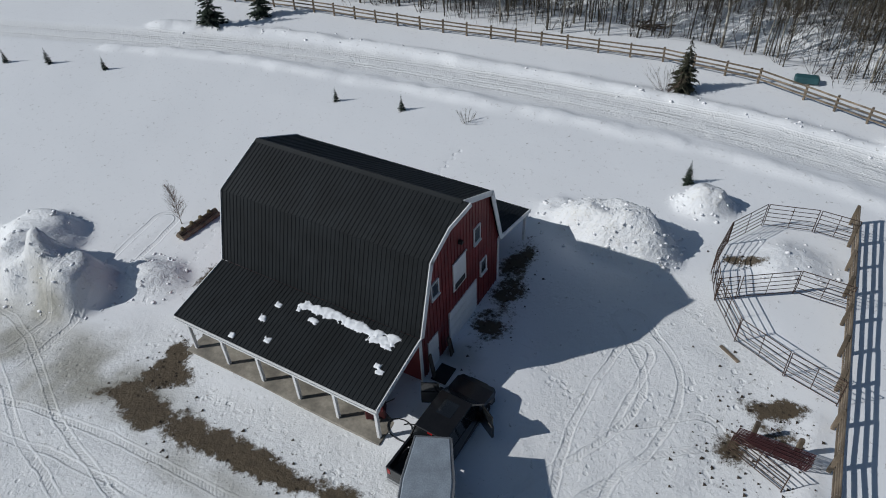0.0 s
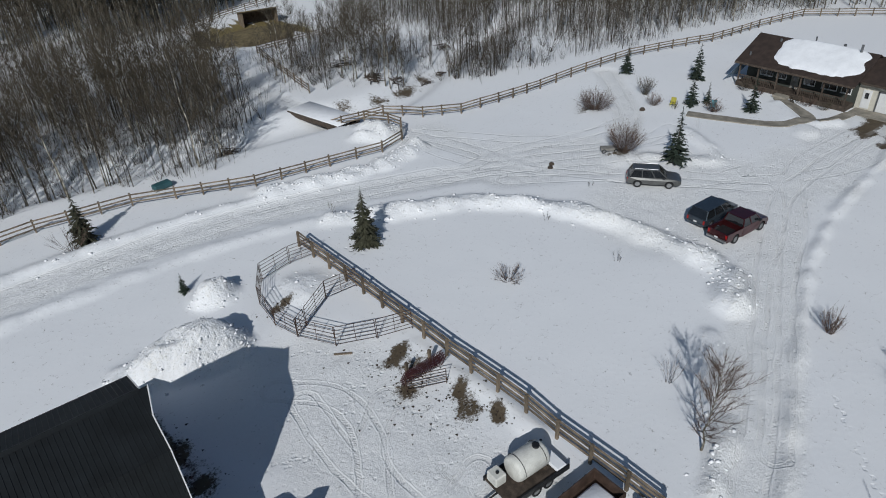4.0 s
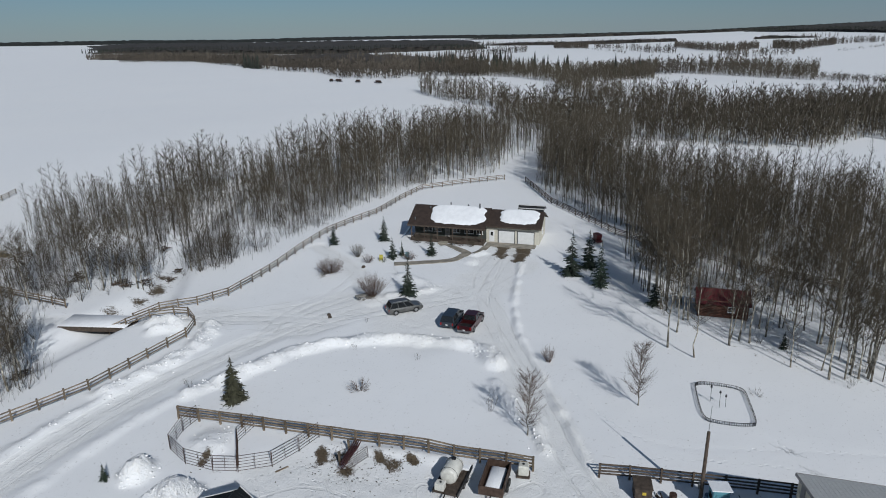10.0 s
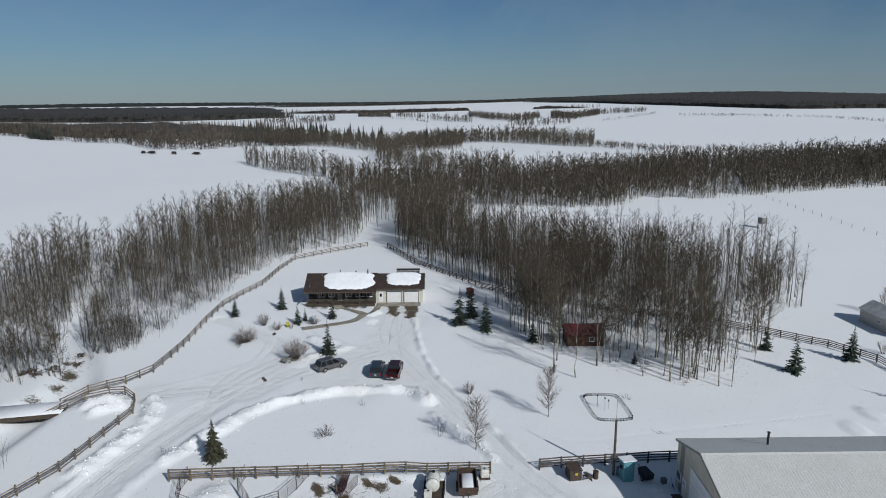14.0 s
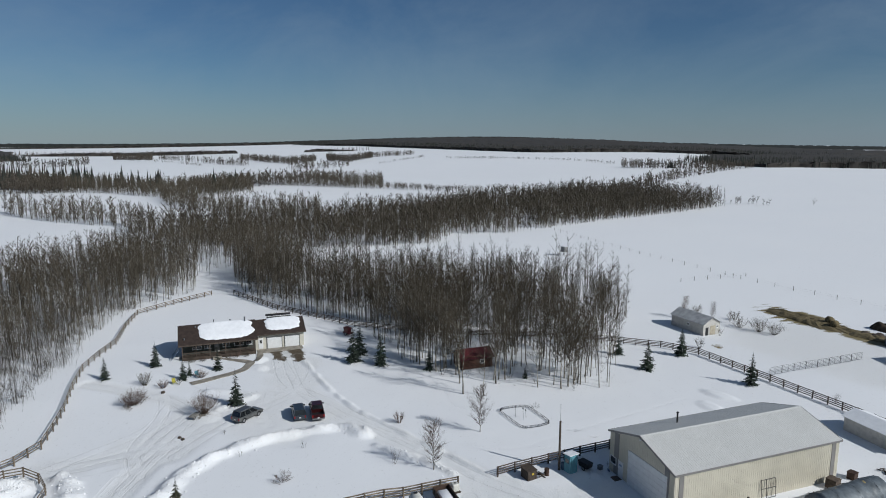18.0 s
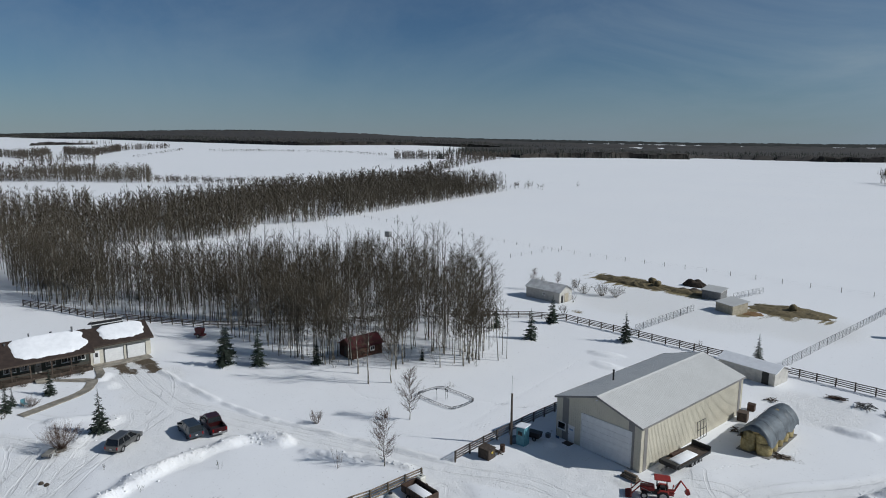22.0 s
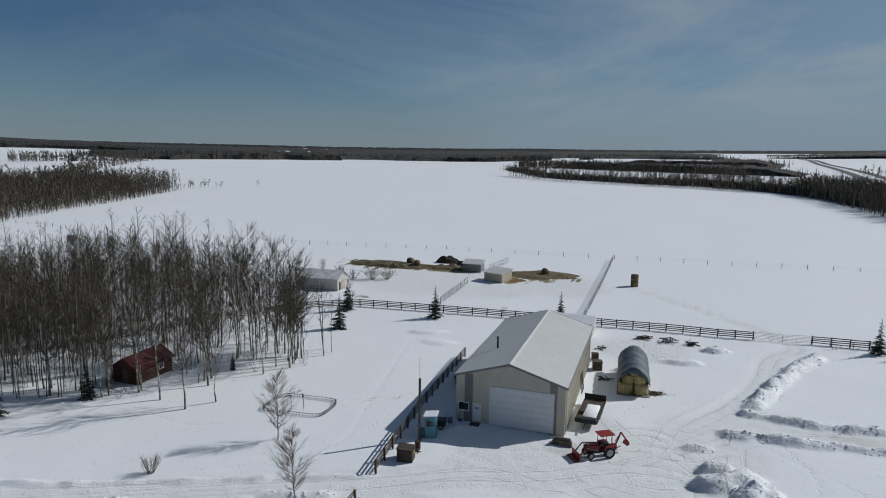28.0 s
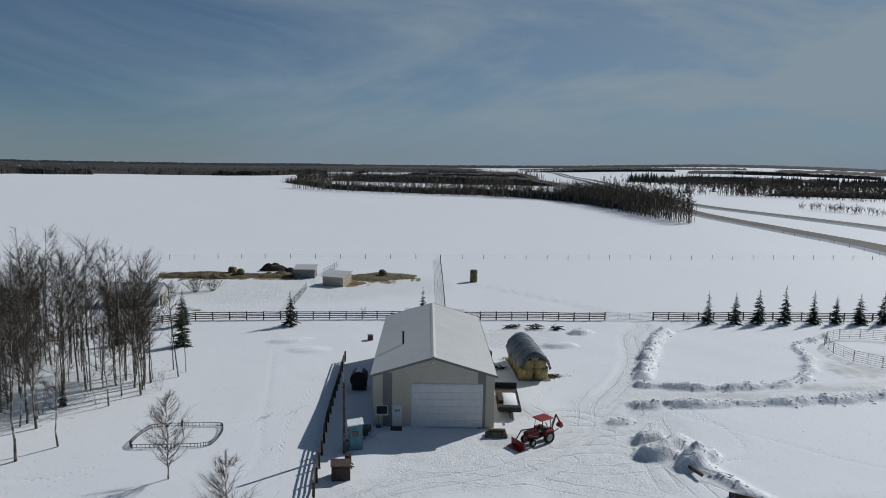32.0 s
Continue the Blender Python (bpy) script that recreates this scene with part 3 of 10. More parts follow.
MUD = [  # x, y, radius along, radius across, turn, weight
    (-21.8, 9.0, 2.6, 0.85, 0.05, 0.95), (-18.6, 9.2, 3.2, 0.75, 0.05, 0.95), (-15.3, 9.4, 3.2, 0.65, 0.05, 0.9), (-12.4, 9.7, 2.4, 0.5, 0.05, 0.8), (-23.6, 12.1, 0.6, 1.2, 0.1, 0.9), (-22.9, 10.9, 0.9, 0.6, 0.3, 0.85), (-26.5, 17.4, 0.4, 1.8, 0.15, 0.9), (-27.4, 20.0, 0.3, 1.0, 0.1, 0.7),
    (-10.2, 21.0, 0.9, 1.5, 0, 0.72), (-10.6, 23.9, 0.7, 1.4, 0, 0.62), (-10.9, 26.6, 0.8, 1.6, 0, 0.72), 
    (3.0, 22.4, 1.2, 0.6, 0.5, 0.8), (2.1, 19.7, 0.8, 0.6, 0.2, 0.75), (4.4, 17.5, 1.0, 0.5, 0.6, 0.9), (4.9, 14.7, 0.6, 0.4, 0.8, 0.85), (3.6, 16.2, 1.0, 0.8, 0.3, 0.6), (3.4, 20.8, 1.2, 0.9, 0.3, 0.55), (0.4, 32.2, 0.8, 0.35, 0.2, 0.9),
    (62.8, 18.5, 3.6, 1.0, 0, 1.3), (62.8, 15.1, 3.6, 1.0, 0, 1.3), (60.0, 18.8, 1.6, 0.5, 0, 0.6), (-16.6, -30.0, 1.6, 0.8, 0.5, 0.6), (-13.0, -37.5, 1.5, 0.8, 0.2, 0.6),
    (-0.6, -15.4, 4.5, 0.5, 0, 0.55), (45.6, 43.0, 1.5, 0.6, 0, 0.4), (38.5, 32.4, 1.1, 0.9, 0, 0.8),
    (36, 66, 2.5, 1.2, 0.3, 0.75), (31, 65, 2.0, 0.9, 0.2, 0.7), (41, 69, 1.6, 1.0, 0.3, 0.7), (26.5, 65.5, 1.5, 0.8, 0, 0.6),
]
SLUSH = [(-30.2, 10.0, 3.6, 1.7, -0.1, 1.0), (-32.5, 9.0, 3.4, 1.5, 0.3, 0.9), (-27.0, 9.0, 4.0, 1.7, -0.1, 1.0), (-34.5, 10.2, 2.0, 0.9, 0.6, 0.8), (-24.3, 8.6, 2.6, 1.1, 0, 0.8), (-22.5, 9.4, 2.5, 1.0, 0, 0.7), (-16, 8.0, 4.5, 0.8, 0.05, 0.6), (-10.6, 18.5, 1.0, 1.3, 0, 0.7),
         (-55.5, -33.5, 3.0, 2.5, 0.3, 0.75), (-50, -27, 5.0, 1.0, -0.1, 0.45), (-38, -24, 8.0, 0.8, -0.05, 0.35), (-10, -12.6, 3.0, 1.5, 0.2, 0.35), (64.5, 17.5, 2.6, 3.2, 0, 0.4)]
HAYGROUND = [(46, -98, 12, 4.2, 0.05, 1.0), (33, -97, 7, 3.0, 0, 0.8), (10, -98, 8, 5.0, 0.1, 1.0), (14, -90, 3, 2.2, 0, 0.8), (27, -99, 3, 3, 0, 0.9), (32, 107, 9, 7, 0.2, 1.0), (40, 103, 4, 4, 0, 0.8), (38, -64, 1.5, 1, 0, 0.6)]
HIGHWAY = [(20, 700), (-90, 120), (-122, -40), (-148, -165), (-152, -325), (-196, -600), (-250, -1000), (-345, -1700), (-520, -3000)]
HIGHWAY_FAR = [(-60, 700), (-150, 120), (-178, -40), (-200, -232), (-186, -410), (-222, -620), (-272, -1000), (-362, -1700), (-535, -3000)]
RUTS = [LANE, DRIVE, SPUR, NORTH, smooth_line([(0.8, 20), (-2.5, 17), (-2.6, 12), (-1.5, 8)]), smooth_line([(-3.2, 23), (-3.4, 16), (-1, 9), (4, 4)]),
        smooth_line([(-12, -9), (-19, -10), (-26, -3), (-32, 6)]), smooth_line([(-13, -14), (-18, -14.5), (-22, -9), (-24, 2)]), smooth_line([(-12.5, -17), (-17, -18.5), (-21, -13), (-21, -3)]),
        smooth_line([(28, 41), (34, 38), (42, 33), (48, 33)]), smooth_line([(26, 36), (33, 30), (38, 24), (42, 19)]), smooth_line([(22, 40), (30, 41), (40, 38), (48, 38)]), EAST,
        smooth_line([(-40, 2), (-30, 5), (-22, 6.4), (-8, 7)]), smooth_line([(-45, -1), (-36, 3), (-31, 8), (-33, 20)])]
FOOT = [smooth_line([(20.5, 3), (13, -5), (14.5, -16), (17, -30), (19, -40)]), smooth_line([(-27, -19), (-33, -13), (-40, -7), (-50, -3)]), smooth_line([(-29, -20), (-31, -13), (-29, -8), (-24.5, -9)]),
        smooth_line([(-28, 14), (-28.4, 18), (-29.6, 22), (-28.7, 25)]), smooth_line([(-8, 24), (-3, 25), (0, 22), (1.5, 18)]), smooth_line([(24, -8), (29, -4), (36, -5)]), smooth_line([(8.6, 34), (7.4, 36.4)]),
        smooth_line([(-17, 26), (-19.5, 31), (-20, 36)]), smooth_line([(18.5, -14.5), (10, -20), (8.8, -28)])]


RUTS_B = [smooth_line(p) for p in (
    [(-4, 25), (-1.5, 22), (-1.8, 18), (-4.5, 13), (-5, 8)], [(1.5, 12.5), (-2, 11), (-6, 8.5), (-14, 7)], [(-18, 4), (-26, 6), (-34, 9), (-44, 8)],
    [(-11, -7), (-17, -6), (-23, -9), (-25, -20)], [(-12, -20), (-15, -16), (-20, -14), (-30, -22), (-48, -26)], [(-13.5, -11), (-17, -15), (-19, -22), (-24, -30)], [(-10, -4), (-18, -1), (-28, 2), (-40, 6)],
    [(44, 22), (38, 24), (32, 32), (26, 42), (25, 50)], [(62, 15), (52, 15.5), (42, 21), (38, 30), (44, 35)], [(60, 19), (48, 19), (38, 14), (28, 10), (14, 3)], [(20, 42), (32, 37), (46, 31), (52, 33)], [(27, 52), (31, 46), (36, 40), (44, 37)],
    [(-60, 41.5), (-30, 46.6), (-5, 48.2), (10, 46), (22, 42)], [(6, 0.5), (-2, -4.5), (-9, -4), (-14, -8)], [(63, 17), (57, 16.6), (50, 16.2)])]
PACES = FOOT + [smooth_line(p) for p in ([(-8, 20), (-4, 19), (-1, 15), (0.5, 10)], [(-6, 26), (-2, 27.5), (1.5, 24), (2, 20)], [(-3, 23), (0.5, 24.5), (3, 26)], [(2, 17), (0, 13.5), (1, 10)], [(24, 53), (20, 55.5), (13, 56)],
                                                 [(50, 40), (56, 44), (62, 46)], [(72, 40), (82, 42), (92, 43)], [(-12, 10.5), (-17, 11.2), (-22, 10.6)], [(10, -2), (12, -16), (11, -28)], [(-16, -26), (-17.5, -33), (-15, -40)], [(-13, -20), (-14, -24), (-17, -28)])]


def line_coords(x, y, lines, reach=2.2):
    """Signed distance to the nearest of some lines, and the way along it."""
    lat, lon = np.full(x.shape, 9.0), np.zeros(x.shape)
    for k, pts in enumerate(lines):
        px, py = [p[0] for p in pts], [p[1] for p in pts]
        idx = np.nonzero((x > min(px) - reach) & (x < max(px) + reach) & (y > min(py) - reach) & (y < max(py) + reach))[0]
        if not len(idx):
            continue
        xs, ys, run = x[idx], y[idx], 0.37 * k
        bl, bo = lat[idx], lon[idx]
        for (x0, y0), (x1, y1) in zip(pts, pts[1:]):
            ln = math.hypot(x1 - x0, y1 - y0)
            ux, uy = (x1 - x0) / ln, (y1 - y0) / ln
            s = np.clip((xs - x0) * ux + (ys - y0) * uy, 0, ln)
            dx, dy = xs - x0 - s * ux, ys - y0 - s * uy
            d = np.hypot(dx, dy) * np.where(dy * ux - dx * uy < 0, -1, 1)
            ok = np.abs(d) < np.abs(bl)
            bl, bo = np.where(ok, d, bl), np.where(ok, run + s, bo)
            run += ln
        lat[idx], lon[idx] = bl, bo
    return np.clip(lat, -9, 9), lon


def heap_field(x, y, rows):
    out = np.zeros(np.shape(x))
    wob = 0.45 * vnoise(x, y, 1.3, 41) + 0.35 * vnoise(x, y, 0.6, 42)
    for cx, cy, ra, rb, turn, wgt in rows:
        u = (x - cx) * math.cos(turn) + (y - cy) * math.sin(turn)
        v = -(x - cx) * math.sin(turn) + (y - cy) * math.cos(turn)
        out = np.maximum(out, wgt * np.clip(1.45 - np.sqrt((u / ra) ** 2 + (v / rb) ** 2) - wob, 0, 1))
    return out


def terrain(x, y, layers=False):
    """Height of the snow, and with layers what lies on it."""
    x, y = np.asarray(x, float), np.asarray(y, float)
    r = np.hypot(x - 5, y)
    z = 0.14 * vnoise(x, y, 23, 1) + 0.05 * vnoise(x, y, 7, 2) + 0.012 * vnoise(x, y, 1.7, 3)
    pack = np.zeros(x.shape)
    for cx, cy, rad in TRAMPLED:
        pack = np.maximum(pack, step(np.hypot(x - cx, y - cy) + 1.2 * vnoise(x, y, 4, 5), rad * 0.62, rad * 1.05))
    for line, half in ((LANE, 1.9), (DRIVE, 2.3), (SPUR, 1.8), (EAST, 1.6), (WEST, 2.0), (NORTH, 1.4), (BACK, 3.0)):
        pack = np.maximum(pack, step(along(x, y, line), half * 0.8, half * 1.25))
    z = z * (1 - 0.75 * pack) - 0.10 * pack
    for line in RUTS:
        d = along(x, y, line)
        z -= 0.03 * step(np.abs(d - 0.82), 0.12, 0.40)
    for line in FOOT:
        d = along(x, y, line)
        z -= 0.02 * step(d, 0.1, 0.4)
    z += 0.03 * pack * vnoise(x, y, 0.6, 7) + 0.02 * pack * vnoise(x, y, 0.9, 8)
    rough = np.zeros(x.shape)
    for line, high, wide, rgh in BANKS:
        d = along(x, y, line) + 0.35 * vnoise(x, y, 1.6, 9)
        m = step(d, 0.0, wide)
        z = np.maximum(z, z * (1 - m) + m * high * (0.85 + 0.3 * vnoise(x, y, 2.3, 10)))
        rough = np.maximum(rough, rgh * step(d, 0.1, wide * 1.2))
    for cx, cy, high, ra, rb, turn, rgh in HEAPS:
        u = (x - cx) * math.cos(turn) + (y - cy) * math.sin(turn)
        v = -(x - cx) * math.sin(turn) + (y - cy) * math.cos(turn)
        d = np.sqrt((u / ra) ** 2 + (v / rb) ** 2) + 0.14 * vnoise(x, y, 1.5, 12) + 0.06 * vnoise(x, y, 0.6, 13)
        m = step(d, 0.40, 1.12)
        z = z + m * high
        rough = np.maximum(rough, rgh * step(d, 0.5, 1.25))
    z += rough * (0.40 * vnoise(x, y, 1.5, 14) + 0.42 * np.abs(vnoise(x, y, 0.9, 15)) + 0.26 * vnoise(x, y, 0.62, 16))
    z -= 1.35 * step(along(x, y, GULLY), 0.8, 4.5) * step(np.abs(x - 15), 70, 110)
    z += 0.0012 * np.clip(y - 75, 0, 80) * np.clip(y - 75, 0, 80) * 0.2 * step(np.abs(x - 20), 120, 260)
    # rolling country far out, and a long wooded rise on the horizon
    z += 3.0 * vnoise(x, y, 420, 20) * np.clip((r - 260) / 500, 0, 1) + 9.0 * vnoise(x, y, 1300, 21) * np.clip((r - 500) / 1500, 0, 1)
    az = np.degrees(np.arctan2(y, x))
    z += 46.0 * np.exp(-((az + 24) / 17) ** 2) * np.clip((r - 900) / 2300, 0, 1) ** 1.3
    z -= 6.0 * np.clip((r - 700) / 1500, 0, 1) * step(np.abs(az + 100), 30, 60)
    z += 30.0 * np.exp(-((az + 116) / 14) ** 2) * np.clip((r - 1600) / 2200, 0, 1)
    if not layers:
        return z
    mud = heap_field(x, y, MUD)
    slush = heap_field(x, y, SLUSH)
    hay = heap_field(x, y, HAYGROUND)
    asphalt = np.zeros(x.shape)
    # litter over whole woods; its brown doubles as painted tree shade
    duff_shade = np.zeros(x.shape)
    for poly in (WOOD_CREEK, WOOD_BUSH, WOOD_STRIP):
        duff_shade = np.maximum(duff_shade, 0.47 * inside(x, y, poly))
    hoofed = np.zeros(x.shape)
    for cx, cy, rad in ((20, -86, 20), (36, -82, 18), (4, -88, 14), (-14, -48, 6), (48, -78, 12), (30, -72, 10)):
        hoofed = np.maximum(hoofed, step(np.hypot(x - cx, y - cy), rad * 0.6, rad * 1.15))
    rough = np.maximum(rough, 0.38 * hoofed)
    lat_a, lon_a = line_coords(x, y, RUTS)
    lat_b, lon_b = line_coords(x, y, RUTS_B)
    lat_f, lon_f = line_coords(x, y, PACES, 1.0)
    return z, {"lat_a": np.abs(lat_a), "lon_a": lon_a, "lat_b": np.abs(lat_b), "lon_b": lon_b, "near_f": 1.0 * (np.abs(lat_f) < 0.8), "lat_f": lat_f, "lon_f": lon_f, "broken": rough, "packed": np.clip(pack, 0, 1), "mud": mud, "slush": np.clip(slush * (0.85 + 0.5 * vnoise(x, y, 1.1, 31)), 0, 1), "hay": hay, "asphalt": asphalt, "duff_shade": duff_shade}


def lie(x, y):
    """Height of the built ground at places, read off its grid."""
    gx, gy, gzz = GRID
    i = np.clip(np.searchsorted(gx, x) - 1, 0, len(gx) - 2)
    j = np.clip(np.searchsorted(gy, y) - 1, 0, len(gy) - 2)
    u, v = (x - gx[i]) / (gx[i + 1] - gx[i]), (y - gy[j]) / (gy[j + 1] - gy[j])
    return (gzz[j, i] * (1 - u) + gzz[j, i + 1] * u) * (1 - v) + (gzz[j + 1, i] * (1 - u) + gzz[j + 1, i + 1] * u) * v


def gz(x, y):
    return float(lie(np.array([x]), np.array([y]))[0])


def at(x, y, rz=0.0, dz=0.0):
    return pose(x, y, gz(x, y) + dz, 0, 0, rz)


WOOD_CREEK = [(-130, 66), (-95, 58), (-46, 57.4), (-22, 58.6), (-9, 62), (-4, 60.5), (1, 58.2), (6, 58.0), (12, 62.8), (17, 68), (23, 72.5), (29, 70.5), (37, 64), (43, 60.6), (56, 58), (68, 54.6), (83, 54.4), (107, 48.8), (123, 33), (148, 32), (172, 42), (185, 58), (165, 72), (150, 78), (130, 82), (112, 92), (98, 102), (80, 109), (66, 116), (58, 114), (50, 106), (44, 96), (30, 90), (22, 92), (20, 114), (34, 124), (60, 134), (64, 150), (30, 168), (-40, 180), (-140, 150)]
WOOD_BUSH = [(150, 23.5), (134, 22.5), (117, 21), (108, 17.3), (97, 12.4), (84, 3.6), (76, -2), (64, -1), (52, -3), (43, -5), (34, -15), (28, -24), (27, -31), (35, -39), (47, -47), (56, -55), (64, -62), (80, -64), (100, -60), (112, -47), (117, -34), (112, -10), (125, 6), (150, 10)]
WOOD_STRIP = [(262, -282), (240, -224), (227, -177), (211, -133), (199, -97), (204, -72), (182, -60), (179, -39), (182, -18), (187, 2), (199, 26), (230, 52), (262, 62), (250, 20), (262, -20), (285, -75), (308, -125), (340, -190), (358, -225), (350, -262), (290, -268)]


def axis_steps(lo_, hi_, fine, far_lo, far_hi, grow=1.09):
    core = list(np.arange(lo_, hi_ + fine, fine))
    up, s = [core[-1]], fine
    while up[-1] < far_hi:
        s *= grow
        up.append(up[-1] + s)
    dn, s = [core[0]], fine
    while dn[-1] > far_lo:
        s *= grow
        dn.append(dn[-1] - s)
    return np.array(dn[:0:-1] + core + up[1:])


GRID = []


def build_ground():
    gx = axis_steps(-64.0, 70.0, 0.36, -4600, 4600, 1.09)
    gy = axis_steps(-52.0, 57.0, 0.36, -4600, 4600, 1.09)
    X, Y = np.meshgrid(gx, gy)
    x, y = X.ravel(), Y.ravel()
    z, layers = terrain(x, y, True)
    w, h = len(gx), len(gy)
    GRID[:] = [gx, gy, z.reshape(h, w)]
    me = bpy.data.meshes.new("ground")
    me.vertices.add(w * h)
    me.vertices.foreach_set("co", np.stack([x, y, z], 1).astype(np.float32).ravel())
    i = np.arange((w - 1) * (h - 1))
    a = (i // (w - 1)) * w + i % (w - 1)
    quads = np.stack([a, a + 1, a + w + 1, a + w], 1).astype(np.int32)
    me.loops.add(quads.size)
    me.loops.foreach_set("vertex_index", quads.ravel())
    me.polygons.add(len(quads))
    me.polygons.foreach_set("loop_start", np.arange(0, quads.size, 4, dtype=np.int32))
    me.polygons.foreach_set("loop_total", np.full(len(quads), 4, np.int32))
    me.polygons.foreach_set("use_smooth", np.ones(len(quads), bool))
    for name, v in layers.items():
        me.attributes.new(name, "FLOAT", "POINT").data.foreach_set("value", v.astype(np.float32))
    me.update()
    me.validate()
    me.materials.append(M_GROUND)
    return tagged(new("ground", me), "snow-covered farmyard and fields with packed tyre tracks", "ground", kind="structure")


ground = build_ground()


def road_strip(name, line, half, label):
    pts = smooth_line(line, 24)
    V, Fc = [], []
    for i, (x, y) in enumerate(pts):
        dx, dy = pts[min(i + 1, len(pts) - 1)][0] - pts[max(i - 1, 0)][0], pts[min(i + 1, len(pts) - 1)][1] - pts[max(i - 1, 0)][1]
        n_ = math.hypot(dx, dy)
        zc = gz(x, y) + 0.7
        for s, dz in ((-half - 3, -1.6), (-half, 0), (half, 0), (half + 3, -1.6)):
            V.append((x - dy / n_ * s, y + dx / n_ * s, zc + dz))
        if i:
            a, b = 4 * i - 4, 4 * i
            Fc += [(a + k, b + k, b + k + 1, a + k + 1) for k in range(3)]
    me = bpy.data.meshes.new(name)
    me.from_pydata(V, [], Fc)
    me.materials.append(M_ASPHALT)
    me.materials.append(M_SNOW)
    me.polygons.foreach_set("material_index", [0 if k % 3 == 1 else 1 for k in range(len(Fc))])
    return tagged(new(name, me), label, "road", kind="structure")


road_strip("road_near", HIGHWAY, 5.6, "bare brown-grey highway carriageway between snowy verges")
road_strip("road_far", HIGHWAY_FAR, 5.4, "bare brown-grey second carriageway of the highway")

# ---------------------------------------------------------------- barn
def sash_window(name, parent, m, w, h, material=None, panes=2):
    """A window whose outer face looks along -y of m: frame, sill and panes."""
    bm = bmesh.new()
    t = 0.07
    box(bm, -w / 2 - t, w / 2 + t, -0.05, 0.04, h, h + t)
    box(bm, -w / 2 - t, w / 2 + t, -0.05, 0.04, -t, 0)
    for x in (-w / 2 - t, w / 2):
        box(bm, x, x + t, -0.05, 0.04, 0, h)
    win = part(name, bm, material or M_WHITE_TRIM, parent, "white-framed window")
    win.matrix_basis = m
    for i in range(panes):
        part("pane", box(bmesh.new(), -w / 2 + i * w / panes + 0.02, -w / 2 + (i + 1) * w / panes - 0.02, -0.02, 0.01, 0.01, h - 0.01), M_GLASS, win)
    if panes > 1:
        part("mullion", box(bmesh.new(), -0.02, 0.02, -0.035, 0.02, 0, h), material or M_WHITE_TRIM, win)
    part("sill", box(bmesh.new(), -w / 2 - 0.1, w / 2 + 0.1, -0.1, 0.02, -t - 0.05, -t), material or M_WHITE_TRIM, win)
    return win


def panel_door(parent, m, w, h, rows, name="overhead_door", material=None, label="white sectional overhead door, closed"):
    """A sectional overhead door, its face along -y of m."""
    door = part(name, box(bmesh.new(), -w / 2, w / 2, 0.0, 0.04, 0, h), material or M_WHITE_DOOR, parent, label)
    door.matrix_basis = m
    for i in range(rows):
        z0, z1 = h * i / rows + 0.012, h * (i + 1) / rows - 0.012
        part("panel", box(bmesh.new(), -w / 2 + 0.02, w / 2 - 0.02, -0.03, 0.0, z0, z1, 0.008), material or M_WHITE_DOOR, door)
    return door


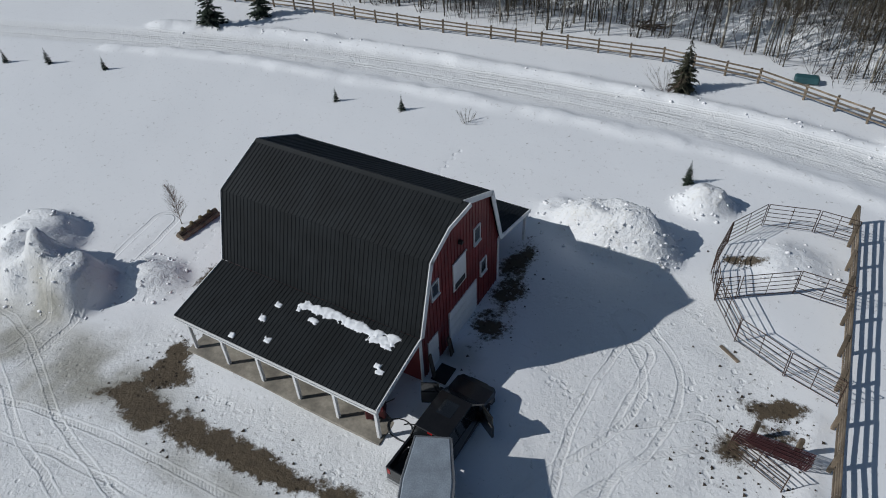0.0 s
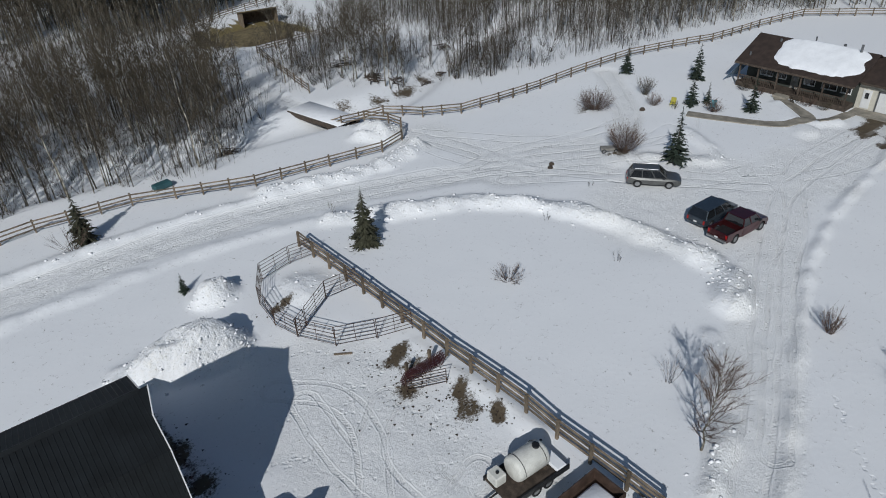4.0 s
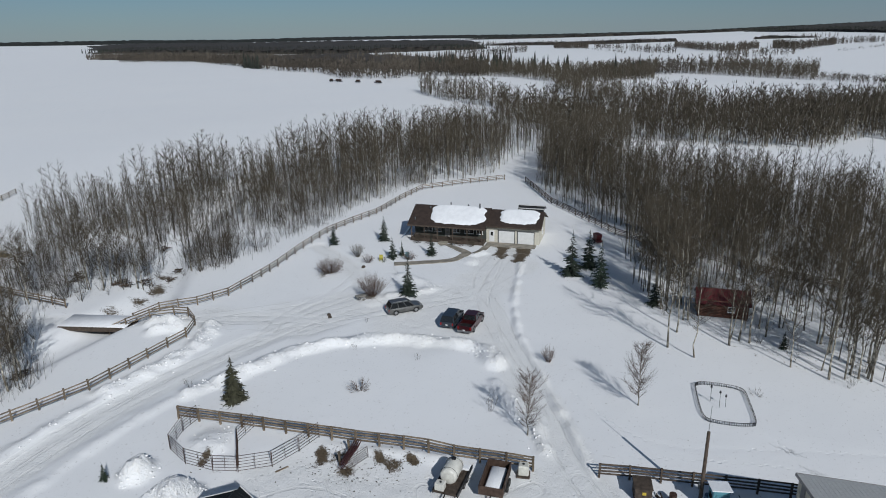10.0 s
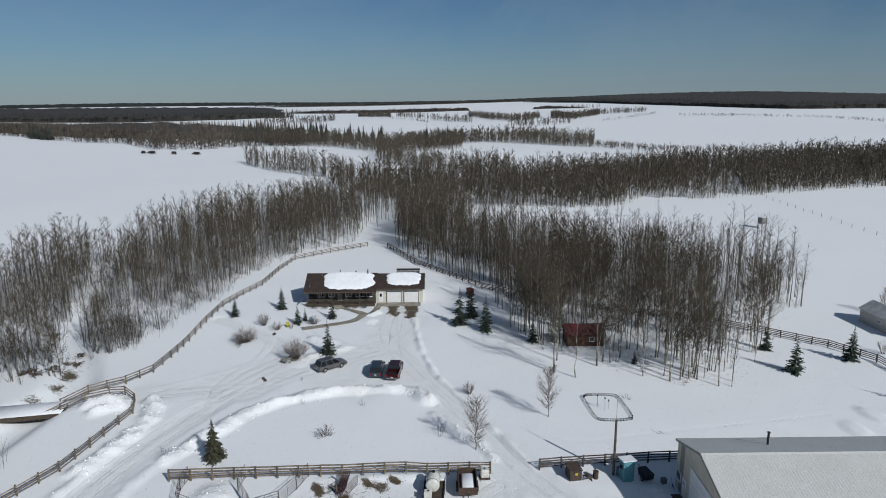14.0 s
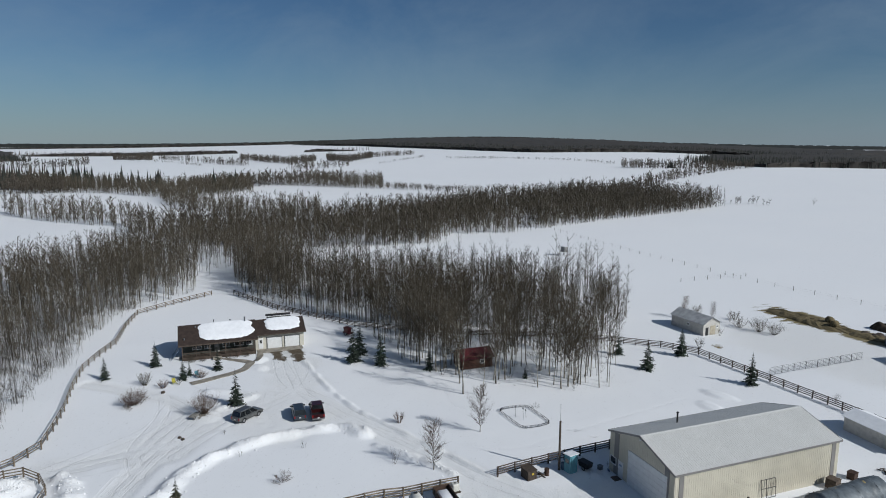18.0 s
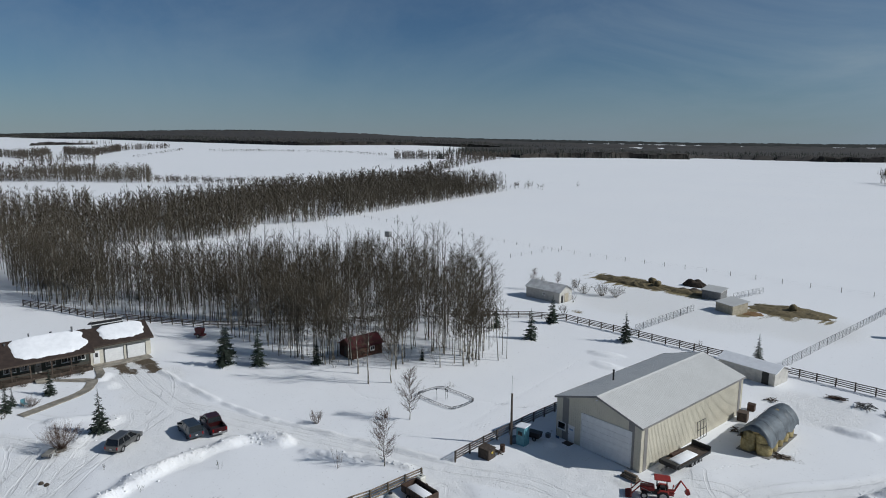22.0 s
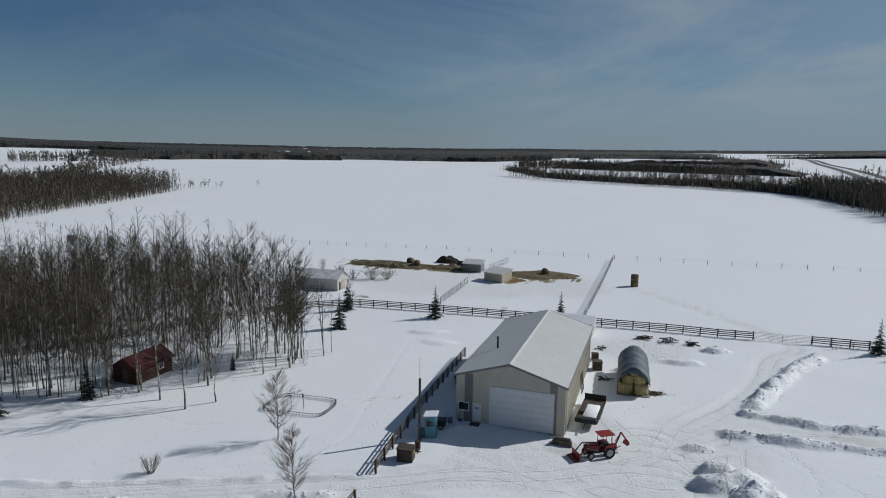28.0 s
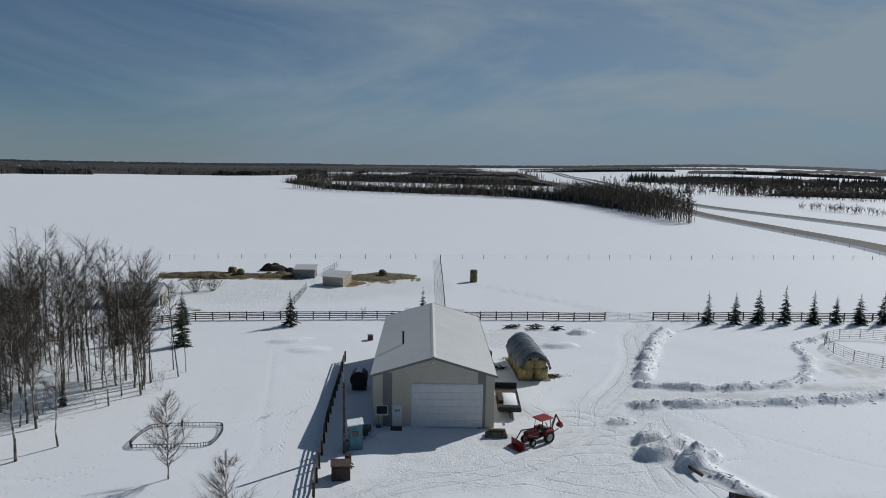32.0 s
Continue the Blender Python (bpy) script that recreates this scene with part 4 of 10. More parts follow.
def build_barn():
    gx0, gx1 = -23.1, -11.5                     # gable walls
    y0, y1, yc = 16.5, 24.6, 20.55
    eave, knu, ridge = 3.1, 6.85, 8.15
    kn0, kn1 = 17.55, 23.5
    barn = thing("barn", pose(gx0, y0, 0), "red steel gambrel barn with black metal roof and white trim", "barn")
    o = Vector((gx0, y0, 0))

    def P(x, y, z):
        return Vector((x, y, z)) - o
    prof = [(y0, -0.3), (y1, -0.3), (y1, eave + 0.1), (kn1 - 0.12, knu - 0.1), (yc, ridge - 0.14), (kn0 + 0.12, knu - 0.1), (y0, eave + 0.1)]
    prof = [(u - y0, v) for u, v in prof]
    for nm, a in (("front_gable_wall", gx1 - 0.15), ("rear_gable_wall", gx0)):
        part(nm, prism(bmesh.new(), prof, "x", a - gx0, a - gx0 + 0.15), M_RED_STEEL, barn)
    for nm, a in (("side_wall", y0), ("side_wall", y1 - 0.15)):
        part(nm, box(bmesh.new(), 0.15, gx1 - gx0 - 0.15, a - y0, a - y0 + 0.15, -0.3, eave + 0.1), M_RED_STEEL, barn)
    # ribs of the siding on the front
    rib = link_mesh("siding_rib", box(bmesh.new(), 0, 0.025, -0.018, 0.018, 0, 1), M_RED_STEEL)
    k = 0
    y = y0 + 0.12
    while y < y1:
        top = eave + (knu - eave) * (y - y0) / (kn0 - y0) if y < kn0 else (knu + (ridge - knu) * (y - kn0) / (yc - kn0) if y < yc else (ridge - (ridge - knu) * (y - yc) / (kn1 - yc) if y < kn1 else knu - (knu - eave) * (y - kn1) / (y1 - kn1)))
        share("siding_rib", rib, barn, Matrix.Translation(P(gx1, y, -0.1)) @ Matrix.Diagonal((1, 1, top - 0.15, 1)))
        y += 0.3
    # roof planes
    rx0, rx1 = gx0 - 0.25, gx1 + 0.16
    hood = rx1 + 0.36
    planes = [((rx0, y0 - 0.1, eave + 0.1), (rx1, y0 - 0.1, eave + 0.1), (rx1, kn0, knu), (rx0, kn0, knu)),
              ((rx0, kn0, knu), (rx1, kn0, knu), (rx1, yc, ridge), (rx0, yc, ridge)),
              ((rx0, kn1, knu), (rx1, kn1, knu), (rx1, yc, ridge), (rx0, yc, ridge)),
              ((rx0, y1 + 0.1, eave + 0.1), (rx1, y1 + 0.1, eave + 0.1), (rx1, kn1, knu), (rx0, kn1, knu))]
    for nm, pl in zip(("lower_roof", "upper_roof", "upper_roof", "lower_roof"), planes):
        part(nm, ribbed(bmesh.new(), *[P(*q) for q in pl], 0.23, 0.022, 0.06), M_BLACK_ROOF, barn)
    part("ridge_cap", prism(bmesh.new(), [(yc - 0.2 - y0, ridge - 0.06), (yc - y0, ridge + 0.05), (yc + 0.2 - y0, ridge - 0.06), (yc - y0, ridge - 0.02)], "x", rx0 - gx0, rx1 - gx0), M_BLACK_ROOF, barn)
    bm = bmesh.new()
    ymid = kn0 + (yc - kn0) * 0.55
    zmid = knu + (ridge - knu) * 0.55
    a, b, c = P(rx1, ymid, zmid), P(rx1, yc, ridge), P(hood, yc, ridge)
    slab(bm, (a, b, c, a.lerp(c, 0.02)), 0.05)
    part("hay_hood", bm, M_BLACK_ROOF, barn)
    # white barge boards
    def barge(p, q, w=0.24, t=0.05):
        p, q = P(*p), P(*q)
        u = (q - p).normalized()
        dn = Vector((1, 0, 0)).cross(u)
        if dn.z > 0:
            dn = -dn
        bm_ = bmesh.new()
        vs = [bm_.verts.new(v + Vector((s, 0, 0))) for s in (0, t) for v in (p - dn * 0.05, q - dn * 0.05, q + dn * w, p + dn * w)]
        for f in ((0, 1, 2, 3), (7, 6, 5, 4), (0, 4, 5, 1), (1, 5, 6, 2), (2, 6, 7, 3), (3, 7, 4, 0)):
            bm_.faces.new([vs[i] for i in f])
        bmesh.ops.recalc_face_normals(bm_, faces=bm_.faces)
        return bm_
    e0, e1 = (y0 - 0.1, eave + 0.1), (y1 + 0.1, eave + 0.1)
    chain = [e0, (kn0, knu), (ymid, zmid)]
    for (ya, za), (yb, zb) in zip(chain, chain[1:]):
        part("barge_board", barge((rx1, ya, za), (rx1, yb, zb)), M_WHITE_TRIM, barn)
    part("barge_board", barge((rx1, ymid, zmid), (hood, yc, ridge)), M_WHITE_TRIM, barn)
    part("barge_board", barge((rx1, yc, ridge), (rx1, kn1, knu)), M_WHITE_TRIM, barn)
    part("barge_board", barge((rx1, kn1, knu), (rx1, *e1)), M_WHITE_TRIM, barn)
    for (ya, za), (yb, zb) in (((e0), (kn0, knu)), ((kn0, knu), (yc, ridge)), ((yc, ridge), (kn1, knu)), ((kn1, knu), e1)):
        part("barge_board", barge((rx0 - 0.05, ya, za), (rx0 - 0.05, yb, zb)), M_WHITE_TRIM, barn)
    # porch on the near side, lean-to on the far side
    for nm, ye, yw, ze in (("porch_roof", 12.75, y0 - 0.1, 2.35), ("lean_to_roof", 28.6, y1 + 0.1, 2.35)):
        part(nm, ribbed(bmesh.new(), P(rx0, ye, ze), P(rx1 - 0.05, ye, ze), P(rx1 - 0.05, yw, eave + 0.08), P(rx0, yw, eave + 0.08), 0.23, 0.022, 0.06), M_BLACK_ROOF, barn)
        part("barge_board", barge((rx1 - 0.05, ye, ze), (rx1 - 0.05, yw, eave + 0.08), 0.2), M_WHITE_TRIM, barn)
        part("barge_board", barge((rx0 - 0.05, ye, ze), (rx0 - 0.05, yw, eave + 0.08), 0.2), M_WHITE_TRIM, barn)
        s = 1 if ye > yc else -1
        part("fascia", box(bmesh.new(), rx0 - gx0, rx1 - gx0, min(ye, ye + s * 0.04) - y0, max(ye, ye + s * 0.04) - y0, ze - 0.22, ze - 0.03), M_WHITE_TRIM, barn)
        if s < 0:
            part("gutter", prism(bmesh.new(), [(-0.14, 0.0), (-0.02, 0.0), (-0.02, 0.1), (-0.04, 0.1), (-0.05, 0.02), (-0.12, 0.02), (-0.13, 0.11), (-0.15, 0.11)], "x", rx0 - gx0, rx1 - gx0), M_WHITE_TRIM, barn).matrix_basis = Matrix.Translation((0, ye - y0, ze - 0.15))
        part("porch_beam", box(bmesh.new(), 0.05, gx1 - gx0 + 0.1, min(ye - s * 0.12, ye - s * 0.3) - y0, max(ye - s * 0.12, ye - s * 0.3) - y0, ze - 0.38, ze - 0.08), M_WHITE_TRIM, barn)
        pm = link_mesh("porch_post", box(bmesh.new(), -0.08, 0.08, -0.08, 0.08, -0.2, ze - 0.3, 0.012), M_WHITE_TRIM)
        for i in range(6):
            share("porch_post", pm, barn, Matrix.Translation(P(gx0 + 0.25 + i * (gx1 - gx0 - 0.35) / 5, ye - s * 0.2, 0)))
    part("porch_slab", box(bmesh.new(), -0.1, gx1 - gx0 + 0.1, 12.6 - y0, 0, -0.2, 0.06, 0.02), M_CONCRETE, barn)
    part("lean_to_slab", box(bmesh.new(), -0.1, gx1 - gx0, y1 - y0, 28.4 - y0, -0.2, -0.02), M_CONCRETE, barn)
    # front openings; the wall faces +x
    def F(y, z):
        return Matrix.Translation(P(gx1 + 0.025, y, z)) @ pose(0, 0, 0, 0, 0, 90)
    sash_window("window", barn, F(18.0, 4.5), 0.55, 0.75, panes=1)
    sash_window("window", barn, F(22.1, 4.7), 0.55, 0.85, panes=1)
    sash_window("window", barn, F(22.8, 2.15), 0.55, 0.8, panes=1)
    panel_door(barn, F(20.6, 0.0), 2.9, 2.25, 4)
    loft = part("loft_door", box(bmesh.new(), -0.62, 0.62, -0.03, 0.05, 0, 1.7), M_WHITE_DOOR, barn, "white loft door, open at the bottom")
    loft.matrix_basis = F(20.3, 3.25)
    part("opening", box(bmesh.new(), -0.48, 0.5, -0.045, -0.02, 0.08, 0.42), M_BLACK, loft)
    part("frame", box(bmesh.new(), -0.7, 0.7, -0.06, -0.005, 1.7, 1.78), M_WHITE_TRIM, loft)
    md = part("entry_door", box(bmesh.new(), -0.45, 0.45, -0.03, 0.05, 0, 2.05), M_WHITE_DOOR, barn, "white entry door")
    md.matrix_basis = F(17.6, 0.05)
    part("door_knob", tube(bmesh.new(), (0.36, -0.09, 1.0), (0.36, -0.03, 1.0), 0.035), M_STEEL, md)
    part("corner_trim", box(bmesh.new(), gx1 - gx0 - 0.02, gx1 - gx0 + 0.05, -0.05, 0.12, -0.1, eave), M_WHITE_TRIM, barn)
    part("corner_trim", box(bmesh.new(), gx1 - gx0 - 0.02, gx1 - gx0 + 0.05, y1 - y0 - 0.12, y1 - y0 + 0.05, -0.1, eave), M_WHITE_TRIM, barn)
    lamp = part("wall_lamp", prism(bmesh.new(), [(-0.1, 0), (0.1, 0), (0.06, 0.16), (-0.06, 0.16)], "x", 0, 0.22), M_BLACK, barn, "black wall lamp")
    lamp.matrix_basis = Matrix.Translation(P(gx1 + 0.02, 20.3, 5.9))
    return barn


build_barn()


# ---------------------------------------------------------------- steel shop
def build_shop():
    x0, x1, yf, yb = -8.1, 3.6, -14.7, -38.9
    eave, ridge, xc = 5.25, 7.05, -2.2
    g = 0.0
    shop = thing("steel_shop", pose(x0, yf, g), "large beige steel workshop with pale grey metal roof", "workshop")
    o = Vector((x0, yf, g))

    def P(x, y, z):
        return Vector((x, y, z)) - o
    prof = [(0, -0.3), (x1 - x0, -0.3), (x1 - x0, eave), (xc - x0, ridge - 0.08), (0, eave)]
    part("front_wall", prism(bmesh.new(), prof, "y", -0.2, 0), M_BEIGE_STEEL, shop)
    part("rear_wall", prism(bmesh.new(), prof, "y", yb - yf, yb - yf + 0.2), M_BEIGE_STEEL, shop)
    for nm, a in (("side_wall", 0), ("side_wall", x1 - x0 - 0.2)):
        part(nm, box(bmesh.new(), a, a + 0.2, yb - yf + 0.2, -0.2, -0.3, eave), M_BEIGE_STEEL, shop)
    rib = link_mesh("siding_rib", box(bmesh.new(), -0.02, 0.02, -0.02, 0.02, 0, 1), M_BEIGE_STEEL)
    for i in range(80):
        y = yf - 0.15 - i * 0.302
        share("siding_rib", rib, shop, Matrix.Translation(P(x0 - 0.0, y, 0.0)) @ Matrix.Diagonal((1, 1, eave - 0.1, 1)))
    for i in range(39):
        x = x0 + 0.15 + i * 0.3
        top = eave + (ridge - eave) * (1 - abs(x - xc) / (xc - x0)) - 0.15
        share("siding_rib", rib, shop, Matrix.Translation(P(x, yf, 0.0)) @ Matrix.Diagonal((1, 1, top, 1)))
    # grey corner bands
    def band_(nm, ax, bx_, top):
        part(nm, box(bmesh.new(), ax - x0, bx_ - x0, 0.01, 0.045, -0.1, top), M_GREY_STEEL, shop)
    band_("grey_band", x1 - 1.85, x1 - 0.95, 5.45)
    band_("grey_band", x0 + 0.85, x0 + 1.6, 5.55)
    for ya, yb_ in ((yf - 1.2, yf - 0.6), (yb + 0.6, yb + 1.2)):
        part("grey_band", box(bmesh.new(), -0.045, -0.01, ya - yf, yb_ - yf, -0.1, eave - 0.1), M_GREY_STEEL, shop)
    # roof
    oy0, oy1 = yf + 0.18, yb - 0.18
    for sx, xe in ((-1, x0 - 0.22), (1, x1 + 0.22)):
        ze = eave - 0.02
        part("roof_slope", ribbed(bmesh.new(), P(xe, oy1, ze), P(xe, oy0, ze), P(xc, oy0, ridge), P(xc, oy1, ridge), 0.3, 0.012, 0.06), M_ROOF_STEEL, shop)
        part("eave_trim", box(bmesh.new(), min(xe, xe + sx * 0.06) - x0, max(xe, xe + sx * 0.06) - x0, oy1 - yf, oy0 - yf, ze - 0.2, ze + 0.01), M_GREY_STEEL, shop)
        for yy in (oy0, oy1 - 0.05):
            bm = bmesh.new()
            a, b = P(xe, yy, ze), P(xc, yy, ridge)
            vs = [bm.verts.new(v + Vector((0, s, dz))) for s in (0, 0.05) for v, dz in ((a, 0.03), (b, 0.03), (b, -0.2), (a, -0.2))]
            for f in ((0, 1, 2, 3), (7, 6, 5, 4), (0, 4, 5, 1), (1, 5, 6, 2), (2, 6, 7, 3), (3, 7, 4, 0)):
                bm.faces.new([vs[i] for i in f])
            bmesh.ops.recalc_face_normals(bm, faces=bm.faces)
            part("barge_trim", bm, M_GREY_STEEL, shop)
    part("ridge_cap", prism(bmesh.new(), [(xc - 0.25 - x0, ridge - 0.05), (xc - x0, ridge + 0.06), (xc + 0.25 - x0, ridge - 0.05)], "y", oy1 - yf, oy0 - yf), M_ROOF_STEEL, shop)
    flue = part("flue_pipe", tube(bmesh.new(), (0, 0, -0.3), (0, 0, 1.25), 0.11, n=10), M_BLACK, shop, "black stove pipe")
    flue.matrix_basis = Matrix.Translation(P(1.0, -22.5, 6.1))
    part("rain_cap", tube(bmesh.new(), (0, 0, 1.3), (0, 0, 1.42), 0.2, 0.03, n=10), M_BLACK, flue)
    # openings in the front, which faces +y
    def F(x, z, out=0.05):
        return Matrix.Translation(P(x, yf + out, z)) @ pose(0, 0, 0, 0, 0, 180)
    panel_door(shop, F(-3.55, 0.05, 0.055), 6.7, 4.2, 6)
    bm = bmesh.new()
    for a, b, c, d in ((-6.98, -6.9, 0, 4.33), (-0.2, -0.12, 0, 4.33), (-6.98, -0.12, 4.25, 4.36)):
        box(bm, a - x0, b - x0, 0.02, 0.09, c, d)
    part("door_trim", bm, M_WHITE_TRIM, shop)
    md = part("entry_door", box(bmesh.new(), -0.46, 0.46, -0.03, 0.05, 0, 2.05, 0.01), M_WHITE_DOOR, shop, "white entry door with small sign")
    md.matrix_basis = F(1.25, 0.1)
    part("door_knob", tube(bmesh.new(), (-0.36, -0.1, 1.0), (-0.36, -0.03, 1.0), 0.035), M_STEEL, md)
    sign = part("door_sign", box(bmesh.new(), -0.26, 0.26, -0.045, -0.03, 1.5, 1.72), mat("sign_blue", (0.25, 0.34, 0.45), 0.5), md, "small blue-grey sign")
    part("frame", box(bmesh.new(), -0.54, 0.54, -0.02, 0.0, 2.05, 2.13), M_WHITE_TRIM, md)
    sash_window("window", shop, F(2.72, 1.35), 1.05, 0.8, panes=1)
    lamp = part("wall_lamp", box(bmesh.new(), -0.12, 0.12, -0.16, 0, 0, 0.12, 0.02), M_WHITE_TRIM, shop, "white floodlight under the gable")
    lamp.matrix_basis = F(-2.2, 6.45, 0.02)
    part("door_step", box(bmesh.new(), 0.75 - x0, 1.85 - x0, 0.1, 1.1, -0.1, 0.14, 0.02), M_DARK_WOOD, shop)
    gate = part("leaning_gate", tube(bmesh.new(), (0, 0, 0.1), (0, 2.1, 0.1), 0.035, n=6), M_BLACK, shop, "black steel gate leaning on the wall")
    for z in (1.25, 2.3):
        part("gate_rail", tube(bmesh.new(), (0, 0, z), (0, 2.1, z), 0.035, n=6), M_BLACK, gate)
    for y in (0, 0.7, 1.4, 2.1):
        part("gate_bar", tube(bmesh.new(), (0, y, 0.1), (0, y, 2.3), 0.035, n=6), M_BLACK, gate)
    gate.matrix_basis = Matrix.Translation(P(x0 - 0.35, -29.0, 0)) @ pose(0, 0, 0, 0, 6, 0)
    return shop


build_shop()


# ---------------------------------------------------------------- house
def roof_prism(bm, x0, x1, y0, y1, ze, zr, thick=0.14):
    """Gable roof with its ridge along y."""
    xc = (x0 + x1) / 2
    slab(bm, ((x0, y0, ze), (x0, y1, ze), (xc, y1, zr), (xc, y0, zr)), thick)
    slab(bm, ((x1, y0, ze), (x1, y1, ze), (xc, y1, zr), (xc, y0, zr)), thick)
    return bm


def snow_patch(name, fx, x0, x1, y0, y1, thick, label, seed, group="roof snow"):
    """A rounded blanket of snow with an uneven outline, on a surface z = fx(x)."""
    n_u, n_v = 26, 60
    V, Fc = [], []
    rng = random.Random(seed)
    for i in range(n_u + 1):
        for j in range(n_v + 1):
            u, v = i / n_u * 2 - 1, j / n_v * 2 - 1
            k = 1 / max(1e-6, (abs(u) ** 3.4 + abs(v) ** 3.4) ** (1 / 3.4)) * max(abs(u), abs(v)) if (u or v) else 1
            wob = 1 + 0.11 * float(noise.noise((u * 2.2, v * 4.5, seed)))
            x = (x0 + x1) / 2 + u * k * wob * (x1 - x0) / 2
            y = (y0 + y1) / 2 + v * k * wob * (y1 - y0) / 2
            e = max(abs(u), abs(v))
            h = thick * (1 - e ** 6) * (0.85 + 0.15 * float(noise.noise((x * 0.7, y * 0.7, seed)))) - 0.02 * (e > 0.999)
            V.append((x, y, fx(x) + h))
    for i in range(n_u):
        for j in range(n_v):
            a = i * (n_v + 1) + j
            Fc.append((a, a + 1, a + n_v + 2, a + n_v + 1))
    me = bpy.data.meshes.new(name)
    me.from_pydata(V, [], Fc)
    me.materials.append(M_SNOW)
    me.polygons.foreach_set("use_smooth", [True] * len(Fc))
    return tagged(new(name, me), label, "snow", group)


def build_house():
    h = thing("house", pose(67.5, 22.0, 0), "low ranch house with brown shingle roof half under snow", "house")
    o = Vector((67.5, 22.0, 0))

    def P(x, y, z):
        return Vector((x, y, z)) - o
    # main wing: front at x 69.6 under a porch; garage wing: front at x 67.6
    bm = prism(bmesh.new(), [(67.5, -0.3), (74.6, -0.3), (74.6, 3.1), (70.3, 5.15), (67.5, 3.8)], "y", 22.2, 35.4)
    bmesh.ops.translate(bm, verts=bm.verts, vec=-o)
    part("wall", bm, M_GREEN_WALL, h, "grey-green clad house wall")
    bm = prism(bmesh.new(), [(67.6, -0.3), (75.0, -0.3), (75.0, 3.1), (71.3, 4.75), (67.6, 3.1)], "y", 12.9, 22.2)
    bmesh.ops.translate(bm, verts=bm.verts, vec=-o)
    part("garage_wall", bm, M_CREAM_WALL, h, "cream clad garage wall")
    bm = roof_prism(bmesh.new(), 65.2, 75.4, 21.9, 36.1, 2.9, 5.4)
    bmesh.ops.translate(bm, verts=bm.verts, vec=-o)
    part("roof", bm, M_BROWN_ROOF, h)
    bm = roof_prism(bmesh.new(), 67.0, 75.6, 12.5, 22.4, 3.05, 4.98)
    bmesh.ops.translate(bm, verts=bm.verts, vec=-o)
    part("garage_roof", bm, M_BROWN_ROOF, h)
    for nm, x, ya, yb, z in (("fascia", 65.16, 21.9, 36.1, 2.76), ("fascia", 66.96, 12.5, 21.9, 2.9)):
        part(nm, box(bmesh.new(), x - o.x, x + 0.05 - o.x, ya - o.y, yb - o.y, z - 0.08, z + 0.16), M_DARK_WOOD, h)
    for y in (12.52, 36.05):
        xa, xb, ze, zr = (67.0, 75.6, 3.0, 4.98) if y < 20 else (65.2, 75.4, 2.85, 5.4)
        bm = bmesh.new()
        for a, b in (((xa, ze), ((xa + xb) / 2, zr - 0.05)), (((xa + xb) / 2, zr - 0.05), (xb, ze))):
            prism(bm, [(a[0], a[1] - 0.2), (b[0], b[1] - 0.2), (b[0], b[1]), (a[0], a[1])], "y", y - 0.04, y + 0.02)
        bmesh.ops.translate(bm, verts=bm.verts, vec=-o)
        part("barge_board", bm, M_DARK_WOOD, h)
    def F(x, y, z):
        return Matrix.Translation(P(x, y, z)) @ pose(0, 0, 0, 0, 0, -90)
    for y in (18.6, 15.2):
        panel_door(h, F(67.55, y, 0.0), 2.75, 2.15, 4, "garage_door", None, "white sectional garage door, closed")
        bm = bmesh.new()
        for a, b in ((y - 1.5, y - 1.38), (y + 1.38, y + 1.5)):
            box(bm, -0.1, -0.02, a - o.y, b - o.y, 0, 2.3)
        box(bm, -0.1, -0.02, y - 1.5 - o.y, y + 1.5 - o.y, 2.15, 2.3)
        bmesh.ops.translate(bm, verts=bm.verts, vec=(67.6 - o.x, 0, 0))
        part("door_trim", bm, M_GREY_PAINT, h)
    md = part("entry_door", box(bmesh.new(), -0.45, 0.45, -0.03, 0.05, 0, 2.05), M_WHITE_DOOR, h, "white side door with small window")
    md.matrix_basis = F(67.56, 21.2, 0.1)
    part("door_window", box(bmesh.new(), -0.2, 0.2, -0.045, -0.03, 1.1, 1.75), M_GLASS, md)
    fd = part("front_door", box(bmesh.new(), -0.45, 0.45, -0.03, 0.05, 0, 2.05), M_GREY_WOOD, h, "grey front door under the porch")
    fd.matrix_basis = F(67.45, 29.3, 0.45)
    part("door_window", box(bmesh.new(), -0.25, 0.25, -0.045, -0.03, 1.0, 1.8), M_GLASS, fd)
    for y, w in ((32.9, 1.5), (31.0, 1.1), (27.6, 1.2), (25.3, 1.6), (23.4, 1.0)):
        sash_window("window", h, F(67.46, y, 1.35), w, 1.1)
    sash_window("window", h, Matrix.Translation(P(71.5, 12.88, 1.1)), 0.9, 0.9)
    # porch deck, posts, rail
    part("porch_deck", box(bmesh.new(), 65.4 - o.x, 67.5 - o.x, 22.3 - o.y, 35.6 - o.y, -0.2, 0.45, 0.02), M_DARK_WOOD, h)
    pm = link_mesh("porch_post", box(bmesh.new(), -0.08, 0.08, -0.08, 0.08, 0.4, 2.9), M_DARK_WOOD)
    for y in (22.6, 25.2, 27.8, 30.6, 33.0, 35.4):
        share("porch_post", pm, h, Matrix.Translation(P(65.5, y, 0)))
    bal = link_mesh("baluster", box(bmesh.new(), -0.02, 0.02, -0.02, 0.02, 0.45, 1.32), M_DARK_WOOD)
